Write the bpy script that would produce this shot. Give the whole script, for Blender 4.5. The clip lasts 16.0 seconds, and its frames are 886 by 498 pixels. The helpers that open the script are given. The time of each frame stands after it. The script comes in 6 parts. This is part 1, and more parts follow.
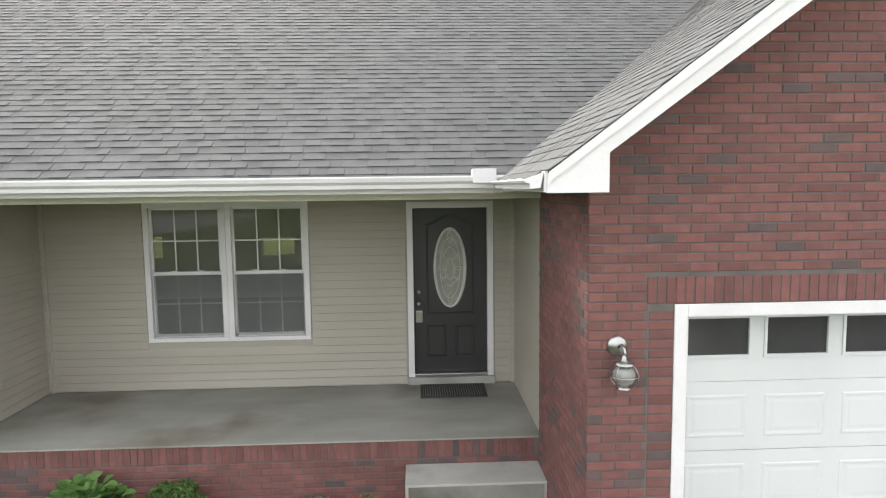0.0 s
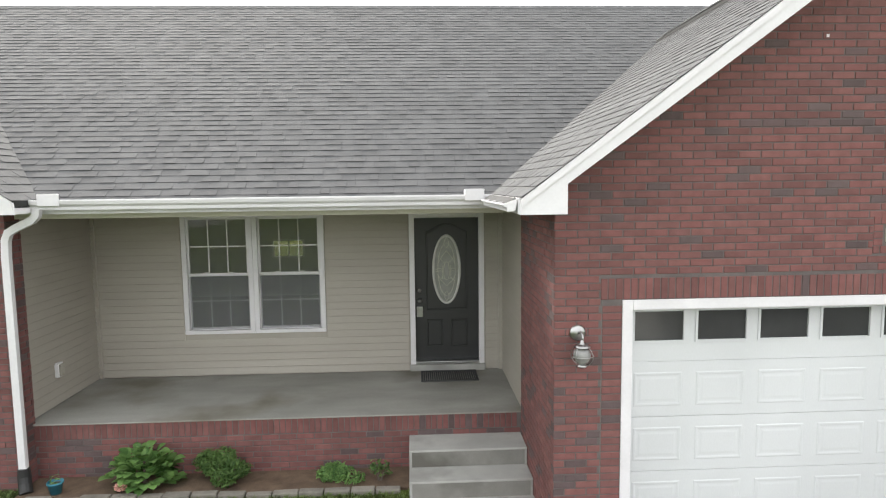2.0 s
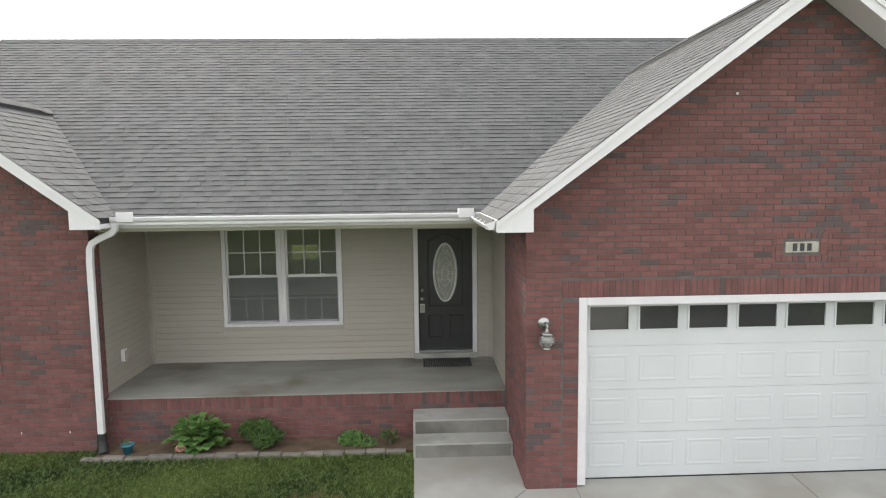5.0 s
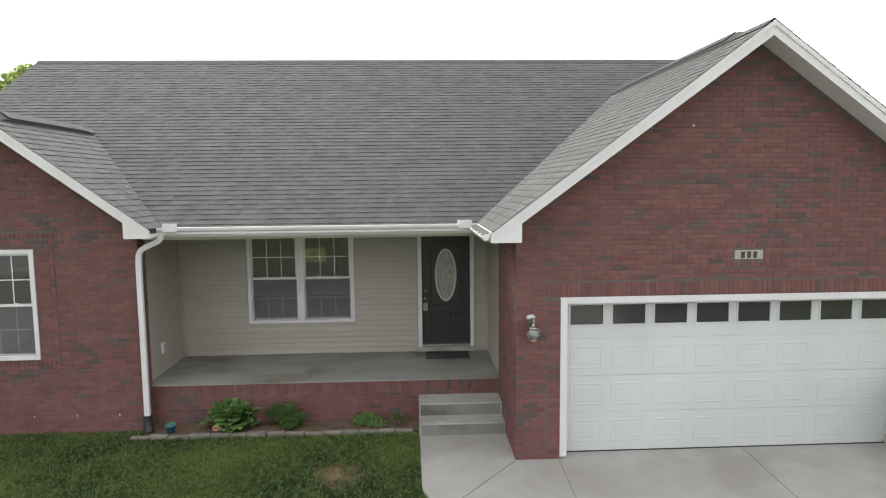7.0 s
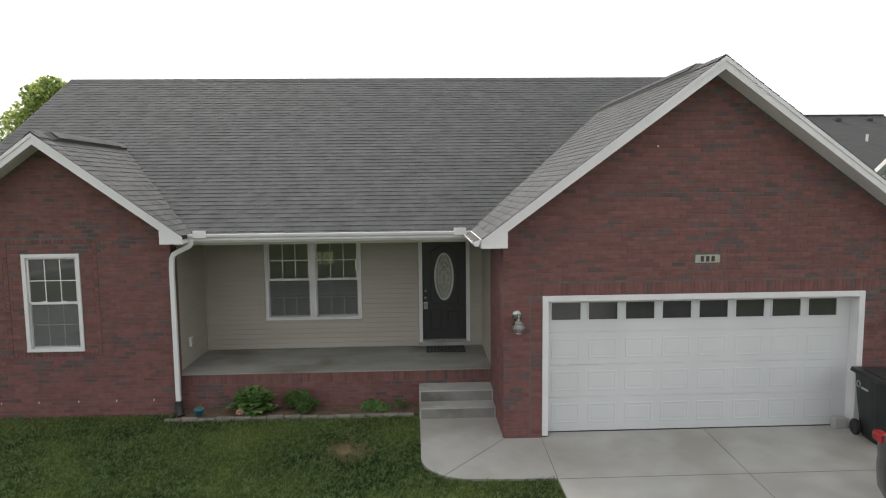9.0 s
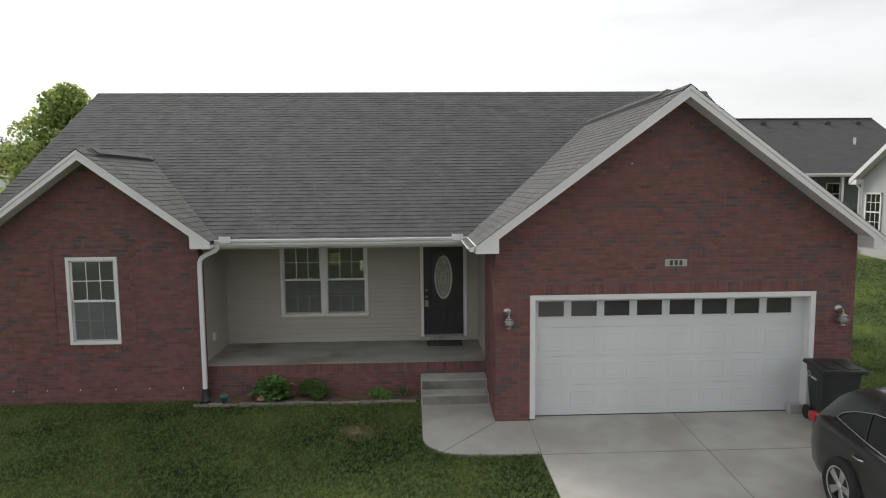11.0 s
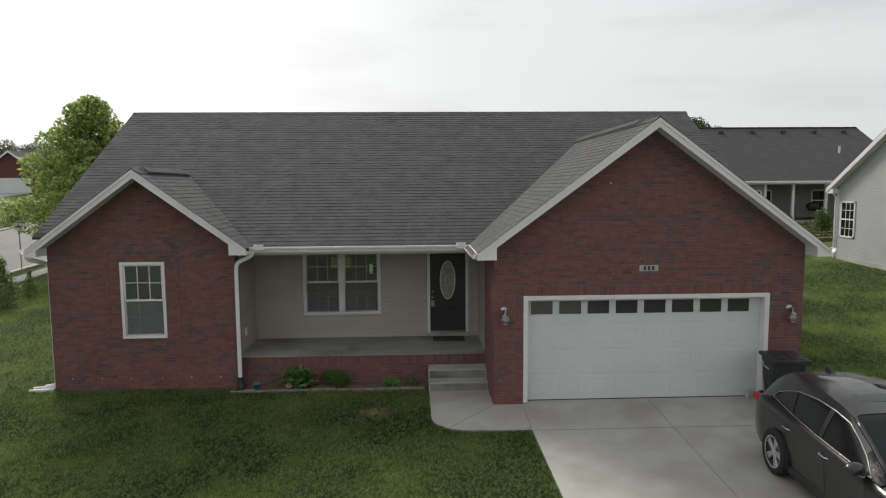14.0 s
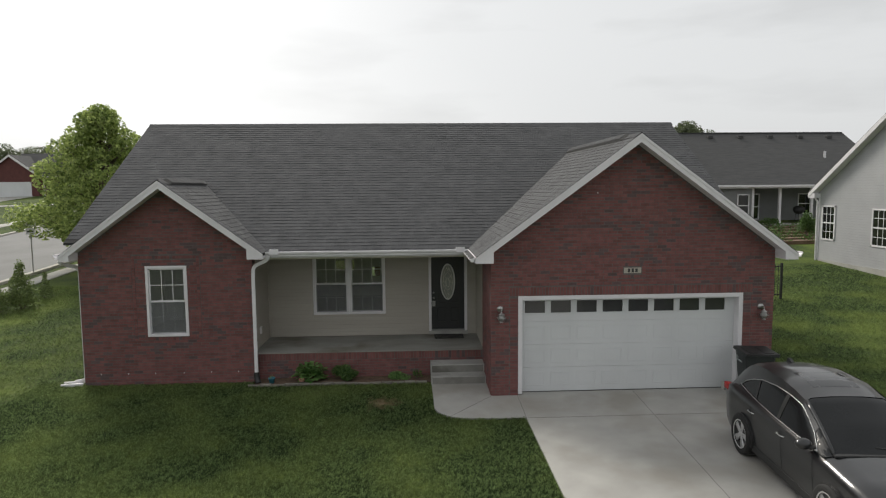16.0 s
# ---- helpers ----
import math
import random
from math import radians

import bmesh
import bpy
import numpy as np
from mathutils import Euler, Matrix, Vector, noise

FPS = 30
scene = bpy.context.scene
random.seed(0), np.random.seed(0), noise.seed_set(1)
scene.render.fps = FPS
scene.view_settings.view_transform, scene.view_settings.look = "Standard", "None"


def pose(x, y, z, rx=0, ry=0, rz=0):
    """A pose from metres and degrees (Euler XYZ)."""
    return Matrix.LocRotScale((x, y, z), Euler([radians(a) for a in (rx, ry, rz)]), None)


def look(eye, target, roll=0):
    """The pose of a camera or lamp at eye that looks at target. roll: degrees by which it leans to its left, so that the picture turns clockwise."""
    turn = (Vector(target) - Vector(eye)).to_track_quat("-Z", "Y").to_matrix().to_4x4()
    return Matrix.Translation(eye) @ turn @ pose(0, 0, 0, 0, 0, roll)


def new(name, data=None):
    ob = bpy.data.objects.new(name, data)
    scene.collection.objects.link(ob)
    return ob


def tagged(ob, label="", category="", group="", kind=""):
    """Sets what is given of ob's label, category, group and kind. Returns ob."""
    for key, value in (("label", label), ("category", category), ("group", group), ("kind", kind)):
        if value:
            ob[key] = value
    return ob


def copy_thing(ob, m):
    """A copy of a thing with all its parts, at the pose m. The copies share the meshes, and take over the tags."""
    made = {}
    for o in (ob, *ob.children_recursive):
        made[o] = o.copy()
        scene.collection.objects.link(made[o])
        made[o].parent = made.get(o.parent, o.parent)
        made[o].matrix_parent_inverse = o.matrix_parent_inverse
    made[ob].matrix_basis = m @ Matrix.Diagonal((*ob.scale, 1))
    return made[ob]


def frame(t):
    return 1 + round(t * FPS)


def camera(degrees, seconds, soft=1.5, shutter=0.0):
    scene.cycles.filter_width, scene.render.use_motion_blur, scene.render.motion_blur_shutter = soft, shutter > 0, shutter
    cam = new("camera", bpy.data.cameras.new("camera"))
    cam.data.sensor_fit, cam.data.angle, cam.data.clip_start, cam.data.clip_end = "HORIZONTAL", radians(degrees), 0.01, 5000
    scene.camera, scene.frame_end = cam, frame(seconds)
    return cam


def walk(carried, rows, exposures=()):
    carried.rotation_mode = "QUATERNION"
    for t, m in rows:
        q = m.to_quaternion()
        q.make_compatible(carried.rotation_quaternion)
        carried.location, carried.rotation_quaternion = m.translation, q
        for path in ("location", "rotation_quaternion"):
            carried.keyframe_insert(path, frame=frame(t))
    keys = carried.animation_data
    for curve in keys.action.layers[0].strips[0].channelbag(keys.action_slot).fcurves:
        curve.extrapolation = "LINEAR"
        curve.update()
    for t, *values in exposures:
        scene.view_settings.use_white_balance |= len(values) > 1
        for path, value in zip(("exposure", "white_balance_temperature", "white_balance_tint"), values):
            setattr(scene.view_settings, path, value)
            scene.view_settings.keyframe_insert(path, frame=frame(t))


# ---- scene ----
cam = camera(70.0, 16.0, soft=1.18)
PATH = [
    (0, (-1.795, -4.298, 3.059), (-1.713, -2.31, 2.863), -0.7),
    (0.5, (-1.838, -4.614, 3.119), (-1.748, -2.626, 2.922), -0.6),
    (1, (-1.85, -4.904, 3.174), (-1.759, -2.916, 2.973), -0.7),
    (1.5, (-1.827, -5.188, 3.216), (-1.736, -3.2, 3.015), -0.7),
    (2, (-1.847, -5.486, 3.259), (-1.756, -3.498, 3.058), -0.7),
    (2.5, (-1.84, -5.791, 3.302), (-1.751, -3.803, 3.1), -0.7),
    (3, (-1.805, -6.076, 3.354), (-1.719, -4.089, 3.153), -0.7),
    (3.5, (-1.767, -6.3, 3.405), (-1.692, -4.312, 3.206), -0.7),
    (4, (-1.75, -6.522, 3.434), (-1.682, -4.533, 3.235), -0.7),
    (6.5, (-1.968, -8.089, 3.702), (-1.876, -6.102, 3.499), -0.6),
    (7, (-1.967, -8.391, 3.753), (-1.878, -6.403, 3.552), -0.6),
    (7.5, (-1.944, -8.681, 3.791), (-1.863, -6.692, 3.592), -0.6),
    (8, (-1.931, -9.01, 3.818), (-1.853, -7.021, 3.622), -0.6),
    (8.5, (-1.907, -9.333, 3.864), (-1.832, -7.345, 3.668), -0.6),
    (9, (-1.913, -9.638, 3.911), (-1.836, -7.649, 3.718), -0.6),
    (11.5, (-1.965, -11.221, 4.221), (-1.888, -9.233, 4.019), -0.5),
    (12, (-1.991, -11.517, 4.266), (-1.913, -9.529, 4.067), -0.5),
    (12.5, (-2.025, -11.834, 4.316), (-1.949, -9.845, 4.12), -0.5),
    (13, (-2.069, -12.149, 4.359), (-1.992, -10.16, 4.165), -0.4),
    (13.5, (-2.12, -12.425, 4.406), (-2.045, -10.436, 4.212), -0.5),
    (14, (-2.148, -12.715, 4.453), (-2.069, -10.726, 4.258), -0.4),
    (14.5, (-2.168, -13.012, 4.503), (-2.084, -11.023, 4.309), -0.4),
    (15, (-2.205, -13.286, 4.55), (-2.118, -11.297, 4.359), -0.4),
    (15.5, (-2.245, -13.569, 4.589), (-2.156, -11.58, 4.4), -0.4),
    (16, (-2.317, -13.892, 4.623), (-2.225, -11.903, 4.434), -0.5),
]
EXPOSURES = [(0, 1.55), (2, 1.45), (4, 1.28), (7, 0.93), (9, 0.47), (12, 0.02), (14, -0.16), (16, -0.19)]
walk(cam, [(t, look(eye, target, roll)) for t, eye, target, roll in PATH], EXPOSURES)


# ---- light ----
SUN_ELEVATION, SUN_AZIMUTH = radians(37), radians(-28)  # azimuth from +y towards +x
world = bpy.data.worlds.new("sky")
scene.world = world
world.use_nodes = True
wn, wl = world.node_tree.nodes, world.node_tree.links
sky = wn.new("ShaderNodeTexSky")
sky.sky_type, sky.sun_disc = "NISHITA", False
sky.sun_elevation, sky.sun_rotation = SUN_ELEVATION, SUN_AZIMUTH
sky.air_density, sky.dust_density, sky.ozone_density = 1.0, 4.0, 1.0
grey = wn.new("ShaderNodeHueSaturation")
grey.inputs["Saturation"].default_value = 0.16
wl.new(sky.outputs[0], grey.inputs["Color"])
# an even veil of high cloud, with a few faint grey streaks
veil, place, streak, fade = wn.new("ShaderNodeMix"), wn.new("ShaderNodeMapping"), wn.new("ShaderNodeTexNoise"), wn.new("ShaderNodeMapRange")
coord = wn.new("ShaderNodeTexCoord")
place.inputs["Scale"].default_value = (2.0, 2.0, 9.0)
streak.inputs["Scale"].default_value, streak.inputs["Detail"].default_value = 1.6, 5
wl.new(coord.outputs["Generated"], place.inputs["Vector"])
wl.new(place.outputs[0], streak.inputs["Vector"])
wl.new(streak.outputs["Fac"], fade.inputs["Value"])
fade.inputs["From Min"].default_value, fade.inputs["From Max"].default_value = 0.52, 0.72
fade.inputs["To Min"].default_value, fade.inputs["To Max"].default_value = 1.0, 0.86
cloud = wn.new("ShaderNodeVectorMath")
cloud.operation = "SCALE"
cloud.inputs[0].default_value = (8.65, 8.8, 8.85)
wl.new(fade.outputs[0], cloud.inputs["Scale"])
veil.data_type = "RGBA"
veil.inputs["Factor"].default_value = 0.72
wl.new(grey.outputs[0], veil.inputs[6])
wl.new(cloud.outputs[0], veil.inputs[7])
wl.new(veil.outputs[2], wn["Background"].inputs["Color"])
wn["Background"].inputs["Strength"].default_value = 0.114
sun = new("sun", bpy.data.lights.new("sun", "SUN"))
sun.data.energy, sun.data.angle, sun.data.color = 3.3, radians(18), (1.0, 0.94, 0.84)
sun.matrix_world = look((0, 0, 30), (30 * -math.sin(SUN_AZIMUTH) * math.cos(SUN_ELEVATION), 30 * -math.cos(SUN_AZIMUTH) * math.cos(SUN_ELEVATION), 30 - 30 * math.sin(SUN_ELEVATION)))


# ---- materials ----
def surface(name, dark, light, scale=3.0, fine=60.0, rough=0.7, bump=0.15, metal=0.0, spread=0.0, stain=None, stain_at=0.62, spec=0.5, stretch=(1, 1, 1), span=(0.2, 0.8)):
    """A two-scale mottled surface: broad patches from dark to light, fine grain as relief, stains where asked.
    spread: how much each piece differs from the next."""
    m = bpy.data.materials.new(name)
    m.use_nodes = True
    n, k = m.node_tree.nodes, m.node_tree.links
    b = n["Principled BSDF"]
    geo, mp = n.new("ShaderNodeNewGeometry"), n.new("ShaderNodeMapping")
    mp.inputs["Scale"].default_value = stretch
    k.new(geo.outputs["Position"], mp.inputs["Vector"])
    broad, grain = n.new("ShaderNodeTexNoise"), n.new("ShaderNodeTexNoise")
    for node, sc, det in ((broad, scale, 5), (grain, fine, 3)):
        node.inputs["Scale"].default_value, node.inputs["Detail"].default_value = sc, det
        k.new(mp.outputs[0], node.inputs["Vector"])
    mixv = n.new("ShaderNodeMath")
    mixv.operation = "MULTIPLY_ADD"
    mixv.inputs[1].default_value = 0.35
    k.new(grain.outputs["Fac"], mixv.inputs[0])
    sub = n.new("ShaderNodeMath")
    sub.operation = "MULTIPLY_ADD"
    sub.inputs[1].default_value, sub.inputs[2].default_value = 0.9, -0.13
    k.new(broad.outputs["Fac"], sub.inputs[0])
    k.new(sub.outputs[0], mixv.inputs[2])
    fac = mixv.outputs[0]
    if spread:
        info = n.new("ShaderNodeObjectInfo")
        both, wrap, add = n.new("ShaderNodeMath"), n.new("ShaderNodeMath"), n.new("ShaderNodeMath")
        wrap.operation, add.operation = "FRACT", "MULTIPLY_ADD"
        k.new(info.outputs["Random"], both.inputs[0])
        k.new(geo.outputs["Random Per Island"], both.inputs[1])
        k.new(both.outputs[0], wrap.inputs[0])
        off = n.new("ShaderNodeMath")
        off.operation = "SUBTRACT"
        off.inputs[1].default_value = 0.5
        k.new(wrap.outputs[0], off.inputs[0])
        k.new(off.outputs[0], add.inputs[0])
        add.inputs[1].default_value = spread
        k.new(fac, add.inputs[2])
        fac = add.outputs[0]
    ramp = n.new("ShaderNodeValToRGB")
    ramp.color_ramp.elements[0].position, ramp.color_ramp.elements[1].position = span
    ramp.color_ramp.elements[0].color, ramp.color_ramp.elements[1].color = (*dark, 1), (*light, 1)
    k.new(fac, ramp.inputs[0])
    out = ramp.outputs[0]
    if stain:
        blot, edge, mix = n.new("ShaderNodeTexNoise"), n.new("ShaderNodeMapRange"), n.new("ShaderNodeMix")
        blot.inputs["Scale"].default_value, blot.inputs["Detail"].default_value = scale * 0.45, 6
        k.new(geo.outputs["Position"], blot.inputs["Vector"])
        edge.inputs["From Min"].default_value, edge.inputs["From Max"].default_value = stain_at - 0.08, stain_at + 0.1
        k.new(blot.outputs["Fac"], edge.inputs["Value"])
        mix.data_type = "RGBA"
        k.new(edge.outputs[0], mix.inputs["Factor"])
        k.new(out, mix.inputs[6])
        mix.inputs[7].default_value = (*stain, 1)
        out = mix.outputs[2]
    k.new(out, b.inputs["Base Color"])
    b.inputs["Roughness"].default_value, b.inputs["Metallic"].default_value = rough, metal
    b.inputs["Specular IOR Level"].default_value = spec
    if bump:
        bp = n.new("ShaderNodeBump")
        bp.inputs["Strength"].default_value, bp.inputs["Distance"].default_value = bump, 0.01
        k.new(grain.outputs["Fac"], bp.inputs["Height"])
        k.new(bp.outputs[0], b.inputs["Normal"])
    return m


def brick_material(name, dark, light, stain=None):
    """Fired brick: every brick differs a little from the next."""
    m = surface(name, dark, light, scale=9, fine=140, rough=0.85, bump=0.35, stain=stain, stain_at=0.74)
    n, k = m.node_tree.nodes, m.node_tree.links
    b = n["Principled BSDF"]
    geo = next(x for x in n if x.type == "NEW_GEOMETRY")
    info, both, wrap, ramp, mix = (n.new(x) for x in ("ShaderNodeObjectInfo", "ShaderNodeMath", "ShaderNodeMath", "ShaderNodeValToRGB", "ShaderNodeMix"))
    wrap.operation = "FRACT"
    k.new(info.outputs["Random"], both.inputs[0])
    k.new(geo.outputs["Random Per Island"], both.inputs[1])
    k.new(both.outputs[0], wrap.inputs[0])
    ramp.color_ramp.interpolation = "CONSTANT"
    tones = [(0.0, (0.8, 0.79, 0.79)), (0.1, (0.93, 0.95, 0.95)), (0.4, (1.06, 1.0, 1.0)), (0.62, (0.88, 0.88, 0.88)), (0.82, (1.1, 1.1, 1.08))]
    e = ramp.color_ramp.elements
    e[0].position, e[0].color = 0, (*tones[0][1], 1)
    e[1].position, e[1].color = tones[-1][0], (*tones[-1][1], 1)
    for at, c in tones[1:-1]:
        e.new(at).color = (*c, 1)
    k.new(wrap.outputs[0], ramp.inputs[0])
    mix.data_type, mix.blend_type = "RGBA", "MULTIPLY"
    mix.inputs["Factor"].default_value = 1
    k.new(b.inputs["Base Color"].links[0].from_socket, mix.inputs[6])
    k.new(ramp.outputs[0], mix.inputs[7])
    k.new(mix.outputs[2], b.inputs["Base Color"])
    return m


def glass_material(name, tint, rough=0.03, ior=1.75, film=0.0):
    """Window glass: mostly the dark room behind it, with a clear reflection; film: the share of flat grey painted for
    the panes' hazy reflection.
    """
    m = bpy.data.materials.new(name)
    m.use_nodes = True
    n, k = m.node_tree.nodes, m.node_tree.links
    n.remove(n["Principled BSDF"])
    clear, gloss, mix, fres = n.new("ShaderNodeBsdfTransparent"), n.new("ShaderNodeBsdfGlossy"), n.new("ShaderNodeMixShader"), n.new("ShaderNodeFresnel")
    fres.inputs["IOR"].default_value = ior
    clear.inputs["Color"].default_value = (*tint, 1)
    gloss.inputs["Roughness"].default_value = rough
    k.new(fres.outputs[0], mix.inputs[0])
    grey_haze, hazy = n.new("ShaderNodeBsdfDiffuse"), n.new("ShaderNodeMixShader")
    grey_haze.inputs["Color"].default_value = (0.42, 0.42, 0.42, 1)
    hazy.inputs[0].default_value = film
    k.new(clear.outputs[0], hazy.inputs[1])
    k.new(grey_haze.outputs[0], hazy.inputs[2])
    k.new(hazy.outputs[0], mix.inputs[1])
    k.new(gloss.outputs[0], mix.inputs[2])
    k.new(mix.outputs[0], n["Material Output"].inputs["Surface"])
    return m


BRICK = brick_material("red_brick", (0.138, 0.058, 0.054), (0.22, 0.094, 0.087))
PLAINBRICK = brick_material("plain_red_brick", (0.138, 0.058, 0.054), (0.22, 0.094, 0.087), (0.38, 0.3, 0.24))
CHARCOAL = brick_material("charcoal_brick", (0.088, 0.06, 0.06), (0.13, 0.092, 0.092))
MORTAR = surface("mortar", (0.085, 0.075, 0.072), (0.165, 0.146, 0.14), scale=6, fine=180, rough=0.95, bump=0.4)
SHINGLE = surface("asphalt_shingle", (0.076, 0.077, 0.08), (0.119, 0.12, 0.124), scale=2.2, fine=220, rough=0.93, bump=0.5, spread=0.17, spec=0.2)
# printed dark shingle band, painted also for the shade under the butt edges
SHADOWBAND = surface("shingle_shadow_band", (0.04, 0.04, 0.041), (0.062, 0.062, 0.063), scale=3, fine=220, rough=0.95, bump=0.3)
FELT = surface("roof_deck", (0.02, 0.02, 0.02), (0.04, 0.04, 0.04), rough=0.95)
SIDING = surface("tan_vinyl", (0.338, 0.312, 0.268), (0.41, 0.381, 0.332), scale=1.2, fine=30, rough=0.55, bump=0.05, stretch=(0.4, 1, 3))
TRIM = surface("white_aluminium", (0.64, 0.625, 0.642), (0.77, 0.755, 0.772), scale=2, fine=40, rough=0.5, bump=0.03)
CREAM = surface("cream_soffit", (0.54, 0.52, 0.44), (0.64, 0.61, 0.53), scale=2, fine=40, rough=0.5, bump=0.04)
GARAGE = surface("white_steel_door", (0.555, 0.57, 0.577), (0.65, 0.665, 0.672), scale=1.1, fine=90, rough=0.42, bump=0.06, stretch=(1, 1, 0.4))
CONCRETE = surface("pale_concrete", (0.3, 0.293, 0.272), (0.435, 0.426, 0.4), scale=1.4, fine=120, rough=0.9, bump=0.25, stain=(0.3, 0.285, 0.252), stain_at=0.57)
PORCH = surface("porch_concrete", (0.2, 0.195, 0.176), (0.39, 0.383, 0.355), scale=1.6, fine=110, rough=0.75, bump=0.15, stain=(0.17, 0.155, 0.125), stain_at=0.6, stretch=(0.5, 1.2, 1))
STEP = surface("step_concrete", (0.3, 0.3, 0.28), (0.45, 0.445, 0.42), scale=2.4, fine=120, rough=0.9, bump=0.25, stain=(0.22, 0.215, 0.2), stain_at=0.58)
DOORPAINT = surface("black_door_paint", (0.02, 0.021, 0.022), (0.03, 0.031, 0.032), scale=3, fine=70, rough=0.42, bump=0.05)
STEEL = surface("brushed_nickel", (0.3, 0.3, 0.295), (0.45, 0.45, 0.44), scale=8, fine=200, rough=0.32, bump=0.03, metal=1.0)
BLACK = surface("black_plastic", (0.012, 0.012, 0.012), (0.03, 0.03, 0.03), scale=6, fine=120, rough=0.55, bump=0.1)


def lawn_material(name, dull, green, yellow, bare, rough_bump, spread=0.4):
    """Turf: green and yellower drifts, fine tufts, and one worn patch of bare earth."""
    m = surface(name, dull, green, scale=20, fine=75, rough=0.95, bump=rough_bump, spec=0.1, spread=spread, span=(0.3, 0.72))
    n, k = m.node_tree.nodes, m.node_tree.links
    b = n["Principled BSDF"]
    geo = next(x for x in n if x.type == "NEW_GEOMETRY")
    drift, ease, mix = n.new("ShaderNodeTexNoise"), n.new("ShaderNodeMapRange"), n.new("ShaderNodeMix")
    drift.inputs["Scale"].default_value, drift.inputs["Detail"].default_value = 0.5, 9
    k.new(geo.outputs["Position"], drift.inputs["Vector"])
    ease.inputs["From Min"].default_value, ease.inputs["From Max"].default_value = 0.42, 0.72
    ease.inputs["To Max"].default_value = 0.65
    k.new(drift.outputs["Fac"], ease.inputs["Value"])
    mix.data_type = "RGBA"
    k.new(ease.outputs[0], mix.inputs["Factor"])
    k.new(b.inputs["Base Color"].links[0].from_socket, mix.inputs[6])
    mix.inputs[7].default_value = (*yellow, 1)
    away, wob, near_, worn = n.new("ShaderNodeVectorMath"), n.new("ShaderNodeTexNoise"), n.new("ShaderNodeMapRange"), n.new("ShaderNodeMix")
    away.operation = "DISTANCE"
    away.inputs[1].default_value = (-3.12, -0.27, -0.06)
    k.new(geo.outputs["Position"], away.inputs[0])
    wob.inputs["Scale"].default_value = 5
    k.new(geo.outputs["Position"], wob.inputs["Vector"])
    addw = n.new("ShaderNodeMath")
    k.new(away.outputs["Value"], addw.inputs[0])
    k.new(wob.outputs["Fac"], addw.inputs[1])
    near_.inputs["From Min"].default_value, near_.inputs["From Max"].default_value = 0.5, 0.95
    near_.inputs["To Min"].default_value, near_.inputs["To Max"].default_value = 1.0, 0.0
    k.new(addw.outputs[0], near_.inputs["Value"])
    worn.data_type = "RGBA"
    k.new(near_.outputs[0], worn.inputs["Factor"])
    k.new(mix.outputs[2], worn.inputs[6])
    worn.inputs[7].default_value = (*bare, 1)
    k.new(worn.outputs[2], b.inputs["Base Color"])
    return m


LAWN = lawn_material("lawn_turf", (0.02, 0.034, 0.012), (0.118, 0.168, 0.046), (0.168, 0.215, 0.045), (0.2, 0.15, 0.09), 0.9)
MULCH = surface("garden_soil", (0.06, 0.04, 0.027), (0.17, 0.115, 0.075), scale=7, fine=70, rough=0.98, bump=0.6)
ASPHALT = surface("road_asphalt", (0.14, 0.14, 0.135), (0.2, 0.2, 0.195), scale=0.5, fine=40, rough=0.9, bump=0.2)
WINDOWGLASS = glass_material("window_glass", (0.85, 0.87, 0.86), film=0.17)
# opaque grey, standing in for the dim garage and reflections in its panes
GARAGEGLASS = surface("grey_garage_pane", (0.042, 0.043, 0.043), (0.058, 0.059, 0.058), scale=4, fine=60, rough=0.12, bump=0.01, spec=0.6)
DARKROOM = surface("dim_room_wall", (0.45, 0.45, 0.45), (0.6, 0.6, 0.58), rough=0.9)


# ---- helpers for building ----
def mesh_object(name, verts, faces, material, parent=None, label=""):
    me = bpy.data.meshes.new(name)
    me.from_pydata(verts, [], faces)
    me.update()
    me.materials.append(material)
    ob = new(name, me)
    if parent:
        ob.parent = parent
    return tagged(ob, label)


def part(name, bm, material, parent=None, label="", smooth=False, recalc=True):
    """Links a bmesh as one mesh object under a thing or a part."""
    if recalc:
        bmesh.ops.remove_doubles(bm, verts=bm.verts, dist=1e-5)
        bmesh.ops.recalc_face_normals(bm, faces=bm.faces)
    me = bpy.data.meshes.new(name)
    bm.to_mesh(me)
    bm.free()
    me.materials.append(material)
    if smooth:
        me.polygons.foreach_set("use_smooth", [True] * len(me.polygons))
    ob = new(name, me)
    if parent:
        ob.parent = parent
    return tagged(ob, label)


def thing(name, label, category, at=(0, 0, 0), group="", kind="", turn=0.0):
    ob = new(name)
    ob.location = at
    ob.rotation_euler = (0, 0, radians(turn))
    return tagged(ob, label, category, group, kind)


def box(bm, x0, x1, y0, y1, z0, z1, bevel=0.0):
    v = [bm.verts.new(p) for p in ((x0, y0, z0), (x1, y0, z0), (x1, y1, z0), (x0, y1, z0), (x0, y0, z1), (x1, y0, z1), (x1, y1, z1), (x0, y1, z1))]
    fs = [bm.faces.new([v[i] for i in f]) for f in ((0, 3, 2, 1), (4, 5, 6, 7), (0, 1, 5, 4), (1, 2, 6, 5), (2, 3, 7, 6), (3, 0, 4, 7))]
    if bevel:
        es = list({e for f in fs for e in f.edges})
        bmesh.ops.bevel(bm, geom=es, offset=bevel, segments=2, affect="EDGES", profile=0.6)
    return bm


def boxes(*spans, bevel=0.0):
    bm = bmesh.new()
    for s in spans:
        box(bm, *s, bevel=bevel)
    return bm


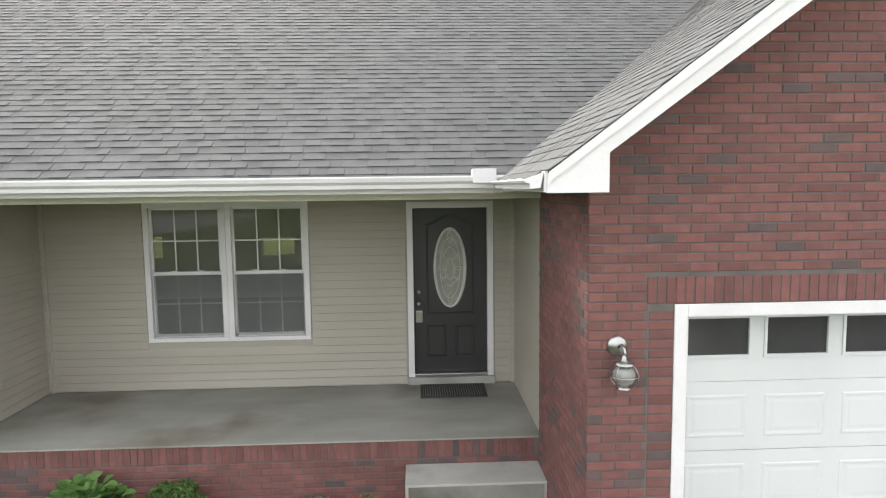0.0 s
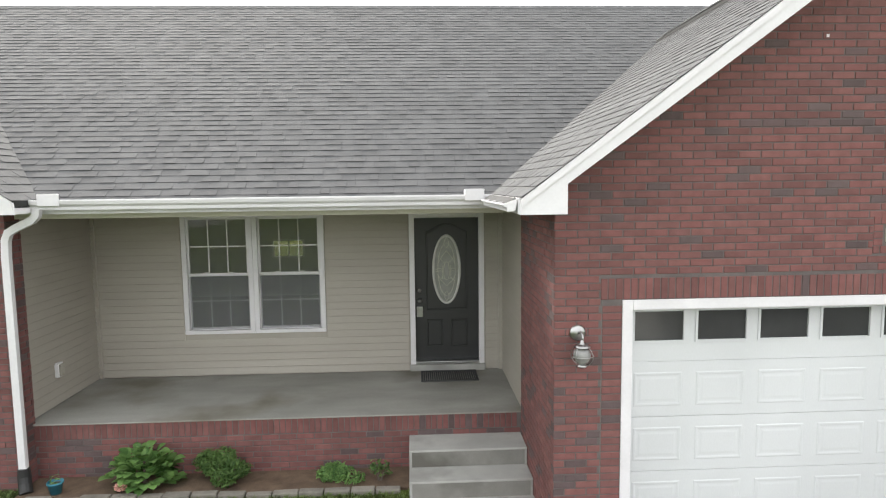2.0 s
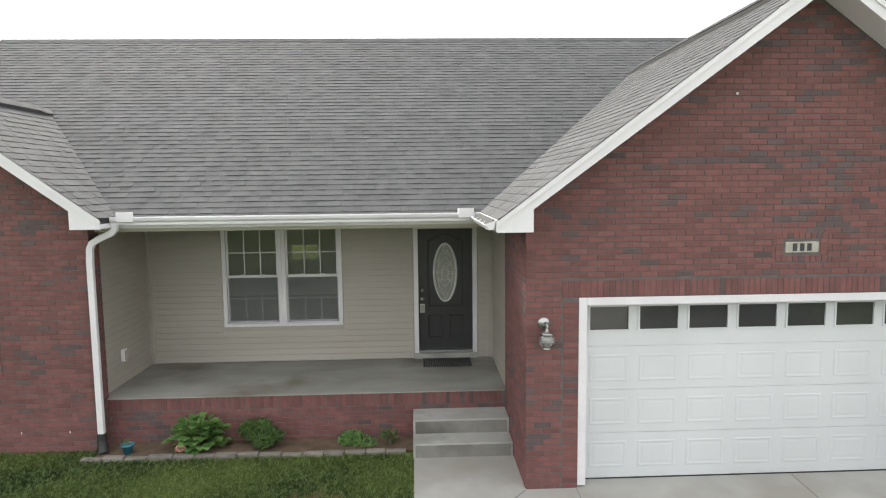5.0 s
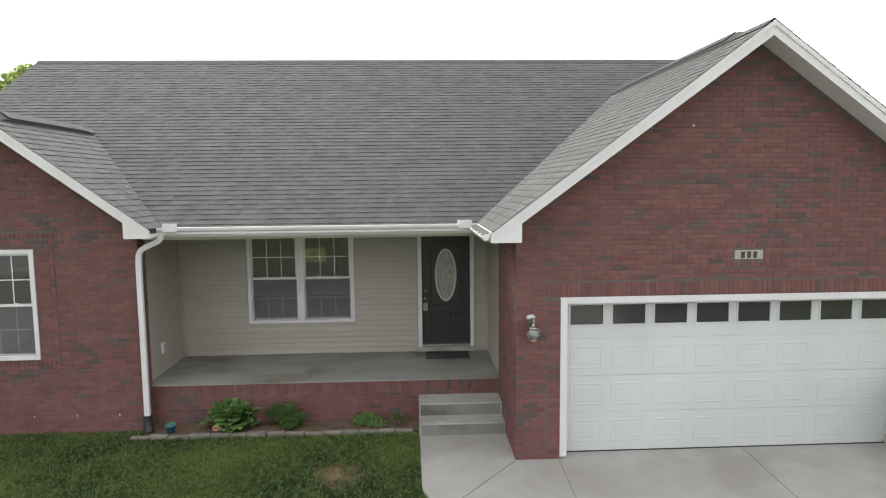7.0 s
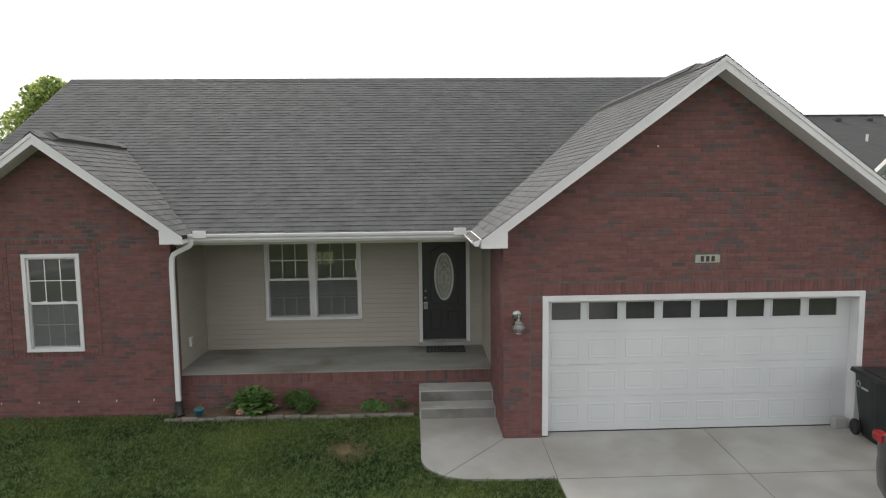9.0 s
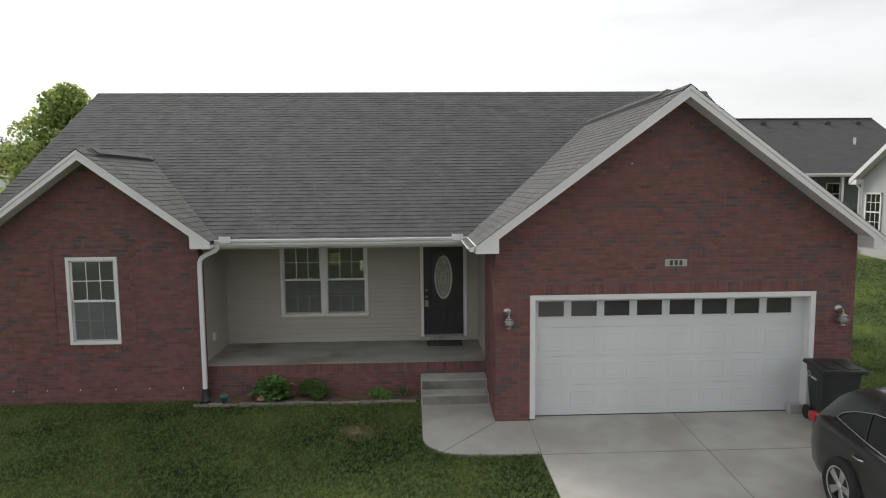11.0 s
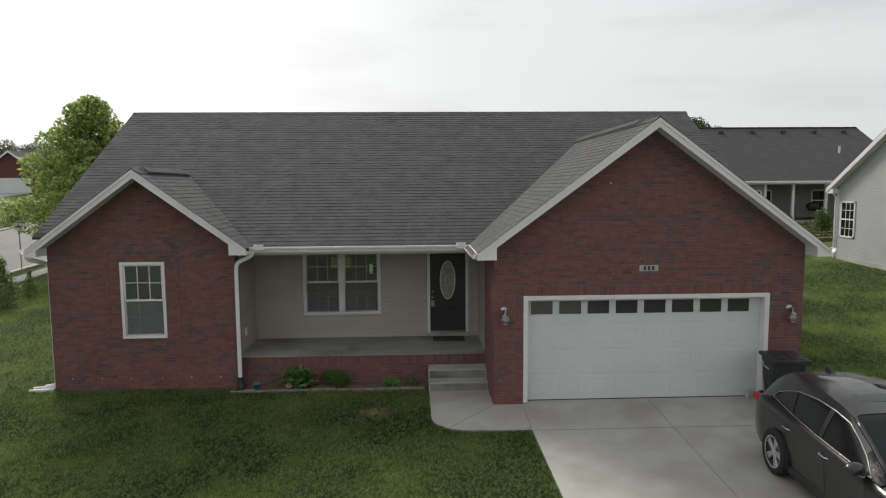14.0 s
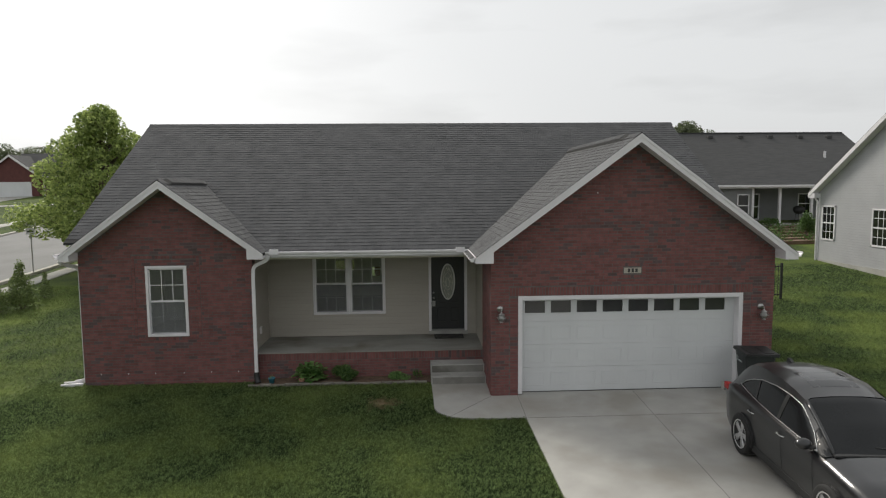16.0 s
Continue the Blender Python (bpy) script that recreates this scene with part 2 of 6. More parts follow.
def prism(points, axis, a, b, bm=None):
    """The polygon of points, in the plane across axis, drawn out along it from a to b. axis x: points are (y, z); y: (x, z); z: (x, y)."""
    bm = bm or bmesh.new()
    put = {"x": lambda p, d: (d, p[0], p[1]), "y": lambda p, d: (p[0], d, p[1]), "z": lambda p, d: (p[0], p[1], d)}[axis]
    lo, hi = [bm.verts.new(put(p, a)) for p in points], [bm.verts.new(put(p, b)) for p in points]
    bm.faces.new(lo)
    bm.faces.new(hi[::-1])
    for i in range(len(points)):
        j = (i + 1) % len(points)
        bm.faces.new((lo[i], hi[i], hi[j], lo[j]))
    return bm


def tube(path, radius, sides=10, bm=None, closed_ends=True):
    """A round tube along a path; radius may be one number or one for each point."""
    bm = bm or bmesh.new()
    pts = [Vector(p) for p in path]
    radii = radius if isinstance(radius, (list, tuple)) else [radius] * len(pts)
    rings, side = [], None
    for i, p in enumerate(pts):
        d = (pts[min(i + 1, len(pts) - 1)] - pts[max(i - 1, 0)]).normalized()
        if side is None:
            side = d.orthogonal().normalized()
        side = (side - d * side.dot(d)).normalized()
        up = d.cross(side)
        rings.append([bm.verts.new(p + (side * math.cos(a) + up * math.sin(a)) * radii[i]) for a in (2 * math.pi * q / sides for q in range(sides))])
    for r0, r1 in zip(rings, rings[1:]):
        for q in range(sides):
            bm.faces.new((r0[q], r0[(q + 1) % sides], r1[(q + 1) % sides], r1[q]))
    if closed_ends:
        bm.faces.new(rings[0][::-1])
        bm.faces.new(rings[-1])
    return bm


def lathe(profile, sides=24, bm=None, at=(0, 0, 0)):
    """Turns a profile of (radius, height) about the upright axis through at."""
    bm = bm or bmesh.new()
    rings = [[bm.verts.new((at[0] + r * math.cos(a), at[1] + r * math.sin(a), at[2] + h)) for a in (2 * math.pi * q / sides for q in range(sides))] for r, h in profile]
    for r0, r1 in zip(rings, rings[1:]):
        for q in range(sides):
            bm.faces.new((r0[q], r0[(q + 1) % sides], r1[(q + 1) % sides], r1[q]))
    return bm


def ground_z(x, y):
    """The lie of the land: level before the house, rising behind it and to its right."""
    y /= 1.143
    ramp = min(1.0, max(0.0, (y - 2) / 10))
    side = min(1.0, max(0.0, (x - 6) / 10))
    z = -0.08 + 0.058 * max(0.0, min(y, 75) - 2) + 0.02 * max(-70, min(x, 60)) * ramp * ramp * (3 - 2 * ramp) + 0.03 * max(0.0, min(y, 75) - 20)
    return z + 0.3 * side * (1 if y > -6 else max(0, 1 + (y + 6) / 6)) * (1 - ramp)


# ---- the house: body, roof ----
GX0, GX1, GY = -0.61, 5.86, 0.0       # garage block
LX0, LX1, LY = -10.33, -6.237, 1.50   # left wing
PY, BY = 1.74, 3.49                   # porch front, porch back wall
FLOOR = 0.588                         # porch floor
EAVE_Y, EAVE_Z, RIDGE_Y, RIDGE_Z = 1.47, 3.115, 7.5, 6.79
MX0, MX1 = -10.87, 6.43               # main roof's ends
GA, LA = (2.58, 5.775), (-8.215, 4.875)  # gable apexes: x, z
HIP = 0.738                           # rise of the gables
LOW, BOX = 3.148, 3.012                # gable eaves, undersides of the boxed ends
house = thing("house", "single-storey red brick house with dark grey shingle roof and white trim", "house")


def slab_roof(name, ridge, low, axis, a, b, thick=0.06, bm=None):
    """Two roof slabs that meet in a ridge; low: the outer edge's (place, height) on both sides."""
    (rx, rz), (x0, z0), (x1, z1) = ridge, low[0], low[1]
    return prism([(x0, z0), (rx, rz), (x1, z1), (x1, z1 - thick), (rx, rz - thick), (x0, z0 - thick)], axis, a, b, bm)


roof_bm = slab_roof("roof", (RIDGE_Y, RIDGE_Z), ((EAVE_Y, EAVE_Z), (2 * RIDGE_Y - EAVE_Y, EAVE_Z)), "x", LX1 + 0.05, MX1)
slab_roof("roof", (RIDGE_Y, RIDGE_Z), ((EAVE_Y + 0.45, EAVE_Z + 0.45 * (RIDGE_Z - EAVE_Z) / (RIDGE_Y - EAVE_Y)), (2 * RIDGE_Y - EAVE_Y, EAVE_Z)), "x", MX0, LX1 + 0.05, bm=roof_bm)
main_roof = part("roof", roof_bm, FELT, house, "dark grey architectural shingles on the main roof")
g_half = (GA[1] - LOW) / HIP
garage_roof = part("roof", slab_roof("roof", GA, ((GA[0] - g_half, LOW), (GA[0] + g_half, LOW)), "y", -0.41, 6.1), FELT, house, "grey shingles on the garage gable roof")
l_half = (LA[1] - LOW) / HIP
wing_roof = part("roof", slab_roof("roof", LA, ((LA[0] - l_half, LOW), (LA[0] + l_half, LOW)), "y", 1.09, 4.7), FELT, house, "grey shingles on the small gable roof")

# walls: the mortar bed behind the bricks, and plain bodies behind
WALL_BASE = -0.25
g_wall = bmesh.new()
top = lambda x, ax, az: az - 0.1 - HIP * abs(x - ax)
prism([(GX0, WALL_BASE), (0.0, WALL_BASE), (0.0, 2.22), (GX0, 2.22)], "y", 0.0, 0.1, g_wall)
prism([(5.15, WALL_BASE), (GX1, WALL_BASE), (GX1, 2.22), (5.15, 2.22)], "y", 0.0, 0.1, g_wall)
prism([(GX0, 2.22), (0.0, 2.22), (5.15, 2.22), (GX1, 2.22), (GX1, top(GX1, *GA)), (GA[0], GA[1] - 0.1), (GX0, top(GX0, *GA))], "y", 0.0, 0.1, g_wall)
wall_garage = part("wall", g_wall, MORTAR, house, "red brick garage front with charcoal bricks among the red")
wall_side = part("wall", boxes((GX0, GX0 + 0.1, 0.1, PY, WALL_BASE, 3.05)), MORTAR, house, "red brick side wall beside the steps")
wall_right = part("wall", boxes((GX1 - 0.1, GX1, 0.1, 5.6, WALL_BASE, 3.05)), BRICK, house)
l_wall = bmesh.new()
WX0, WX1, WZ0, WZ1 = -8.77, -7.79, 1.12, 2.84
prism([(LX0, WALL_BASE), (LX1, WALL_BASE), (LX1, WZ0), (WX1, WZ0), (WX0, WZ0), (LX0, WZ0)], "y", LY, LY + 0.1, l_wall)
prism([(LX0, WZ0), (WX0, WZ0), (WX0, WZ1), (LX0, WZ1)], "y", LY, LY + 0.1, l_wall)
prism([(WX1, WZ0), (LX1, WZ0), (LX1, WZ1), (WX1, WZ1)], "y", LY, LY + 0.1, l_wall)
prism([(LX0, WZ1), (WX0, WZ1), (WX1, WZ1), (LX1, WZ1), (LX1, top(LX1, *LA)), (LA[0], LA[1] - 0.1), (LX0, top(LX0, *LA))], "y", LY, LY + 0.1, l_wall)
wall_wing = part("wall", l_wall, MORTAR, house, "red brick wing front with a window in it")
wall_return = part("wall", boxes((LX1 - 0.1, LX1, LY + 0.1, PY + 0.03, WALL_BASE, 3.0)), MORTAR, house)
wall_left = part("wall", boxes((LX0, LX0 + 0.1, LY + 0.1, 13.0, WALL_BASE, 3.1)), BRICK, house)
porch_wall = part("wall", boxes((LX1, GX0, PY, PY + 0.1, WALL_BASE, FLOOR - 0.015)), MORTAR, house, "low red brick wall under the porch slab with a rowlock cap")
# back and ends, out of view
# a gap is added in the unseen rear wall to let daylight through
rear = bmesh.new()
for a, b, c, d in ((-10.32, -9.2, WALL_BASE, 3.1), (-4.0, 5.81, WALL_BASE, 3.1), (-9.2, -4.0, 2.7, 3.1)):
    box(rear, a, b, 13.0, 13.15, c, d)
prism([(EAVE_Y + 0.4, 3.0), (2 * RIDGE_Y - EAVE_Y - 0.4, 3.0), (RIDGE_Y, RIDGE_Z - 0.1)], "x", LX0 - 0.03, LX0 + 0.07, rear)
prism([(EAVE_Y + 0.4, 3.0), (2 * RIDGE_Y - EAVE_Y - 0.4, 3.0), (RIDGE_Y, RIDGE_Z - 0.1)], "x", GX1 - 0.15, GX1 - 0.05, rear)
box(rear, GX1 - 0.15, GX1 - 0.05, 5.5, 13.0, WALL_BASE, 3.1)
part("rear_wall", rear, BRICK, house)

# porch: slab, back and side walls, ceiling and beam
SX = LX1 - 0.09  # the siding stands back from the brick
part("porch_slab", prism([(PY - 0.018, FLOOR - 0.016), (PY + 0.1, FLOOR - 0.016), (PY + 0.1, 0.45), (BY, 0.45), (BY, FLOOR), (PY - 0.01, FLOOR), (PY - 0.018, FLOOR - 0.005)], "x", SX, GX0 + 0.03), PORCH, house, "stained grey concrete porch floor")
PWX0, PWX1, PWZ0, PWZ1 = -5.10, -3.12, 1.195, 2.91
DX0, DX1, DZ1 = -1.92, -0.852, 2.88
back = bmesh.new()
for a, b, c, d in ((SX, PWX0, FLOOR, PWZ0), (SX, PWX0, PWZ0, PWZ1), (SX, PWX0, PWZ1, 3.02), (PWX0, PWX1, FLOOR, PWZ0), (PWX0, PWX1, PWZ1, 3.02), (PWX1, DX0, FLOOR, PWZ0), (PWX1, DX0, PWZ0, PWZ1), (PWX1, DX0, PWZ1, 3.02), (DX0, DX1, DZ1, 3.02), (DX1, GX0 + 0.1, FLOOR, DZ1), (DX1, GX0 + 0.1, DZ1, 3.02)):
    box(back, a, b, BY, BY + 0.1, c, d)
wall_back = part("wall", back, SIDING, house, "tan vinyl siding wall behind the porch")
wall_porch_left = part("wall", boxes((SX - 0.1, SX, PY + 0.03, BY, FLOOR, 3.02)), SIDING, house, "tan vinyl siding side wall of the porch")
wall_porch_right = part("wall", boxes((GX0 + 0.03, GX0 + 0.1, PY, BY, FLOOR, 3.02)), SIDING, house)
part("porch_ceiling", boxes((SX - 0.1, GX0 + 0.1, PY, BY + 0.1, 3.02, 3.05)), CREAM, house)
part("porch_beam", boxes((LX1, GX0, PY - 0.06, PY + 0.08, 2.94, 3.09), bevel=0.004), CREAM, house, "cream beam over the porch opening")
part("soffit", boxes((LX1, GX0 - 0.3, EAVE_Y + 0.02, PY - 0.06, 3.04, 3.06)), CREAM, house)
part("fascia", boxes((LX1 + 0.2, GX0 - 0.3, EAVE_Y + 0.0, EAVE_Y + 0.025, 3.0, 3.115)), TRIM, house)


def gable_trim(apex, half, y_out, y_wall, wall_x0, wall_x1):
    """Rake boards, their soffits and the boxed ends of one gable."""
    ax, az = apex
    drop = 0.17
    for s in (-1, 1):
        end = ax + s * half
        zl = LOW
        inner = wall_x0 if s < 0 else wall_x1
        z_in = az - HIP * abs(inner - ax)
        part("rake_board", prism([(end, zl - 0.015), (ax, az - 0.015), (ax, az - drop - 0.02), (inner, z_in - drop), (inner, BOX), (end + 0.01 * s, BOX)], "y", y_out, y_out + 0.03), TRIM, house, "white rake board")
        part("rake_moulding", prism([(end, zl - 0.006), (ax, az - 0.004), (ax, az - 0.07), (end, zl - 0.07)], "y", y_out - 0.016, y_out - 0.001), TRIM, house)
        part("rake_soffit", prism([(inner, z_in - drop + 0.03), (ax, az - drop + 0.01), (ax, az - drop + 0.03), (inner, z_in - drop + 0.05)], "y", y_out + 0.03, y_wall - 0.012), TRIM, house)
        lo, hi = min(end, inner), max(end, inner)
        part("eave_return", boxes((lo + 0.004, hi - 0.002, y_out + 0.03, y_wall + 0.01, BOX + 0.003, BOX + 0.065)), TRIM, house)
        part("return_side", boxes((min(inner, inner + 0.03 * s), max(inner, inner + 0.03 * s), y_out + 0.031, y_wall - 0.001, BOX + 0.066, z_in - drop + 0.04)), TRIM, house)


gable_trim(GA, g_half, -0.42, GY, GX0 + 0.008, GX1 - 0.008)
gable_trim(LA, l_half, 1.08, LY, LX0 + 0.008, LX1 - 0.008)
# eave soffits along the gable blocks' sides
part("soffit", boxes((GA[0] - g_half, GX0, 0.01, EAVE_Y, BOX + 0.005, BOX + 0.035)), TRIM, house)
part("fascia", boxes((GA[0] - g_half - 0.02, GA[0] - g_half, -0.39, EAVE_Y, BOX + 0.005, LOW)), TRIM, house)
part("soffit", boxes((GX1, GA[0] + g_half, 0.01, 5.6, BOX + 0.005, BOX + 0.035)), TRIM, house)
part("soffit", boxes((LA[0] - l_half, LX0, LY + 0.01, 5.6, BOX + 0.005, BOX + 0.035)), TRIM, house)
part("soffit", boxes((LX1, LA[0] + l_half, 1.11, PY, BOX + 0.005, BOX + 0.035)), TRIM, house)

# gutters: ogee profile (out, up), drawn along the eave
OGEE = [(0, 0), (0.02, -0.1), (0.085, -0.105), (0.09, -0.07), (0.115, -0.045), (0.125, -0.01), (0.122, 0.004), (0.113, 0.004), (0.11, -0.03), (0.08, -0.06), (0.075, -0.09), (0.03, -0.088), (0.01, 0)]
part("gutter", prism([(EAVE_Y - o, 3.15 + u) for o, u in OGEE], "x", LA[0] + l_half - 0.02, GA[0] - g_half - 0.02), TRIM, house, "white ogee gutter")
# the short gutter beside the porch is seen into: washed-down roof grit, hanger straps, an end cap
GSX = GA[0] - g_half - 0.02
side_gutter = part("gutter", prism([(GSX - o, LOW - 0.005 + u * (0.45 if o > 0.1 else 1) - (0.045 if o > 0.1 else 0)) for o, u in OGEE], "y", -0.36, EAVE_Y - 0.02), TRIM, house, "white open gutter with dark grit in it")
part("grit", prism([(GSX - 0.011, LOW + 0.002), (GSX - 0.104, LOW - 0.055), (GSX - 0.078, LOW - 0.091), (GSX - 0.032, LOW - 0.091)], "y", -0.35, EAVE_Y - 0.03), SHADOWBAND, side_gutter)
part("end_cap", prism([(GSX, LOW - 0.005), (GSX - 0.02, LOW - 0.105), (GSX - 0.085, LOW - 0.11), (GSX - 0.09, LOW - 0.075), (GSX - 0.115, LOW - 0.066), (GSX - 0.124, LOW - 0.05)], "y", -0.366, -0.3605), TRIM, side_gutter)
for y_ in (-0.05, 0.4, 0.85, 1.2):
    part("hanger", boxes((GSX - 0.115, GSX - 0.005, y_, y_ + 0.022, LOW - 0.046, LOW - 0.04)), TRIM, side_gutter)
part("gutter", prism([(LA[0] - l_half - 0.02 - o, LOW + 0.02 + u) for o, u in OGEE], "y", 1.12, 6.6), TRIM, house)
part("gutter", prism([(GA[0] + g_half + 0.02 + o, LOW + 0.02 + u) for o, u in OGEE], "y", -0.36, 5.6), TRIM, house)
for x0, x1 in ((-5.78, -5.56), (-1.29, -1.08)):
    part("splash_guard", boxes((x0, x1, EAVE_Y - 0.135, EAVE_Y - 0.12, 3.09, 3.215), (x0, x0 + 0.008, EAVE_Y - 0.12, EAVE_Y + 0.02, 3.14, 3.21), bevel=0.002), TRIM, house, "white splash guard on the gutter corner")


def downspout(path, w, d):
    bm = bmesh.new()
    rings = []
    pts = [Vector(p) for p in path]
    for i, p in enumerate(pts):
        t = (pts[min(i + 1, len(pts) - 1)] - pts[max(i - 1, 0)]).normalized()
        a = Vector((0, 1, 0))
        b = t.cross(a).normalized()
        a = b.cross(t).normalized()
        ring = []
        for q in range(16):
            an = 2 * math.pi * q / 16
            c, s = math.cos(an), math.sin(an)
            r = 1 / max(abs(c), abs(s)) * (0.93 if q % 4 == 2 else 1) * (0.94 if q % 2 else 1)
            ring.append(bm.verts.new(p + b * c * r * w / 2 + a * s * r * d / 2))
        rings.append(ring)
    for r0, r1 in zip(rings, rings[1:]):
        for q in range(16):
            bm.faces.new((r0[q], r0[(q + 1) % 16], r1[(q + 1) % 16], r1[q]))
    bm.faces.new(rings[0][::-1])
    bm.faces.new(rings[-1])
    return bm


SPX, SPY = -6.2, LY - 0.055
part("downspout", downspout([(-5.82, 1.40, 3.06), (-5.83, 1.40, 2.99), (-5.88, 1.405, 2.94), (-6.06, 1.42, 2.86), (-6.15, SPY - 0.01, 2.81), (-6.19, SPY, 2.73), (SPX, SPY, 2.55), (SPX, SPY, 1.3), (SPX, SPY, 0.14)], 0.085, 0.065), TRIM, house, "white downspout", smooth=False)
part("drain_boot", tube([(SPX, SPY, 0.2), (SPX, SPY, 0.1), (SPX + 0.02, SPY - 0.03, 0.02), (SPX + 0.06, SPY - 0.09, -0.06)], [0.06, 0.07, 0.068, 0.07], 14), BLACK, house, "black corrugated drain boot")
part("downspout", downspout([(LA[0] - l_half - 0.08, 1.25, 3.02), (LA[0] - l_half - 0.05, 1.27, 2.95), (LX0 - 0.12, LY + 0.12, 2.83), (LX0 - 0.05, LY + 0.16, 2.72), (LX0 - 0.05, LY + 0.16, 0.1), (LX0 - 0.12, LY + 0.14, 0.03), (LX0 - 0.3, LY + 0.13, 0.0)], 0.08, 0.06), TRIM, house)


# ---- windows, doors ----
SCREEN = surface("insect_screen", (0.16, 0.165, 0.17), (0.22, 0.225, 0.23), scale=3, rough=0.8, bump=0.0)
nn, kk = SCREEN.node_tree.nodes, SCREEN.node_tree.links
weave, hole = nn.new("ShaderNodeMixShader"), nn.new("ShaderNodeBsdfTransparent")
weave.inputs[0].default_value = 0.24
kk.new(hole.outputs[0], weave.inputs[1])
kk.new(nn["Principled BSDF"].outputs[0], weave.inputs[2])
kk.new(weave.outputs[0], nn["Material Output"].inputs["Surface"])
def sash_window(x0, x1, z0, z1, y, cols=3, split=None):
    """A white double-hung window: frame, two sashes, bars and panes. y: the wall's face."""
    w = new("window")
    w.parent = house
    f = 0.065
    fr = bmesh.new()
    for s in ((x0, x1, y - 0.025, y + 0.07, z1 - f, z1), (x0, x1, y - 0.03, y + 0.07, z0, z0 + 0.05), (x0, x0 + f, y - 0.025, y + 0.07, z0 + 0.05, z1 - f), (x1 - f, x1, y - 0.025, y + 0.07, z0 + 0.05, z1 - f)):
        box(fr, *s, bevel=0.004)
    part("window_frame", fr, TRIM, w)
    zm = split or (z0 + z1) / 2
    ix0, ix1 = x0 + f, x1 - f
    for up in (True, False):
        a, b = (zm - 0.02, z1 - f) if up else (z0 + 0.05, zm + 0.02)
        ys = y + 0.015 if up else y + 0.04
        e = 0.03 if up else 0.028
        bm = bmesh.new()
        for s in ((ix0, ix1, ys, ys + 0.024, a, a + 0.04), (ix0, ix1, ys, ys + 0.024, b - e, b), (ix0, ix0 + e, ys, ys + 0.024, a, b), (ix1 - e, ix1, ys, ys + 0.024, a, b)):
            box(bm, *s, bevel=0.002)
        part("sash", bm, TRIM, w)
        bars = bmesh.new()
        for c in range(1, cols):
            xc = ix0 + e + (ix1 - ix0 - 2 * e) * c / cols
            box(bars, xc - 0.008, xc + 0.008, ys + 0.014, ys + 0.02, a + 0.03, b - e)
        zc = (a + 0.04 + b - e) / 2
        box(bars, ix0 + e, ix1 - e, ys + 0.0135, ys + 0.0205, zc - 0.008, zc + 0.008)
        part("muntin", bars, TRIM, w)
        gl = 0.021 if up else 0.008
        g = mesh_object("pane", [(ix0 + 0.01, ys + gl, a + 0.01), (ix1 - 0.01, ys + gl, a + 0.01), (ix1 - 0.01, ys + gl, b - 0.01), (ix0 + 0.01, ys + gl, b - 0.01)], [(0, 1, 2, 3)], WINDOWGLASS, w)
        g.visible_shadow = False
    screen = part("insect_screen", boxes((ix0 + 0.012, ix1 - 0.012, y + 0.028, y + 0.0295, z0 + 0.06, zm - 0.03)), SCREEN, w, "grey insect screen")
    screen.visible_shadow = False
    for q in (0.3, 0.7):
        xc = ix0 + (ix1 - ix0) * q
        part("sash_lock", boxes((xc - 0.03, xc + 0.03, y + 0.018, y + 0.036, zm + 0.02, zm + 0.035), bevel=0.003), TRIM, w)
    return w


mid = -4.12
sash_window(PWX0, mid + 0.001, PWZ0, PWZ1, BY, split=2.04)
sash_window(mid + 0.003, PWX1, PWZ0, PWZ1, BY, split=2.04)
sash_window(WX0, WX1, WZ0, WZ1, LY, split=1.975)

door = new("front_door")
door.parent = house
tagged(door, "black front door with an oval leaded glass in a white frame")
LY0 = BY + 0.075
lx0, lx1, lz0, lz1 = -1.845, -0.925, 0.722, 2.80
part("door_frame", boxes((DX0, lx0, BY - 0.02, BY + 0.13, 0.675, DZ1), (lx1, DX1, BY - 0.02, BY + 0.13, 0.675, DZ1), (lx0, lx1, BY - 0.02, BY + 0.13, lz1, DZ1), bevel=0.005), TRIM, door, "white door casing")
part("door_sill", boxes((DX0 - 0.01, DX1 + 0.01, BY - 0.06, BY + 0.14, FLOOR, 0.68), bevel=0.006), STEP, door, "grey concrete door sill")
part("threshold", boxes((lx0, lx1, BY - 0.03, BY + 0.14, 0.68, 0.72), bevel=0.006), STEEL, door, "metal threshold")
OX, OZ, OA, OB = (lx0 + lx1) / 2, 2.047, 0.2, 0.5


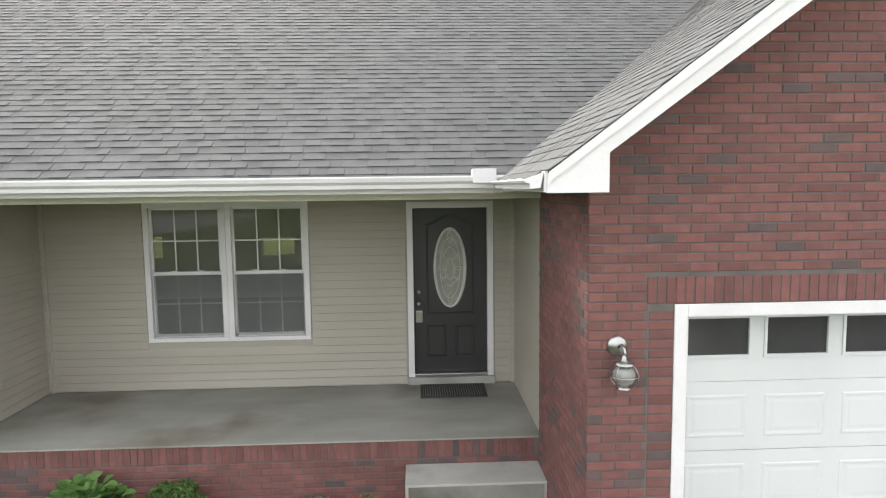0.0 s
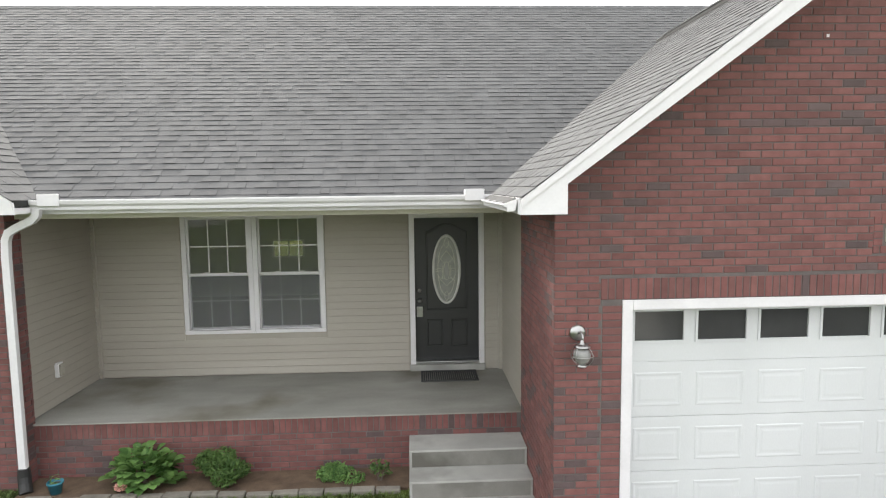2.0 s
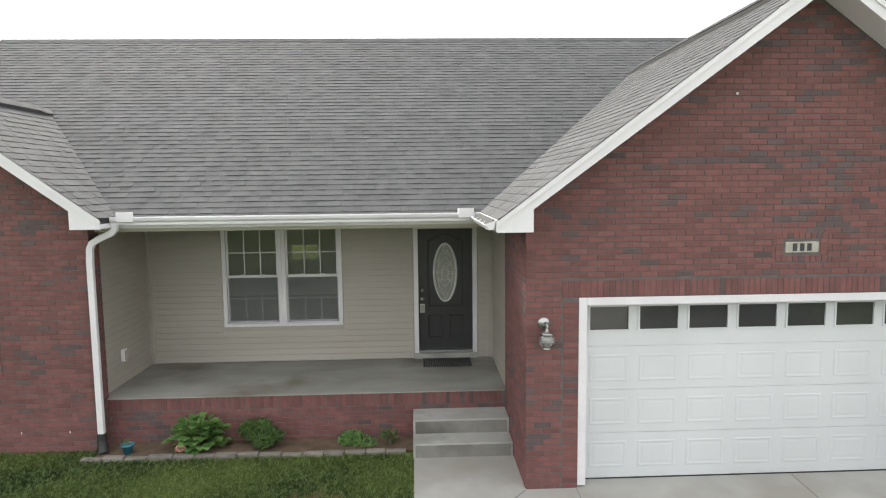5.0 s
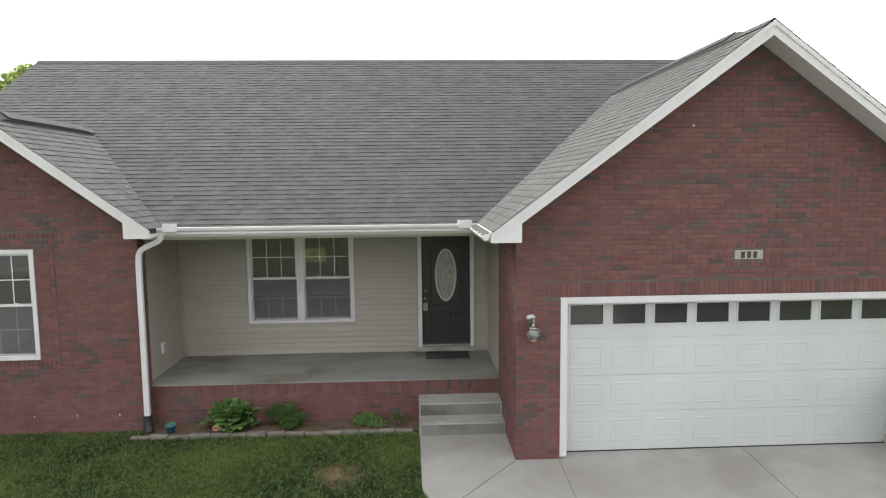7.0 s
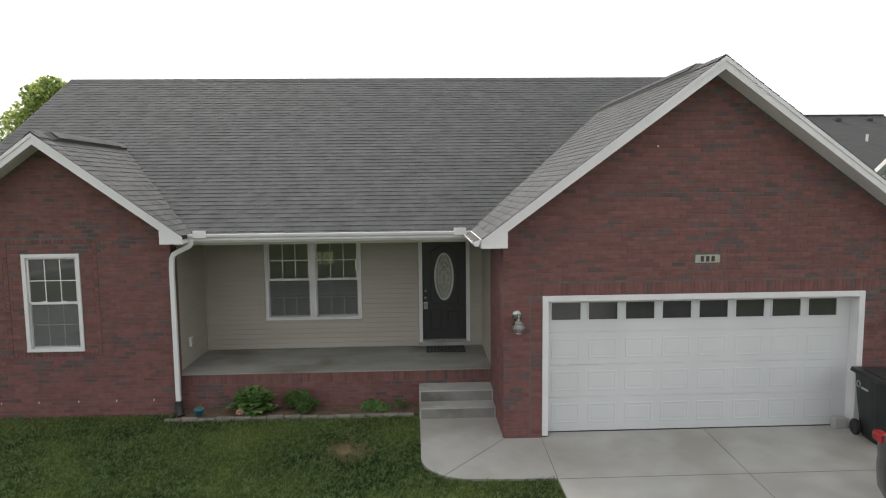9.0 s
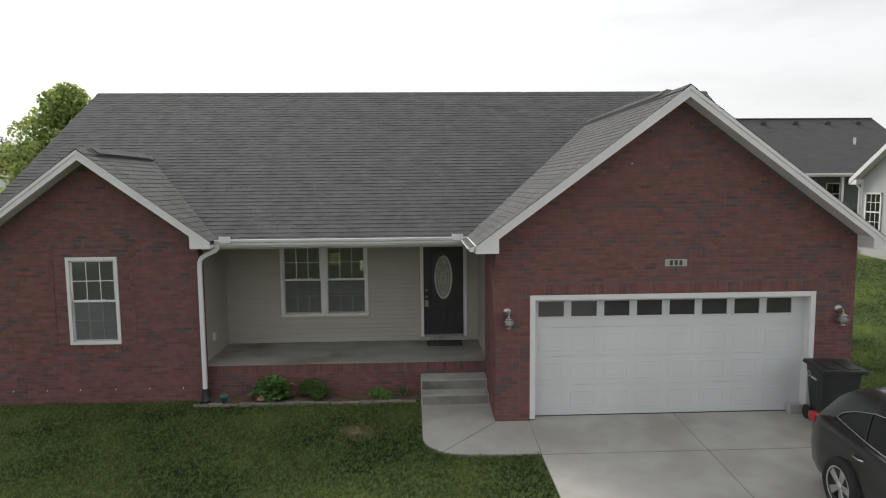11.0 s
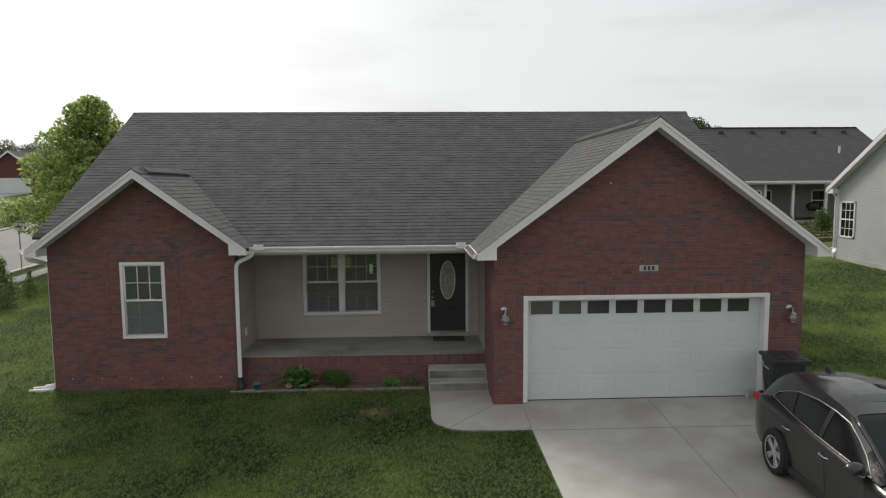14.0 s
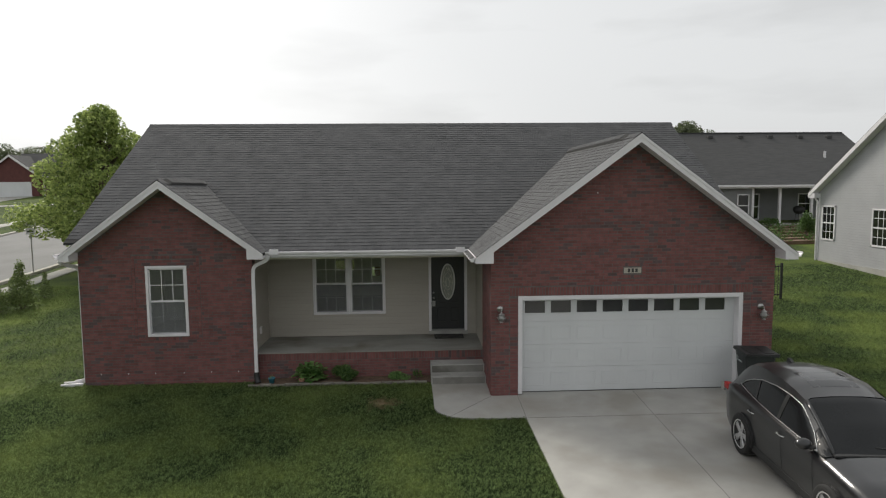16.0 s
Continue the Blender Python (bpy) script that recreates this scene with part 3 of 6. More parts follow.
def oval_leaf():
    """The leaf with an oval hole: a ring of quads from the oval to the leaf's edge."""
    bm = bmesh.new()
    n = 64
    corners = [math.atan2(z - OZ, x - OX) for x, z in ((lx1, lz1), (lx0, lz1), (lx0, lz0), (lx1, lz0))]
    angles = sorted([2 * math.pi * q / n - math.pi for q in range(n)] + corners)
    front, back_v = [], []
    for a in angles:
        c, s = math.cos(a), math.sin(a)
        r = min((lx1 - OX) / abs(c) if abs(c) > 1e-6 else 9, ((lz1 - OZ) if s > 0 else (OZ - lz0)) / abs(s) if abs(s) > 1e-6 else 9)
        e = 1 / math.sqrt((c / OA) ** 2 + (s / OB) ** 2)
        front.append((bm.verts.new((OX + c * e, LY0, OZ + s * e)), bm.verts.new((OX + c * r, LY0, OZ + s * r))))
        back_v.append((bm.verts.new((OX + c * e, LY0 + 0.044, OZ + s * e)), bm.verts.new((OX + c * r, LY0 + 0.044, OZ + s * r))))
    m = len(angles)
    for i in range(m):
        j = (i + 1) % m
        bm.faces.new((front[i][0], front[j][0], front[j][1], front[i][1]))
        bm.faces.new((back_v[i][0], back_v[j][0], back_v[j][1], back_v[i][1]))
        bm.faces.new((front[i][0], front[j][0], back_v[j][0], back_v[i][0]))
        bm.faces.new((front[i][1], front[j][1], back_v[j][1], back_v[i][1]))
    return bm


leaf = part("door_leaf", oval_leaf(), DOORPAINT, door)


def ring_profile(cx, cz, a, b, y, prof, n=64):
    """A moulding round an oval: prof gives (outward, forward) points."""
    bm = bmesh.new()
    rings = []
    for q in range(n):
        t = 2 * math.pi * q / n
        rings.append([bm.verts.new((cx + (a + o) * math.cos(t), y - f, cz + (b + o) * math.sin(t))) for o, f in prof])
    for q in range(n):
        r0, r1 = rings[q], rings[(q + 1) % n]
        for i in range(len(prof) - 1):
            bm.faces.new((r0[i], r1[i], r1[i + 1], r0[i + 1]))
    return bm


OVALFRAME = surface("pale_oval_frame", (0.5, 0.5, 0.48), (0.62, 0.62, 0.6), scale=4, fine=60, rough=0.4, bump=0.03)
part("oval_frame", ring_profile(OX, OZ, OA, OB, LY0, [(-0.032, -0.01), (-0.028, 0.014), (-0.012, 0.022), (0.004, 0.016), (0.008, 0.0)]), OVALFRAME, leaf, "pale moulded oval frame", smooth=True)
OVALGLASS = surface("textured_oval_glass", (0.2, 0.21, 0.19), (0.36, 0.37, 0.33), scale=9, fine=160, rough=0.18, bump=0.5, spec=0.8)
bm = bmesh.new()
vs = [bm.verts.new((OX + (OA - 0.02) * math.cos(2 * math.pi * q / 48), LY0 + 0.006, OZ + (OB - 0.02) * math.sin(2 * math.pi * q / 48))) for q in range(48)]
bm.faces.new(vs)
part("oval_glass", bm, OVALGLASS, leaf, "textured leaded glass")
LEAD = surface("brass_came", (0.5, 0.48, 0.38), (0.68, 0.66, 0.55), scale=10, fine=100, rough=0.35, bump=0.0, metal=0.6)


def came():
    """The leading: ovals, arcs and lozenges, mirrored about the middle."""
    bm = bmesh.new()
    y = LY0 - 0.001

    def line(pts, r=0.0032):
        tube([(OX + px, y, OZ + pz) for px, pz in pts], r, 5, bm, False)
    line([(0.125 * math.cos(t), 0.38 * math.sin(t)) for t in (2 * math.pi * q / 40 for q in range(41))])
    line([(0.045 * math.cos(t), -0.02 + 0.13 * math.sin(t)) for t in (2 * math.pi * q / 28 for q in range(29))])
    for s in (-1, 1):
        line([(s * 0.16, 0.0), (s * 0.09, 0.015), (s * 0.045, 0.0)])
        line([(s * 0.16, -0.03), (s * 0.09, -0.02), (s * 0.045, -0.03)])
        line([(s * 0.12, 0.2), (s * 0.06, 0.12), (s * 0.03, 0.1)])
        line([(s * 0.12, -0.17), (s * 0.07, -0.12), (s * 0.03, -0.13)])
        line([(s * 0.13, -0.07), (s * 0.08, -0.16), (0.0, -0.24)])
        line([(s * 0.12, 0.09), (s * 0.06, 0.2), (0, 0.27)])
        line([(0, 0.47), (s * 0.03, 0.41), (s * 0.035, 0.36), (0, 0.31)])
        line([(0, -0.46), (s * 0.03, -0.41), (s * 0.03, -0.36), (0, -0.31)])
        line([(s * 0.025, 0.1), (s * 0.025, 0.02)])
        line([(s * 0.06, 0.06), (s * 0.06, -0.14)])
    return bm


part("came", came(), LEAD, leaf, "brass leading")


def raised_panel(bm, x0, x1, z0, z1, y, arch=0.0):
    """A moulded frame line standing 8 mm proud; arch lifts its top."""
    n = 12
    outer = [(x0, z0), (x1, z0)] + [(x1 + (x0 - x1) * q / n, z1 + arch * math.sin(math.pi * q / n) ** 1.5) for q in range(n + 1)]
    cx, cz = (x0 + x1) / 2, (z0 + z1) / 2
    loops = []
    for inset, f in ((0, 0), (0.008, 0.009), (0.018, 0.009), (0.028, 0.001)):
        loops.append([bm.verts.new((x + (inset if x < cx else -inset) * min(1, abs(x - cx) * 12), y - f, z + (inset if z < cz else -inset))) for x, z in outer])
    for a, b in zip(loops, loops[1:]):
        for q in range(len(outer)):
            bm.faces.new((a[q], a[(q + 1) % len(outer)], b[(q + 1) % len(outer)], b[q]))


for args in ((lx0 + 0.16, lx1 - 0.16, 1.46, 2.6, LY0 - 0.0005, 0.12), (lx0 + 0.16, OX - 0.06, 0.92, 1.32, LY0 - 0.0005, 0), (OX + 0.06, lx1 - 0.16, 0.92, 1.32, LY0 - 0.0005, 0)):
    bm = bmesh.new()
    raised_panel(bm, *args)
    part("door_moulding", bm, DOORPAINT, leaf)
knob = bmesh.new()
for zc, prof in ((1.745, [(0.0, 0.02), (0.024, 0.018), (0.028, 0.0)]), (1.60, [(0, 0.06), (0.022, 0.056), (0.028, 0.045), (0.02, 0.03), (0.014, 0.02), (0.03, 0.012), (0.033, 0.0)])):
    b2 = lathe([(r, h) for r, h in prof], 20)
    bmesh.ops.transform(b2, matrix=Matrix.Translation((lx0 + 0.065, LY0, zc)) @ Matrix.Rotation(radians(90), 4, "X"), verts=b2.verts)
    part("door_handle" if zc < 1.7 else "deadbolt", b2, STEEL, leaf, "satin nickel", smooth=True)
part("lock_box", boxes((lx0 + 0.02, lx0 + 0.11, LY0 - 0.05, LY0 - 0.002, 1.365, 1.515), bevel=0.008), STEEL, leaf, "grey lock box hung from the knob")

# garage door: four sections with raised panels, a row of eight panes
gdoor = new("garage_door")
gdoor.parent = house
tagged(gdoor, "white sectional double garage door with a row of small windows")
GDY = 0.19
part("door_frame", boxes((0.0, 0.095, -0.012, 0.02, -0.02, 2.22), (5.055, 5.15, -0.012, 0.02, -0.02, 2.22), (0.095, 5.055, -0.012, 0.02, 2.13, 2.22), bevel=0.005), TRIM, gdoor, "white brick moulding")
part("jamb", boxes((0.07, 0.1, 0.02, GDY + 0.08, -0.02, 2.15), (5.05, 5.08, 0.02, GDY + 0.08, -0.02, 2.15), (0.1, 5.05, 0.02, GDY + 0.08, 2.12, 2.15)), TRIM, gdoor)
PITCH, P0 = 0.5965, 0.18
for s in range(4):
    z0 = 0.0 + 0.5325 * s
    z1 = z0 + 0.529
    sec = bmesh.new()
    if s < 3:
        box(sec, 0.1, 5.05, GDY, GDY + 0.045, z0, z1, bevel=0.004)
        section = part("door_section", sec, GARAGE, gdoor)
        for c in range(8):
            x0, x1 = P0 + PITCH * c, P0 + PITCH * c + 0.465
            a, b = z0 + 0.1, z1 - 0.1
            pm = bmesh.new()
            loops = [[pm.verts.new((x, GDY - f, z)) for x, z in ((x0 + i, a + i), (x1 - i, a + i), (x1 - i, b - i), (x0 + i, b - i))] for i, f in ((0, -0.001), (0.01, 0.004), (0.022, 0.004), (0.036, 0.001), (0.05, 0.001), (0.07, 0.003))]
            for l0, l1 in zip(loops, loops[1:]):
                for q in range(4):
                    pm.faces.new((l0[q], l0[(q + 1) % 4], l1[(q + 1) % 4], l1[q]))
            pm.faces.new(loops[-1])
            part("panel", pm, GARAGE, section)
    else:
        xs = [0.1] + [v for c in range(8) for v in (P0 + PITCH * c, P0 + PITCH * c + 0.465)] + [5.05]
        for i in range(0, len(xs), 2):
            for za, zb in ((z0, 1.795), (1.795, 2.075), (2.075, z1)):
                box(sec, xs[i], xs[i + 1], GDY, GDY + 0.045, za, zb)
        for c in range(8):
            box(sec, xs[2 * c + 1], xs[2 * c + 2], GDY, GDY + 0.045, z0, 1.795)
            box(sec, xs[2 * c + 1], xs[2 * c + 2], GDY, GDY + 0.045, 2.075, z1)
        section = part("door_section", sec, GARAGE, gdoor)
        for c in range(8):
            x0, x1 = P0 + PITCH * c, P0 + PITCH * c + 0.465
            part("pane_frame", boxes((x0 - 0.02, x1 + 0.02, GDY - 0.012, GDY - 0.001, 1.775, 1.797), (x0 - 0.02, x1 + 0.02, GDY - 0.012, GDY - 0.001, 2.073, 2.095), (x0 - 0.02, x0 + 0.002, GDY - 0.012, GDY - 0.001, 1.797, 2.073), (x1 - 0.002, x1 + 0.02, GDY - 0.012, GDY - 0.001, 1.797, 2.073)), GARAGE, section)
            g = mesh_object("pane", [(x0, GDY + 0.012, 1.795), (x1, GDY + 0.012, 1.795), (x1, GDY + 0.012, 2.075), (x0, GDY + 0.012, 2.075)], [(0, 1, 2, 3)], GARAGEGLASS, section)
            g.visible_shadow = False
part("seal_retainer", boxes((0.1, 5.05, GDY + 0.003, GDY + 0.04, -0.03, -0.001)), GARAGE, gdoor)
part("bottom_seal", boxes((0.1, 5.05, GDY + 0.006, GDY + 0.036, -0.05, -0.031)), BLACK, gdoor, "black rubber seal")
# rooms behind the panes: plain dark boxes
room = bmesh.new()
for x0, x1, y0, y1, z0, z1 in ((-0.5, 5.7, 0.3, 6.0, -0.05, 2.9), (-10.15, -6.5, 1.62, 6.2, 0.55, 2.95)):
    box(room, x0, x1, y1 - 0.02, y1, z0, z1)
    box(room, x0, x0 + 0.02, y0, y1 - 0.02, z0, z1)
    box(room, x1 - 0.02, x1, y0, y1 - 0.02, z0, z1)
    box(room, x0, x1, y0, y1, z1 - 0.02, z1)
    box(room, x0, x1, y0, y1, z0, z0 + 0.02)
# the living room; the windows in its back wall face an added rear gap
for s in ((-6.37, -6.35, 3.6, 6.4, 0.55, 2.95), (-8.1, -6.37, 6.38, 6.4, 0.55, 2.95), (-8.12, -8.1, 6.4, 10.3, 0.55, 2.95), (-0.55, -0.53, 3.64, 10.3, 0.55, 2.95), (-8.1, -0.53, 3.6, 10.3, 2.93, 2.95)):
    box(room, *s)
for a, b, c, d in ((-8.1, -7.9, 0.55, 2.93), (-7.9, -7.58, 0.55, 1.52), (-7.9, -7.58, 2.0, 2.93), (-7.58, -5.33, 0.55, 2.93), (-5.33, -4.58, 0.55, 1.54), (-5.33, -4.58, 1.95, 2.93), (-4.58, -3.93, 0.55, 2.93), (-3.93, -3.62, 0.55, 1.32), (-3.93, -3.62, 1.68, 2.93), (-3.62, -0.55, 0.55, 2.93)):
    box(room, a, b, 10.28, 10.36, c, d)
part("room_shell", room, DARKROOM, house)
WOODFLOOR = surface("varnished_floor", (0.1, 0.06, 0.035), (0.2, 0.12, 0.07), scale=2, fine=40, rough=0.22, bump=0.02, stretch=(0.3, 3, 1))
part("room_floor", boxes((-8.1, -0.55, 3.6, 10.28, 0.53, 0.57)), WOODFLOOR, house)
# dark tint added to dim the daylight seen through the rear windows
REARGLASS = glass_material("dimming_rear_glass", (0.27, 0.24, 0.19))
for x0, x1, z0, z1 in ((-5.32, -4.6, 1.55, 1.94), (-7.9, -7.58, 1.52, 2.0)):
    g = mesh_object("rear_pane", [(x0, 10.33, z0), (x1, 10.33, z0), (x1, 10.33, z1), (x0, 10.33, z1)], [(0, 1, 2, 3)], REARGLASS, house)
    g.visible_shadow = False
part("rear_window_frame", boxes((-5.36, -5.32, 10.26, 10.38, 1.52, 1.97), (-4.6, -4.56, 10.26, 10.38, 1.52, 1.97), (-4.97, -4.94, 10.27, 10.37, 1.54, 1.95), (-5.32, -4.6, 10.26, 10.38, 1.52, 1.55), (-5.32, -4.6, 10.26, 10.38, 1.94, 1.97)), TRIM, house)


# ---- the ground ----
def terrain(name, xs, ys, material, lift=0.0):
    verts = [(x, y, ground_z(x, y) + lift) for y in ys for x in xs]
    n = len(xs)
    faces = [(j * n + i, j * n + i + 1, (j + 1) * n + i + 1, (j + 1) * n + i) for j in range(len(ys) - 1) for i in range(n - 1)]
    ob = mesh_object(name, verts, faces, material)
    ob.data.polygons.foreach_set("use_smooth", [True] * len(faces))
    return ob


steps_x = [-900, -400, -200, -120] + list(range(-90, 91, 3)) + [120, 200, 400, 900]
steps_y = [-900, -400, -200, -100, -60, -40, -30, -20, -14, -10, -8, -6, -4, -2, 0] + list(range(1, 31, 1)) + list(range(32, 92, 3)) + [120, 200, 400, 900]
ground = tagged(terrain("ground", steps_x, steps_y, LAWN), "green lawn of short grass with paler worn patches", "lawn", kind="structure")


def flat(name, outline, z0, z1, material, label, category):
    ob = part(name, prism(outline, "z", z0, z1), material)
    return tagged(ob, label, category, kind="structure")


arc = [(-1.2 - 0.72 * math.cos(a), -0.65 - 0.73 * math.sin(a)) for a in (math.pi / 2 * q / 8 for q in range(9))]
walkway = flat("walkway", [(-1.93, 0.92)] + arc + [(-0.07, -1.43), (-0.02, -0.02), (-0.6, -0.02), (-0.6, 0.92)], -0.3, -0.045, CONCRETE, "pale concrete walkway curving to the porch steps", "walkway")
driveway = flat("driveway", [(-0.01, 0.24), (-0.06, -1.43), (-0.1, -8), (-0.3, -30), (6.4, -30), (6.3, -12), (6.2, 0.0), (5.15, 0.0), (5.15, 0.24)], -0.3, -0.05, CONCRETE, "pale concrete driveway with saw-cut joints", "driveway")
# risers: a darker, blotched concrete than the treads
RISER = surface("dark_riser_concrete", (0.17, 0.165, 0.15), (0.27, 0.265, 0.245), scale=3, fine=120, rough=0.9, bump=0.25, stain=(0.12, 0.115, 0.1), stain_at=0.56)
steps = thing("porch_steps", "two weathered concrete steps with darker blotched risers up to the porch", "steps", kind="structure")
for y0, y1, z in ((1.28, PY - 0.002, 0.33), (0.92, 1.28, 0.14)):
    part("step", boxes((-1.94, -0.62, y0 + 0.004, y1, -0.2, z), bevel=0.012), STEP, steps)
    part("riser", boxes((-1.91, -0.65, y0 - 0.001, y0 + 0.02, z - 0.19, z - 0.022)), RISER, steps, "darker blotched riser")


# ---- wall lanterns, plaque, outlet, mat ----
BULBGLASS = surface("seeded_lantern_glass", (0.14, 0.14, 0.135), (0.3, 0.3, 0.285), scale=14, fine=120, rough=0.12, bump=0.3, spec=0.9)


def lantern(at):
    lamp = thing("wall_lantern", "brushed nickel onion wall lantern with a round glass globe on brick", "wall lamp", at, "lanterns beside the garage door")

    def turned(prof, y, z, sides=24):
        b = lathe(prof, sides)
        bmesh.ops.translate(b, verts=b.verts, vec=(0, y, z))
        return b
    plate = lathe([(0.0, 0.035), (0.03, 0.034), (0.045, 0.026), (0.06, 0.02), (0.072, 0.008), (0.074, 0.0)], 28)
    bmesh.ops.transform(plate, matrix=Matrix.Translation((-0.01, -0.002, 0.12)) @ Matrix.Rotation(radians(90), 4, "X"), verts=plate.verts)
    part("back_plate", plate, STEEL, lamp, smooth=True)
    part("arm", tube([(-0.01, -0.03, 0.12), (0, -0.07, 0.14), (0.005, -0.11, 0.13), (0.005, -0.125, 0.1), (0.005, -0.125, 0.07)], 0.011, 10), STEEL, lamp, smooth=True)
    part("cap", turned([(0.008, 0.085), (0.016, 0.075), (0.02, 0.055), (0.05, 0.04), (0.072, 0.024), (0.07, 0.018), (0.03, 0.016)], -0.125, 0.0), STEEL, lamp, smooth=True)
    part("globe", turned([(0.03, 0.02)] + [(0.078 * math.sin(a), -0.055 - 0.078 * math.cos(a)) for a in (math.pi - 0.45 - (math.pi - 0.9) * q / 14 for q in range(15))] + [(0.03, -0.13)], -0.125, 0.0), BULBGLASS, lamp, "clear seeded glass globe", smooth=True)
    part("bulb", turned([(0.0, -0.09), (0.02, -0.08), (0.03, -0.055), (0.025, -0.03), (0.015, -0.01), (0.0, -0.005)], -0.125, 0.0, 14), TRIM, lamp, "white bulb", smooth=True)
    part("foot", turned([(0.0, -0.165), (0.03, -0.163), (0.048, -0.15), (0.05, -0.145), (0.028, -0.135), (0.025, -0.128)], -0.125, 0.0), STEEL, lamp, smooth=True)
    for q in range(4):
        a = math.pi / 4 + math.pi / 2 * q
        part("cage_wire", tube([(0.02 * math.cos(a) + 0.0875 * math.sin(t) * math.cos(a), -0.125 + 0.02 * math.sin(a) + 0.0875 * math.sin(t) * math.sin(a), -0.055 + 0.0895 * math.cos(t)) for t in (0.5 + 2.1 * i / 10 for i in range(11))], 0.0028, 6), STEEL, lamp)
    part("cage_ring", tube([(0.102 * math.cos(t), -0.125 + 0.102 * math.sin(t), -0.055) for t in (2 * math.pi * i / 32 for i in range(33))], 0.0028, 6), STEEL, lamp)
    return lamp


first = lantern((-0.395, -0.006, 1.815))
copy_thing(first, Matrix.Translation((5.575, -0.006, 1.775)))

STONE = surface("cast_stone", (0.34, 0.32, 0.27), (0.48, 0.46, 0.4), scale=12, fine=120, rough=0.9, bump=0.3)
INK = surface("dark_numeral", (0.03, 0.03, 0.03), (0.06, 0.06, 0.06), scale=12, rough=0.8)
plaque = thing("number_plaque", "small cast stone number plaque with dark bars set in brick", "plaque", (2.585, -0.004, 2.766))
part("stone_plate", boxes((-0.195, 0.195, -0.01, 0.03, -0.062, 0.062), bevel=0.006), STONE, plaque)
for xc in (-0.085, 0.0, 0.085):
    part("numeral_bar", boxes((xc - 0.026, xc + 0.026, -0.014, -0.008, -0.044, 0.044), bevel=0.002), INK, plaque)

outlet = thing("outdoor_outlet", "white weatherproof outlet cover on tan siding", "outlet", (SX + 0.012, 2.42, 1.03))
part("cover", boxes((0.0, 0.05, -0.055, 0.055, -0.09, 0.09), bevel=0.008), TRIM, outlet)
part("lid", boxes((0.05, 0.075, -0.045, 0.045, -0.075, 0.075), bevel=0.008), STONE, outlet, "grey hinged lid")

MATRUBBER = surface("mat_rubber", (0.035, 0.035, 0.036), (0.08, 0.08, 0.08), scale=30, fine=200, rough=0.9, bump=0.5)
mat_thing = thing("doormat", "dark rubber doormat with an open woven pattern on the porch floor", "doormat", (-1.385, 3.16, FLOOR + 0.003))
bm = bmesh.new()
for x0, x1, y0, y1 in ((-0.395, 0.395, -0.245, -0.215), (-0.395, 0.395, 0.215, 0.245), (-0.395, -0.365, -0.215, 0.215), (0.365, 0.395, -0.215, 0.215)):
    box(bm, x0, x1, y0, y1, 0, 0.014)
part("border", bm, MATRUBBER, mat_thing)
for q in range(25):
    x = -0.35 + 0.7 * q / 24
    part("strand", boxes((x - 0.009, x + 0.009, -0.215, 0.215, 0.0, 0.01 + 0.003 * (q % 2))), MATRUBBER, mat_thing)

# ---- flower bed ----
bed = flat("flower_bed", [(LX1 + 0.02, PY + 0.03), (LX1 + 0.02, 1.22), (-1.945, 1.2), (-1.945, PY + 0.03)], -0.2, -0.055, MULCH, "bare brown soil bed in front of the porch", "flower bed")
EDGESTONE = surface("edging_stone", (0.14, 0.128, 0.11), (0.27, 0.248, 0.215), scale=8, fine=90, rough=0.95, bump=0.5, spread=0.3)
edging = thing("bed_edging", "low row of weathered tan edging stones beside the lawn", "edging")
rng = random.Random(4)
x = -6.35
while x < -2.03:
    w = rng.uniform(0.26, 0.34)
    w = min(w, -1.95 - x)
    b = boxes((x, x + w - 0.012, 1.12 + rng.uniform(-0.012, 0.012), 1.22 + rng.uniform(-0.01, 0.01), -0.2, -0.025 + rng.uniform(-0.015, 0.012)), bevel=0.014)
    bmesh.ops.rotate(b, verts=b.verts, cent=(x + w / 2, 1.17, 0), matrix=Matrix.Rotation(radians(rng.uniform(-2.5, 2.5)), 3, "Z"))
    part("edging_stone", b, EDGESTONE, edging)
    x += w


def leaf_material(name, dark, light, through_light=0.35):
    m = surface(name, dark, light, scale=5, fine=40, rough=0.5, bump=0.1, spread=0.6, spec=0.35)
    b = m.node_tree.nodes["Principled BSDF"]
    b.inputs["Transmission Weight"].default_value = 0.0
    b.inputs["Subsurface Weight"].default_value = 0.0
    n, k = m.node_tree.nodes, m.node_tree.links
    thin, mix = n.new("ShaderNodeBsdfTranslucent"), n.new("ShaderNodeMixShader")
    mix.inputs[0].default_value = through_light
    k.new(b.inputs["Base Color"].links[0].from_socket, thin.inputs["Color"])
    k.new(b.outputs[0], mix.inputs[1])
    k.new(thin.outputs[0], mix.inputs[2])
    k.new(mix.outputs[0], n["Material Output"].inputs["Surface"])
    return m


HOSTALEAF = leaf_material("broad_leaf", (0.085, 0.18, 0.05), (0.22, 0.37, 0.115))
SHRUBLEAF = leaf_material("small_leaf", (0.045, 0.1, 0.025), (0.14, 0.23, 0.065))
BARK = surface("bark", (0.06, 0.045, 0.035), (0.16, 0.125, 0.1), scale=8, fine=60, rough=0.95, bump=0.6)


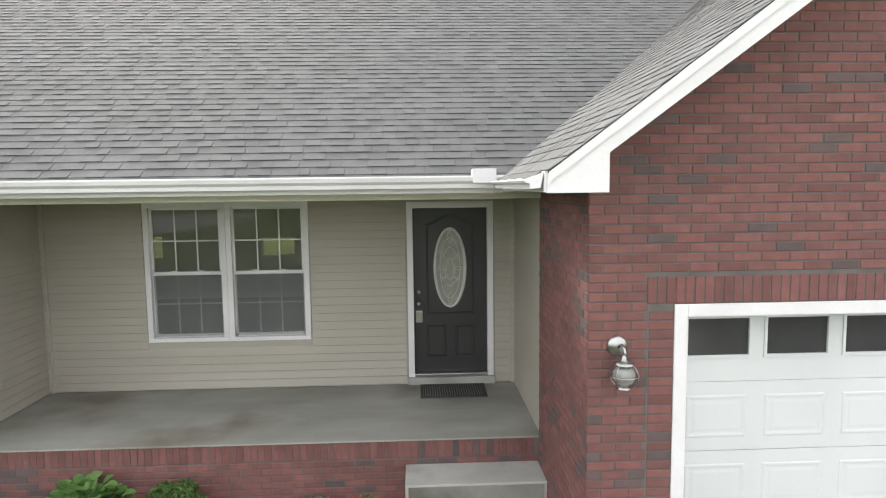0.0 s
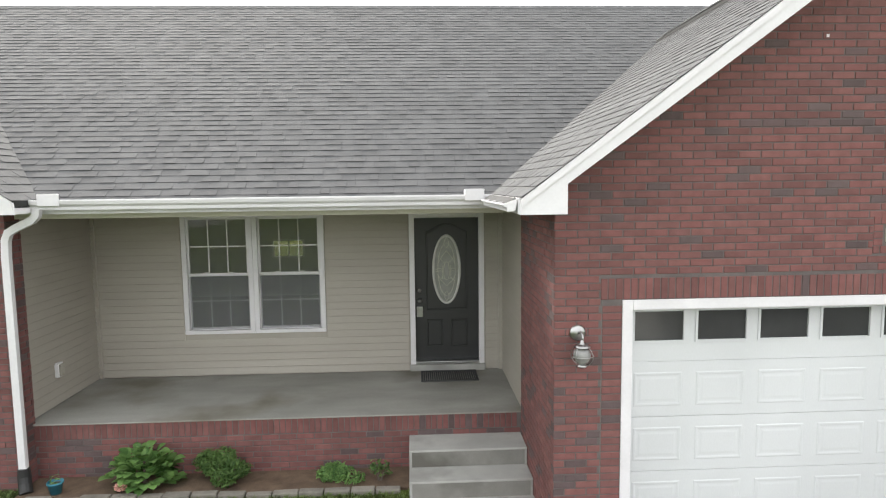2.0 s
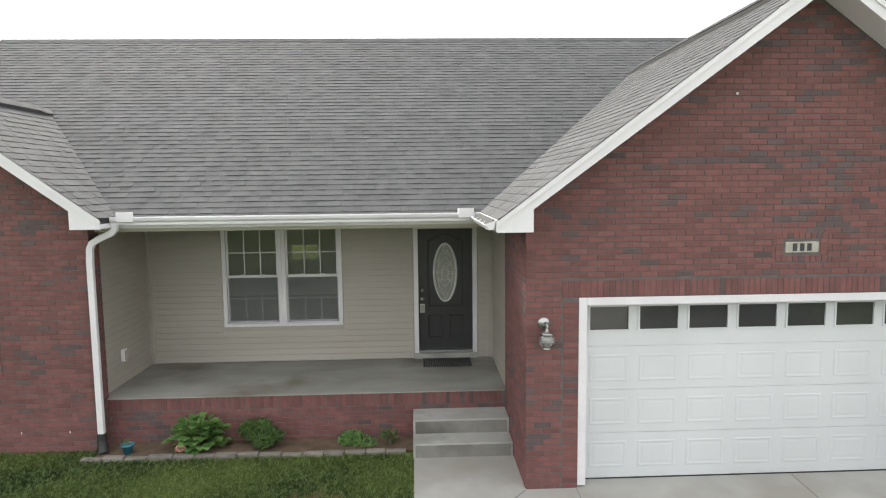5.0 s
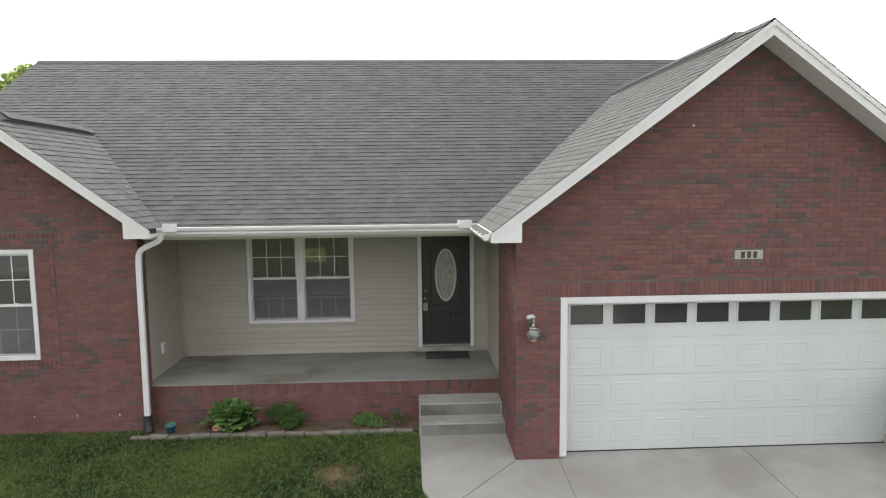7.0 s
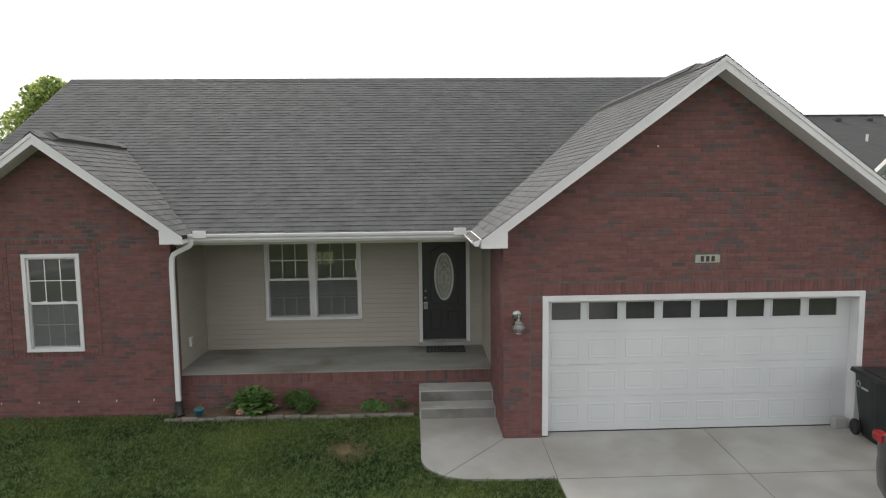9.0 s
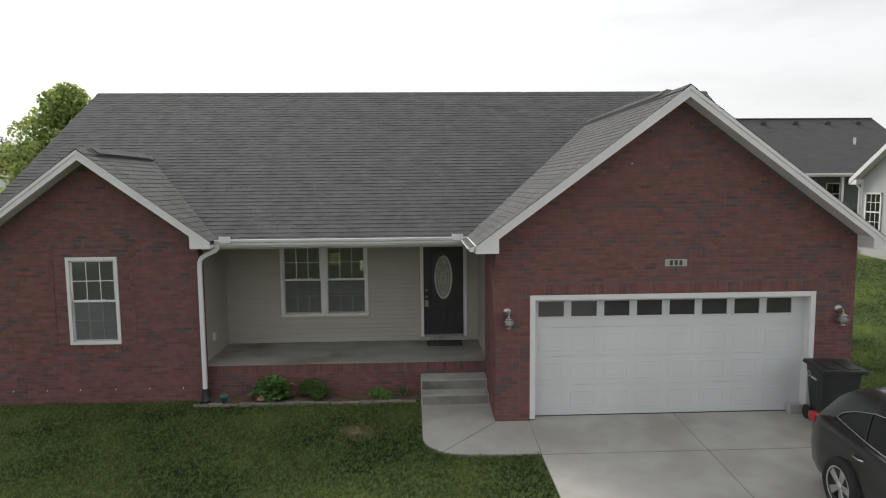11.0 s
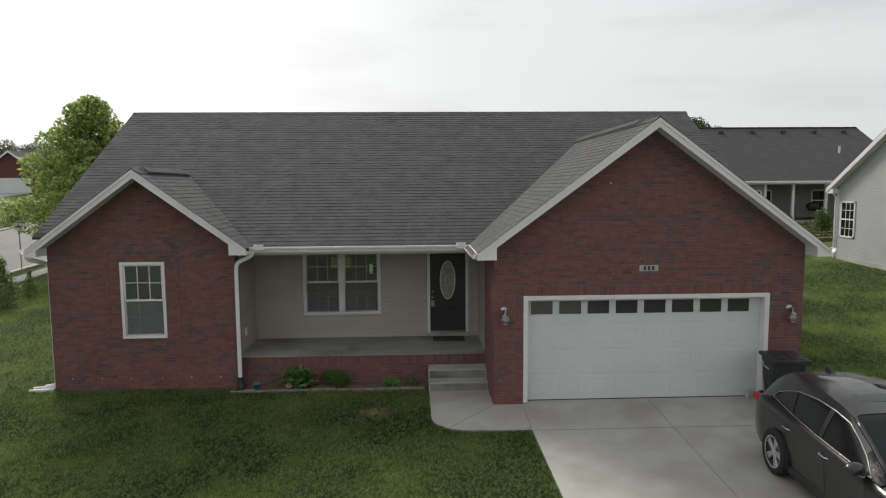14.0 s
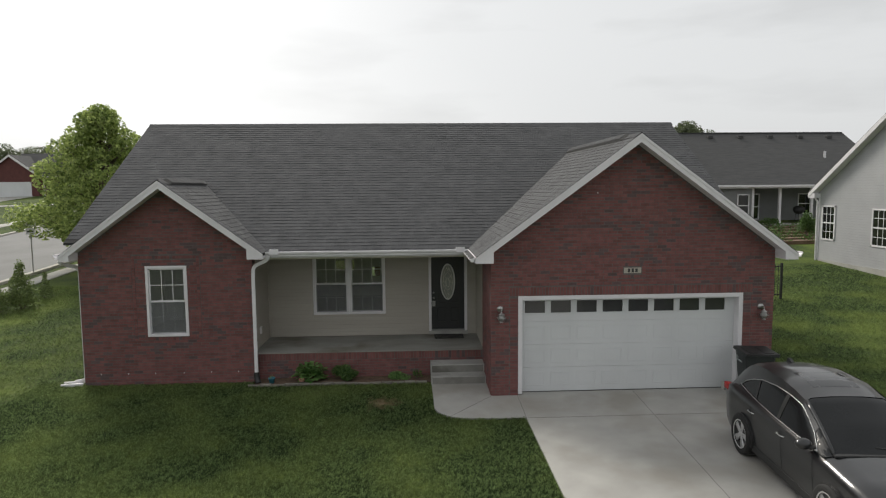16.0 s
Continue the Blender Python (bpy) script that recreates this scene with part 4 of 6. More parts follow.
def leaf_mesh(name, length, width, curl, material):
    """A pointed leaf along +y that arches over, folded along its midrib."""
    bm = bmesh.new()
    rows = []
    n = 6
    for i in range(n + 1):
        t = i / n
        half = width / 2 * math.sin(math.pi * min(1, t * 0.94 + 0.06)) ** 0.6
        y, z = length * t * (1 - 0.25 * curl * t), length * (0.35 * t - curl * t * t)
        rows.append([bm.verts.new((-half, y, z + half * 0.25)), bm.verts.new((0, y, z)), bm.verts.new((half, y, z + half * 0.25))])
    for a, b in zip(rows, rows[1:]):
        for q in range(2):
            bm.faces.new((a[q], a[q + 1], b[q + 1], b[q]))
    me = bpy.data.meshes.new(name)
    bm.to_mesh(me)
    bm.free()
    me.polygons.foreach_set("use_smooth", [True] * len(me.polygons))
    me.materials.append(material)
    return me


HOSTA = [leaf_mesh("leaf", l, w, c, HOSTALEAF) for l, w, c in ((0.13, 0.105, 0.35), (0.15, 0.12, 0.5), (0.11, 0.09, 0.3))]
rng = random.Random(7)
hosta = thing("broad_leaf_plant", "leafy bright green hydrangea plant in the bed before the porch", "plant", (-4.91, 1.47, -0.05))
part("stems", tube([(0, 0, -0.02), (0.01, 0, 0.15), (0, 0.01, 0.3)], [0.03, 0.02, 0.012], 7), BARK, hosta)
for i in range(280):
    a, u = rng.uniform(0, 2 * math.pi), rng.uniform(0, 1)
    el = math.asin(u)
    r = rng.uniform(0.4, 1.0)
    p = Vector((math.cos(a) * math.cos(el) * 0.44 * r, math.sin(a) * math.cos(el) * 0.28 * r, 0.04 + math.sin(el) * 0.47 * r))
    ob = new("leaf", rng.choice(HOSTA))
    ob.parent = hosta
    s = rng.uniform(0.75, 1.15)
    ob.matrix_basis = Matrix.Translation(p * 0.85) @ Matrix.Rotation(a - math.pi / 2 + rng.uniform(-0.5, 0.5), 4, "Z") @ Matrix.Rotation(el * 0.55 + rng.uniform(-0.35, 0.25), 4, "X") @ Matrix.Scale(s, 4)


def leaf_cloud(name, count, leaf, spots, material, parent, seed, flat_share=0.5, label="", narrow=0.28):
    """Many small leaves scattered through overlapping lobes; spots: (x, y, z, rx, ry, rz)."""
    rs = np.random.RandomState(seed)
    weights = np.array([s[3] * s[4] * s[5] for s in spots]) ** 0.67
    which = rs.choice(len(spots), count, p=weights / weights.sum())
    sp = np.array(spots)[which]
    d = rs.normal(size=(count, 3))
    d /= np.linalg.norm(d, axis=1)[:, None]
    r = rs.uniform(0.45, 1.0, (count, 1)) ** 0.5
    c = sp[:, :3] + d * r * sp[:, 3:] + rs.normal(scale=0.04, size=(count, 3)) * sp[:, 3:]
    out = d * flat_share + rs.normal(size=(count, 3)) * 0.55 + np.array([0, 0, 0.35])
    out /= np.linalg.norm(out, axis=1)[:, None]
    t = np.cross(out, rs.normal(size=(count, 3)))
    t /= np.linalg.norm(t, axis=1)[:, None]
    b = np.cross(out, t)
    size = leaf * rs.uniform(0.6, 1.25, (count, 1))
    v = np.stack([c - t * size * 0.5, c + b * size * narrow + out * size * 0.08, c + t * size * 0.5, c - b * size * narrow + out * size * 0.08], axis=1).reshape(-1, 3)
    faces = np.arange(count * 4).reshape(-1, 4)
    me = bpy.data.meshes.new(name)
    me.from_pydata(v.tolist(), [], faces.tolist())
    me.materials.append(material)
    ob = new(name, me)
    ob.parent = parent
    tagged(ob, label, kind="stuff")
    return ob


def shrub(name, label, at, size, count, leaf, seed, material=None, cone=False, narrow=0.28):
    s = thing(name, label, "shrub", at)
    rs = random.Random(seed)
    spots = [(rs.uniform(-0.5, 0.5) * size[0], rs.uniform(-0.5, 0.5) * size[1], size[2] * rs.uniform(0.3, 0.72), size[0] * rs.uniform(0.32, 0.5), size[1] * rs.uniform(0.32, 0.5), size[2] * rs.uniform(0.22, 0.36)) for _ in range(7)]
    if cone:
        spots = []
        for i in range(70):
            f = (i + rs.random()) / 70
            wide, a = size[0] * (0.12 + 0.88 * max(0.0, 1 - f / 0.78)) ** 0.75 * min(1.0, 0.72 + 2 * f), i * 2.4 + rs.uniform(-0.5, 0.5)
            r = wide * rs.uniform(0.35, 0.8)
            spots.append((math.cos(a) * r, math.sin(a) * r, size[2] * (0.1 + 0.87 * f), wide * 0.26 + 0.04, wide * 0.26 + 0.04, size[2] * rs.uniform(0.05, 0.09)))
    for q in range(5):
        p = spots[q]
        part("stem", tube([(0, 0, -0.05), (p[0] * 0.4, p[1] * 0.4, p[2] * 0.5), (p[0], p[1], p[2])], [0.018, 0.012, 0.006], 6), BARK, s)
    leaf_cloud("foliage", count, leaf, spots, material or SHRUBLEAF, s, seed, narrow=narrow)
    return s


shrub("small_shrub", "small round dark green shrub with yellowed tips before the porch", (-4.06, 1.47, -0.06), (0.38, 0.28, 0.37), 1900, 0.085, 17, narrow=0.13)
shrub("low_plant", "low green plant in bare soil beside the steps", (-2.68, 1.42, -0.06), (0.38, 0.18, 0.21), 700, 0.075, 12, HOSTALEAF, narrow=0.16)
shrub("low_plant", "sparse small plant with dry stalks beside the steps", (-2.28, 1.4, -0.06), (0.16, 0.12, 0.26), 160, 0.045, 13)
TEAL = surface("teal_plastic", (0.02, 0.14, 0.2), (0.05, 0.22, 0.29), scale=8, rough=0.5, bump=0.05)
pot = thing("plant_pot", "small teal plastic pot on the bed's soil", "pot", (-5.82, 1.35, -0.055))
part("wall", lathe([(0.0, 0.0), (0.055, 0.0), (0.075, 0.11), (0.084, 0.11), (0.084, 0.135), (0.076, 0.135), (0.07, 0.1), (0.0, 0.095)], 20), TEAL, pot, smooth=True)
part("soil", lathe([(0.0, 0.108), (0.07, 0.104), (0.07, 0.098), (0.0, 0.098)], 16), MULCH, pot)
leaf_cloud("seedling", 26, 0.05, [(0, 0, 0.16, 0.06, 0.06, 0.06)], HOSTALEAF, pot, 31, narrow=0.2)
PINK = surface("pink_bloom", (0.5, 0.22, 0.18), (0.7, 0.4, 0.33), scale=20, rough=0.8)
bloom = thing("pink_flower_head", "faded pink flower head lying low at the bed's edge", "flower", (-5.08, 1.26, 0.0))
leaf_cloud("petals", 160, 0.035, [(0, 0, 0.03, 0.07, 0.05, 0.045)], PINK, bloom, 3)
part("stem", tube([(0, 0, -0.08), (0.01, 0, 0.03)], 0.006, 6), BARK, bloom)
splash = thing("splash_block", "white splash block on the grass at the wall's corner", "splash block", (LX0 - 0.28, LY + 0.1, -0.09), turn=8)
part("trough", boxes((-0.3, 0.2, -0.12, -0.08, 0, 0.08), (-0.3, 0.2, 0.08, 0.12, 0, 0.08), (-0.3, 0.2, -0.08, 0.08, 0, 0.03), bevel=0.008), TRIM, splash)

# ---- wheeled bin ----
BINGREEN = surface("dark_green_bin_plastic", (0.012, 0.017, 0.016), (0.026, 0.032, 0.031), scale=3, fine=110, rough=0.5, bump=0.15)
bin_ = thing("wheeled_bin", "dark green wheeled rubbish bin with closed lid beside the garage door", "rubbish bin", (5.21, -0.5, -0.05), turn=-8)
bm = bmesh.new()
rings = []
for z, hx, hy, sy in ((0.0, 0.2, 0.24, 0.04), (0.06, 0.23, 0.27, 0.03), (0.5, 0.285, 0.34, 0.01), (0.95, 0.325, 0.38, 0.0), (1.0, 0.33, 0.39, 0.0), (1.03, 0.33, 0.39, 0.0)):
    ring = []
    for q in range(24):
        a = 2 * math.pi * (q + 0.5) / 24
        c, s = math.cos(a), math.sin(a)
        k = (abs(c) ** 6 + abs(s) ** 6) ** (-1 / 6)
        ring.append(bm.verts.new((hx * c * k, sy + hy * s * k, z)))
    rings.append(ring)
for r0, r1 in zip(rings, rings[1:]):
    for q in range(24):
        bm.faces.new((r0[q], r0[(q + 1) % 24], r1[(q + 1) % 24], r1[q]))
bm.faces.new(rings[0][::-1])
part("body", bm, BINGREEN, bin_, smooth=False)
part("rim", boxes((-0.345, 0.345, -0.41, 0.4, 1.0, 1.035), bevel=0.012), BINGREEN, bin_)
lid = bmesh.new()
box(lid, -0.35, 0.35, -0.43, 0.37, 1.037, 1.075, bevel=0.018)
bin_lid = part("lid", lid, BLACK, bin_, "black lid")
part("lid_rib", boxes((-0.25, -0.1, -0.35, 0.2, 1.075, 1.088), bevel=0.005), BLACK, bin_lid)
part("lid_rib", boxes((0.06, 0.25, -0.35, 0.2, 1.075, 1.088), bevel=0.005), BLACK, bin_lid)
part("handle", tube([(-0.27, 0.36, 1.0), (-0.27, 0.46, 1.03), (0.27, 0.46, 1.03), (0.27, 0.36, 1.0)], 0.016, 8), BLACK, bin_)
for s in (-1, 1):
    w = lathe([(0.0, -0.03), (0.1, -0.03), (0.125, -0.022), (0.125, 0.022), (0.1, 0.03), (0.0, 0.03)], 22)
    bmesh.ops.transform(w, matrix=Matrix.Translation((s * 0.29, 0.27, 0.125)) @ Matrix.Rotation(radians(90), 4, "Y"), verts=w.verts)
    part("wheel", w, BLACK, bin_)
LOGO = surface("pale_print", (0.4, 0.43, 0.42), (0.55, 0.58, 0.57), scale=10, rough=0.6)
mark = bmesh.new()
tube([(-0.322, 0.18 + 0.045 * math.cos(t), 0.85 + 0.05 * math.sin(t)) for t in (2 * math.pi * q / 18 for q in range(19))], 0.007, 5, mark)
part("print_mark", mark, LOGO, bin_, "pale printed mark")
part("print_bar", boxes((-0.325, -0.3, -0.08, 0.1, 0.8, 0.83)), LOGO, bin_)

block = thing("concrete_block", "small weathered grey concrete block beside the garage door", "block", (4.9, 0.09, -0.05), turn=6)
part("block_body", boxes((-0.12, 0.12, -0.06, 0.06, 0.0, 0.17), bevel=0.014), STEP, block)

# ---- parked car ----
CARPAINT = surface("dark_grey_car_paint", (0.0085, 0.009, 0.01), (0.014, 0.0145, 0.016), scale=2, fine=200, rough=0.35, bump=0.0, spec=0.4)
CARPAINT.node_tree.nodes["Principled BSDF"].inputs["Coat Weight"].default_value = 0.7
CARPAINT.node_tree.nodes["Principled BSDF"].inputs["Coat Roughness"].default_value = 0.06
CARGLASS = surface("tinted_car_glass", (0.006, 0.007, 0.008), (0.01, 0.011, 0.012), scale=2, rough=0.05, bump=0.0, spec=0.8)
CABGLASS = surface("dusty_tinted_glass", (0.008, 0.009, 0.01), (0.013, 0.014, 0.015), scale=2, rough=0.16, bump=0.0, spec=0.3)
CHROME = surface("chrome", (0.5, 0.5, 0.5), (0.6, 0.6, 0.6), scale=4, rough=0.3, bump=0.0, metal=0.75)
TYRE = surface("tyre_rubber", (0.012, 0.012, 0.012), (0.025, 0.025, 0.024), scale=10, fine=150, rough=0.85, bump=0.3)
ALLOY = surface("alloy", (0.5, 0.5, 0.5), (0.66, 0.66, 0.66), scale=6, rough=0.38, bump=0.02, metal=0.6)
REDLAMP = surface("red_lamp_plastic", (0.3, 0.01, 0.012), (0.42, 0.02, 0.02), scale=8, rough=0.2, bump=0.0)
CLEARLAMP = surface("clear_lamp_plastic", (0.35, 0.35, 0.35), (0.6, 0.6, 0.6), scale=8, rough=0.12, bump=0.0)


def grid_skin(rows):
    bm = bmesh.new()
    vs = [[bm.verts.new(p) for p in r] for r in rows]
    for a, b in zip(vs, vs[1:]):
        for q in range(len(a) - 1):
            bm.faces.new((a[q], a[q + 1], b[q + 1], b[q]))
    return bm


def lerp_table(table, x):
    for (x0, *a), (x1, *b) in zip(table, table[1:]):
        if x <= x1:
            t = max(0.0, (x - x0) / (x1 - x0))
            t = t * t * (3 - 2 * t) * 0.4 + t * 0.6
            return [p + (q - p) * t for p, q in zip(a, b)]
    return list(table[-1][1:])


CAR_SIZE = (0.93, 1.01, 0.95)


def build_car(at, turn):
    """A compact crossover: length along +y from the tail, x across, standing on its wheels."""
    car = thing("parked_car", "dark grey compact crossover car parked on the concrete driveway", "car", at, turn=turn)
    L, RW, FW = 4.64, 0.90, 3.57   # length, axles
    # station: y, half width, shoulder height, sill height
    shape = [(-0.06, 0.76, 0.86, 0.42), (0.06, 0.87, 1.03, 0.36), (0.3, 0.92, 1.11, 0.3), (0.9, 0.925, 1.09, 0.24), (2.2, 0.92, 1.02, 0.22), (3.3, 0.925, 0.97, 0.22), (3.9, 0.915, 0.9, 0.24), (4.35, 0.85, 0.8, 0.26), (4.58, 0.7, 0.68, 0.3), (4.64, 0.55, 0.58, 0.34)]
    top = [(-0.06, 0.86), (0.06, 1.06), (0.3, 1.13), (0.9, 1.12), (2.9, 1.06), (3.3, 1.04), (4.0, 0.97), (4.35, 0.87), (4.58, 0.7), (4.64, 0.58)]
    ys = sorted(set([-0.06, -0.04, 0, 0.06, 0.15, 0.22, 0.3, 4.35, 4.45, 4.52, 4.58, 4.62, 4.64] + [0.3 + 0.09 * q for q in range(46)]))
    rows = []
    for y in ys:
        hw, sh, sill = lerp_table(shape, y)
        tz = lerp_table(top, y)[0]
        side = []
        n = 9
        for i in range(n):
            f = i / (n - 1)
            z = sill + (sh - sill) * f
            bulge = hw - 0.05 * (1 - f) ** 2 - 0.03 * f ** 3 - 0.015 * math.exp(-((f - 0.62) / 0.08) ** 2)
            side.append((bulge, z))
        side += [(hw - 0.1, sh + (tz - sh) * 0.6 + 0.008), (hw * 0.6, tz + 0.012), (hw * 0.25, tz + 0.02), (0, tz + 0.02)]
        half = [(-x, y, z) for x, z in side]
        rows.append([(0, y, sill)] + half + [(x, y, z) for x, z in side[::-1][1:]] + [(0, y, sill)])
    bm = grid_skin(rows)
    body = part("body", bm, CARPAINT, car, smooth=True)
    # cabin: glass shell, then roof skin, pillars and trims over it
    cab = [(0.04, 0.68, 1.1, 0.74), (0.18, 0.62, 1.31, 0.78), (0.38, 0.6, 1.52, 0.8), (0.68, 0.6, 1.65, 0.81), (1.3, 0.64, 1.72, 0.84), (1.9, 0.65, 1.71, 0.85), (2.42, 0.65, 1.6, 0.85), (2.8, 0.66, 1.38, 0.85), (3.3, 0.72, 1.05, 0.85)]

    def flank(y, f, out=0.0):
        """A point on the cabin's side: f goes from the belt (0) to the roof's edge (1)."""
        hw_top, tz, hw_b = lerp_table(cab, y)
        zt = tz - 0.05 * min(1, (tz - 1.03) * 3)
        return (hw_b + (hw_top - hw_b) * f + 0.06 * f * (1 - f) + out, y, 1.03 + (zt - 1.03) * f)

    def cabin_row(y, off=0.0):
        hw_top, tz, hw_b = lerp_table(cab, y)
        r = [(-p[0], p[1], p[2]) for p in (flank(y, f, off) for f in (0, 0.33, 0.66, 1))]
        r += [(-hw_top + 0.1, y, tz - 0.01 + off), (-hw_top * 0.4, y, tz + 0.012 + off), (0, y, tz + 0.016 + off)]
        return r + [(-x, yy, z) for x, yy, z in r[::-1][1:]]
    cys = [0.04, 0.09, 0.14, 0.2, 0.3, 0.42, 0.57, 0.72, 0.9, 1.1, 1.3, 1.5, 1.7, 1.9, 2.1, 2.26, 2.42, 2.55, 2.68, 2.8, 2.97, 3.14, 3.3]
    part("cabin_glass", grid_skin([cabin_row(y) for y in cys]), CABGLASS, car, "dark tinted glass", smooth=True)
    roof = part("roof", grid_skin([cabin_row(y, 0.008)[3:10] for y in cys if 0.2 <= y <= 2.42]), CARPAINT, car, smooth=True)
    part("sunroof", grid_skin([[(x, y, lerp_table(cab, y)[1] + 0.0275 - 0.1 * x * x) for x in (-0.38, -0.2, 0, 0.2, 0.38)] for y in (1.55, 1.7, 1.85, 2.0, 2.15)]), CARGLASS, roof, smooth=True)
    LOW = [(0.5, 0.3), (0.8, 0.2), (1.3, 0.13), (1.9, 0.08), (2.4, 0.06), (2.8, 0.06), (3.12, 0.08)]
    TOP = [(0.5, 0.3), (0.62, 0.46), (0.85, 0.6), (1.2, 0.72), (1.7, 0.8), (2.1, 0.84), (2.42, 0.86), (2.64, 0.82), (2.86, 0.68), (3.02, 0.42), (3.12, 0.1)]
    for s in (-1, 1):
        for name_, line in (("belt_trim", LOW), ("window_trim", TOP)):
            pts = [flank(y, f, 0.012) for y, f in line]
            part(name_, tube([(s * x, y, z) for x, y, z in pts], 0.0095 if name_ == "belt_trim" else 0.007, 6), CHROME, car, "bright chrome strip", smooth=True)
        # painted skin above, behind and before the side glass
        rows2 = [[(s * p[0], p[1], p[2]) for p in (flank(y, f + (1.02 - f) * q, 0.009) for q in (0, 0.35, 0.7, 1))] for y, f in [(0.08, 0.02), (0.3, 0.06), (0.495, 0.3)] + TOP[1:-2]]
        part("side_frame", grid_skin(rows2), CARPAINT, car, smooth=True)
        # black corner panel, added to cover the sun's reflection on the glass
        rows2 = [[(s * p[0], p[1], p[2]) for p in (flank(y, f, 0.012) for f in (0.0, 0.4, 0.8, 1.03))] for y in (3.0, 3.1, 3.2, 3.3)]
        part("sail_panel", grid_skin(rows2), BLACK, car)
        part("front_pillar", tube([(s * p[0], p[1], p[2]) for p in (flank(y, 1.0, -0.015) for y in (2.42, 2.58, 2.8, 3.05, 3.27))], [0.035, 0.035, 0.034, 0.033, 0.03], 8), CARPAINT, car, smooth=True)
        for y0, tilt, wd in ((1.2, 0.1, 0.022), (1.98, -0.08, 0.045)):
            rows2 = [[(s * p[0], p[1], p[2]) for p in (flank(y0 - tilt * f - wd, f, 0.007), flank(y0 - tilt * f + wd, f, 0.007))] for f in (0.03, 0.3, 0.6, 0.86)]
            part("door_pillar", grid_skin(rows2), BLACK, car)
    for s in (-1, 1):
        part("taillight", boxes((s * 0.83 - 0.06, s * 0.83 + 0.06, 0.0, 0.2, 0.95, 1.08), bevel=0.035), REDLAMP, car, "red tail lamp")
        part("headlight", boxes((s * 0.72 - 0.12, s * 0.72 + 0.12, 4.25, 4.5, 0.7, 0.82), bevel=0.04), CLEARLAMP, car)
        mir = bmesh.new()
        bmesh.ops.create_uvsphere(mir, u_segments=16, v_segments=10, radius=1.0, matrix=Matrix.Translation((s * 0.99, 3.0, 1.1)) @ Matrix.Diagonal((0.125, 0.085, 0.085, 1)))
        mirror = part("mirror", mir, CARPAINT, car, smooth=True)
        part("mirror_stalk", boxes((s * 0.87 - 0.06, s * 0.87 + 0.06, 3.0, 3.07, 1.03, 1.08), bevel=0.012), BLACK, mirror)
        for y in (1.2, 2.2):
            part("door_handle", tube([(s * 0.905, y - 0.1, 0.9), (s * 0.945, y - 0.06, 0.905), (s * 0.945, y + 0.06, 0.905), (s * 0.905, y + 0.1, 0.9)], 0.009, 8), CHROME, car)
        for y in (1.2, 2.22, 3.1):
            part("door_gap", tube([(s * 0.908, y - 0.02, 0.98), (s * 0.917, y, 0.75), (s * 0.905, y + 0.03, 0.5), (s * 0.882, y + 0.02, 0.34)], 0.003, 5), BLACK, car)
        part("sill_cladding", boxes((s * 0.87 - 0.02, s * 0.87 + 0.03, 1.25, 3.2, 0.2, 0.33), bevel=0.015), BLACK, car)
    part("bumper", boxes((-0.74, 0.74, -0.09, 0.1, 0.36, 0.56), bevel=0.03), BLACK, car)
    fin = bmesh.new()
    prism([(0.66, 1.62), (0.9, 1.67), (0.88, 1.69), (0.74, 1.75), (0.7, 1.745)], "x", -0.025, 0.025, fin)
    part("antenna", fin, BLACK, roof, "black shark-fin aerial")
    part("cowl", boxes((-0.72, 0.72, 3.26, 3.34, 1.035, 1.07), bevel=0.01), BLACK, car)
    part("wiper", tube([(-0.5, 3.26, 1.09), (0.05, 3.2, 1.13)], 0.008, 6), BLACK, car)
    for s in (-1, 1):
        for y in (RW, FW):
            # black half disc on the closed body stands in for the shaded wheel well
            arch = bmesh.new()
            rim_pts = [(0.405 * math.cos(a), 0.405 * math.sin(a)) for a in (math.pi * (-0.06 + 1.12 * q / 24) for q in range(25))]
            prism([(y + p, 0.34 + q) for p, q in rim_pts], "x", s * 0.86, s * 0.927, arch)
            part("wheel_well_shade", arch, BLACK, car, "black disc in place of the shaded wheel well")
    # wheels: tyre, rim with five double spokes
    for s in (-1, 1):
        for y in (RW, FW):
            wheel = new("wheel")
            wheel.parent = car
            wheel.location = (s * 0.85, y, 0.35 / CAR_SIZE[2])
            wheel.scale = (1 / CAR_SIZE[0], 1, 1 / CAR_SIZE[2])
            wheel.rotation_euler = (0, 0, 0 if s > 0 else math.pi)
            b = lathe([(0.24, -0.1), (0.31, -0.115), (0.343, -0.1), (0.35, -0.06), (0.35, 0.06), (0.343, 0.1), (0.31, 0.115), (0.24, 0.1)], 44)
            bmesh.ops.rotate(b, verts=b.verts, cent=(0, 0, 0), matrix=Matrix.Rotation(radians(90), 3, "Y"))
            part("tyre", b, TYRE, wheel, smooth=True)
            b = lathe([(0.0, 0.02), (0.2, 0.0), (0.225, 0.03), (0.232, 0.095), (0.25, 0.103), (0.25, -0.09)], 44)
            bmesh.ops.rotate(b, verts=b.verts, cent=(0, 0, 0), matrix=Matrix.Rotation(radians(90), 3, "Y"))
            part("rim", b, BLACK, wheel, smooth=True)
            for q in range(5):
                for off in (-0.13, 0.13):
                    a0, a1 = 2 * math.pi * q / 5 + off * 0.5, 2 * math.pi * q / 5 + off
                    sp = grid_skin([[(0.085 - 0.02 * e, r * math.cos(a) - k * math.sin(a), r * math.sin(a) + k * math.cos(a)) for k, e in ((-0.03, 1), (-0.023, 0), (0.023, 0), (0.03, 1))] for r, a in ((0.03, a0), (0.12, (a0 + a1) / 2), (0.242, a1))])
                    part("spoke", sp, ALLOY, wheel)
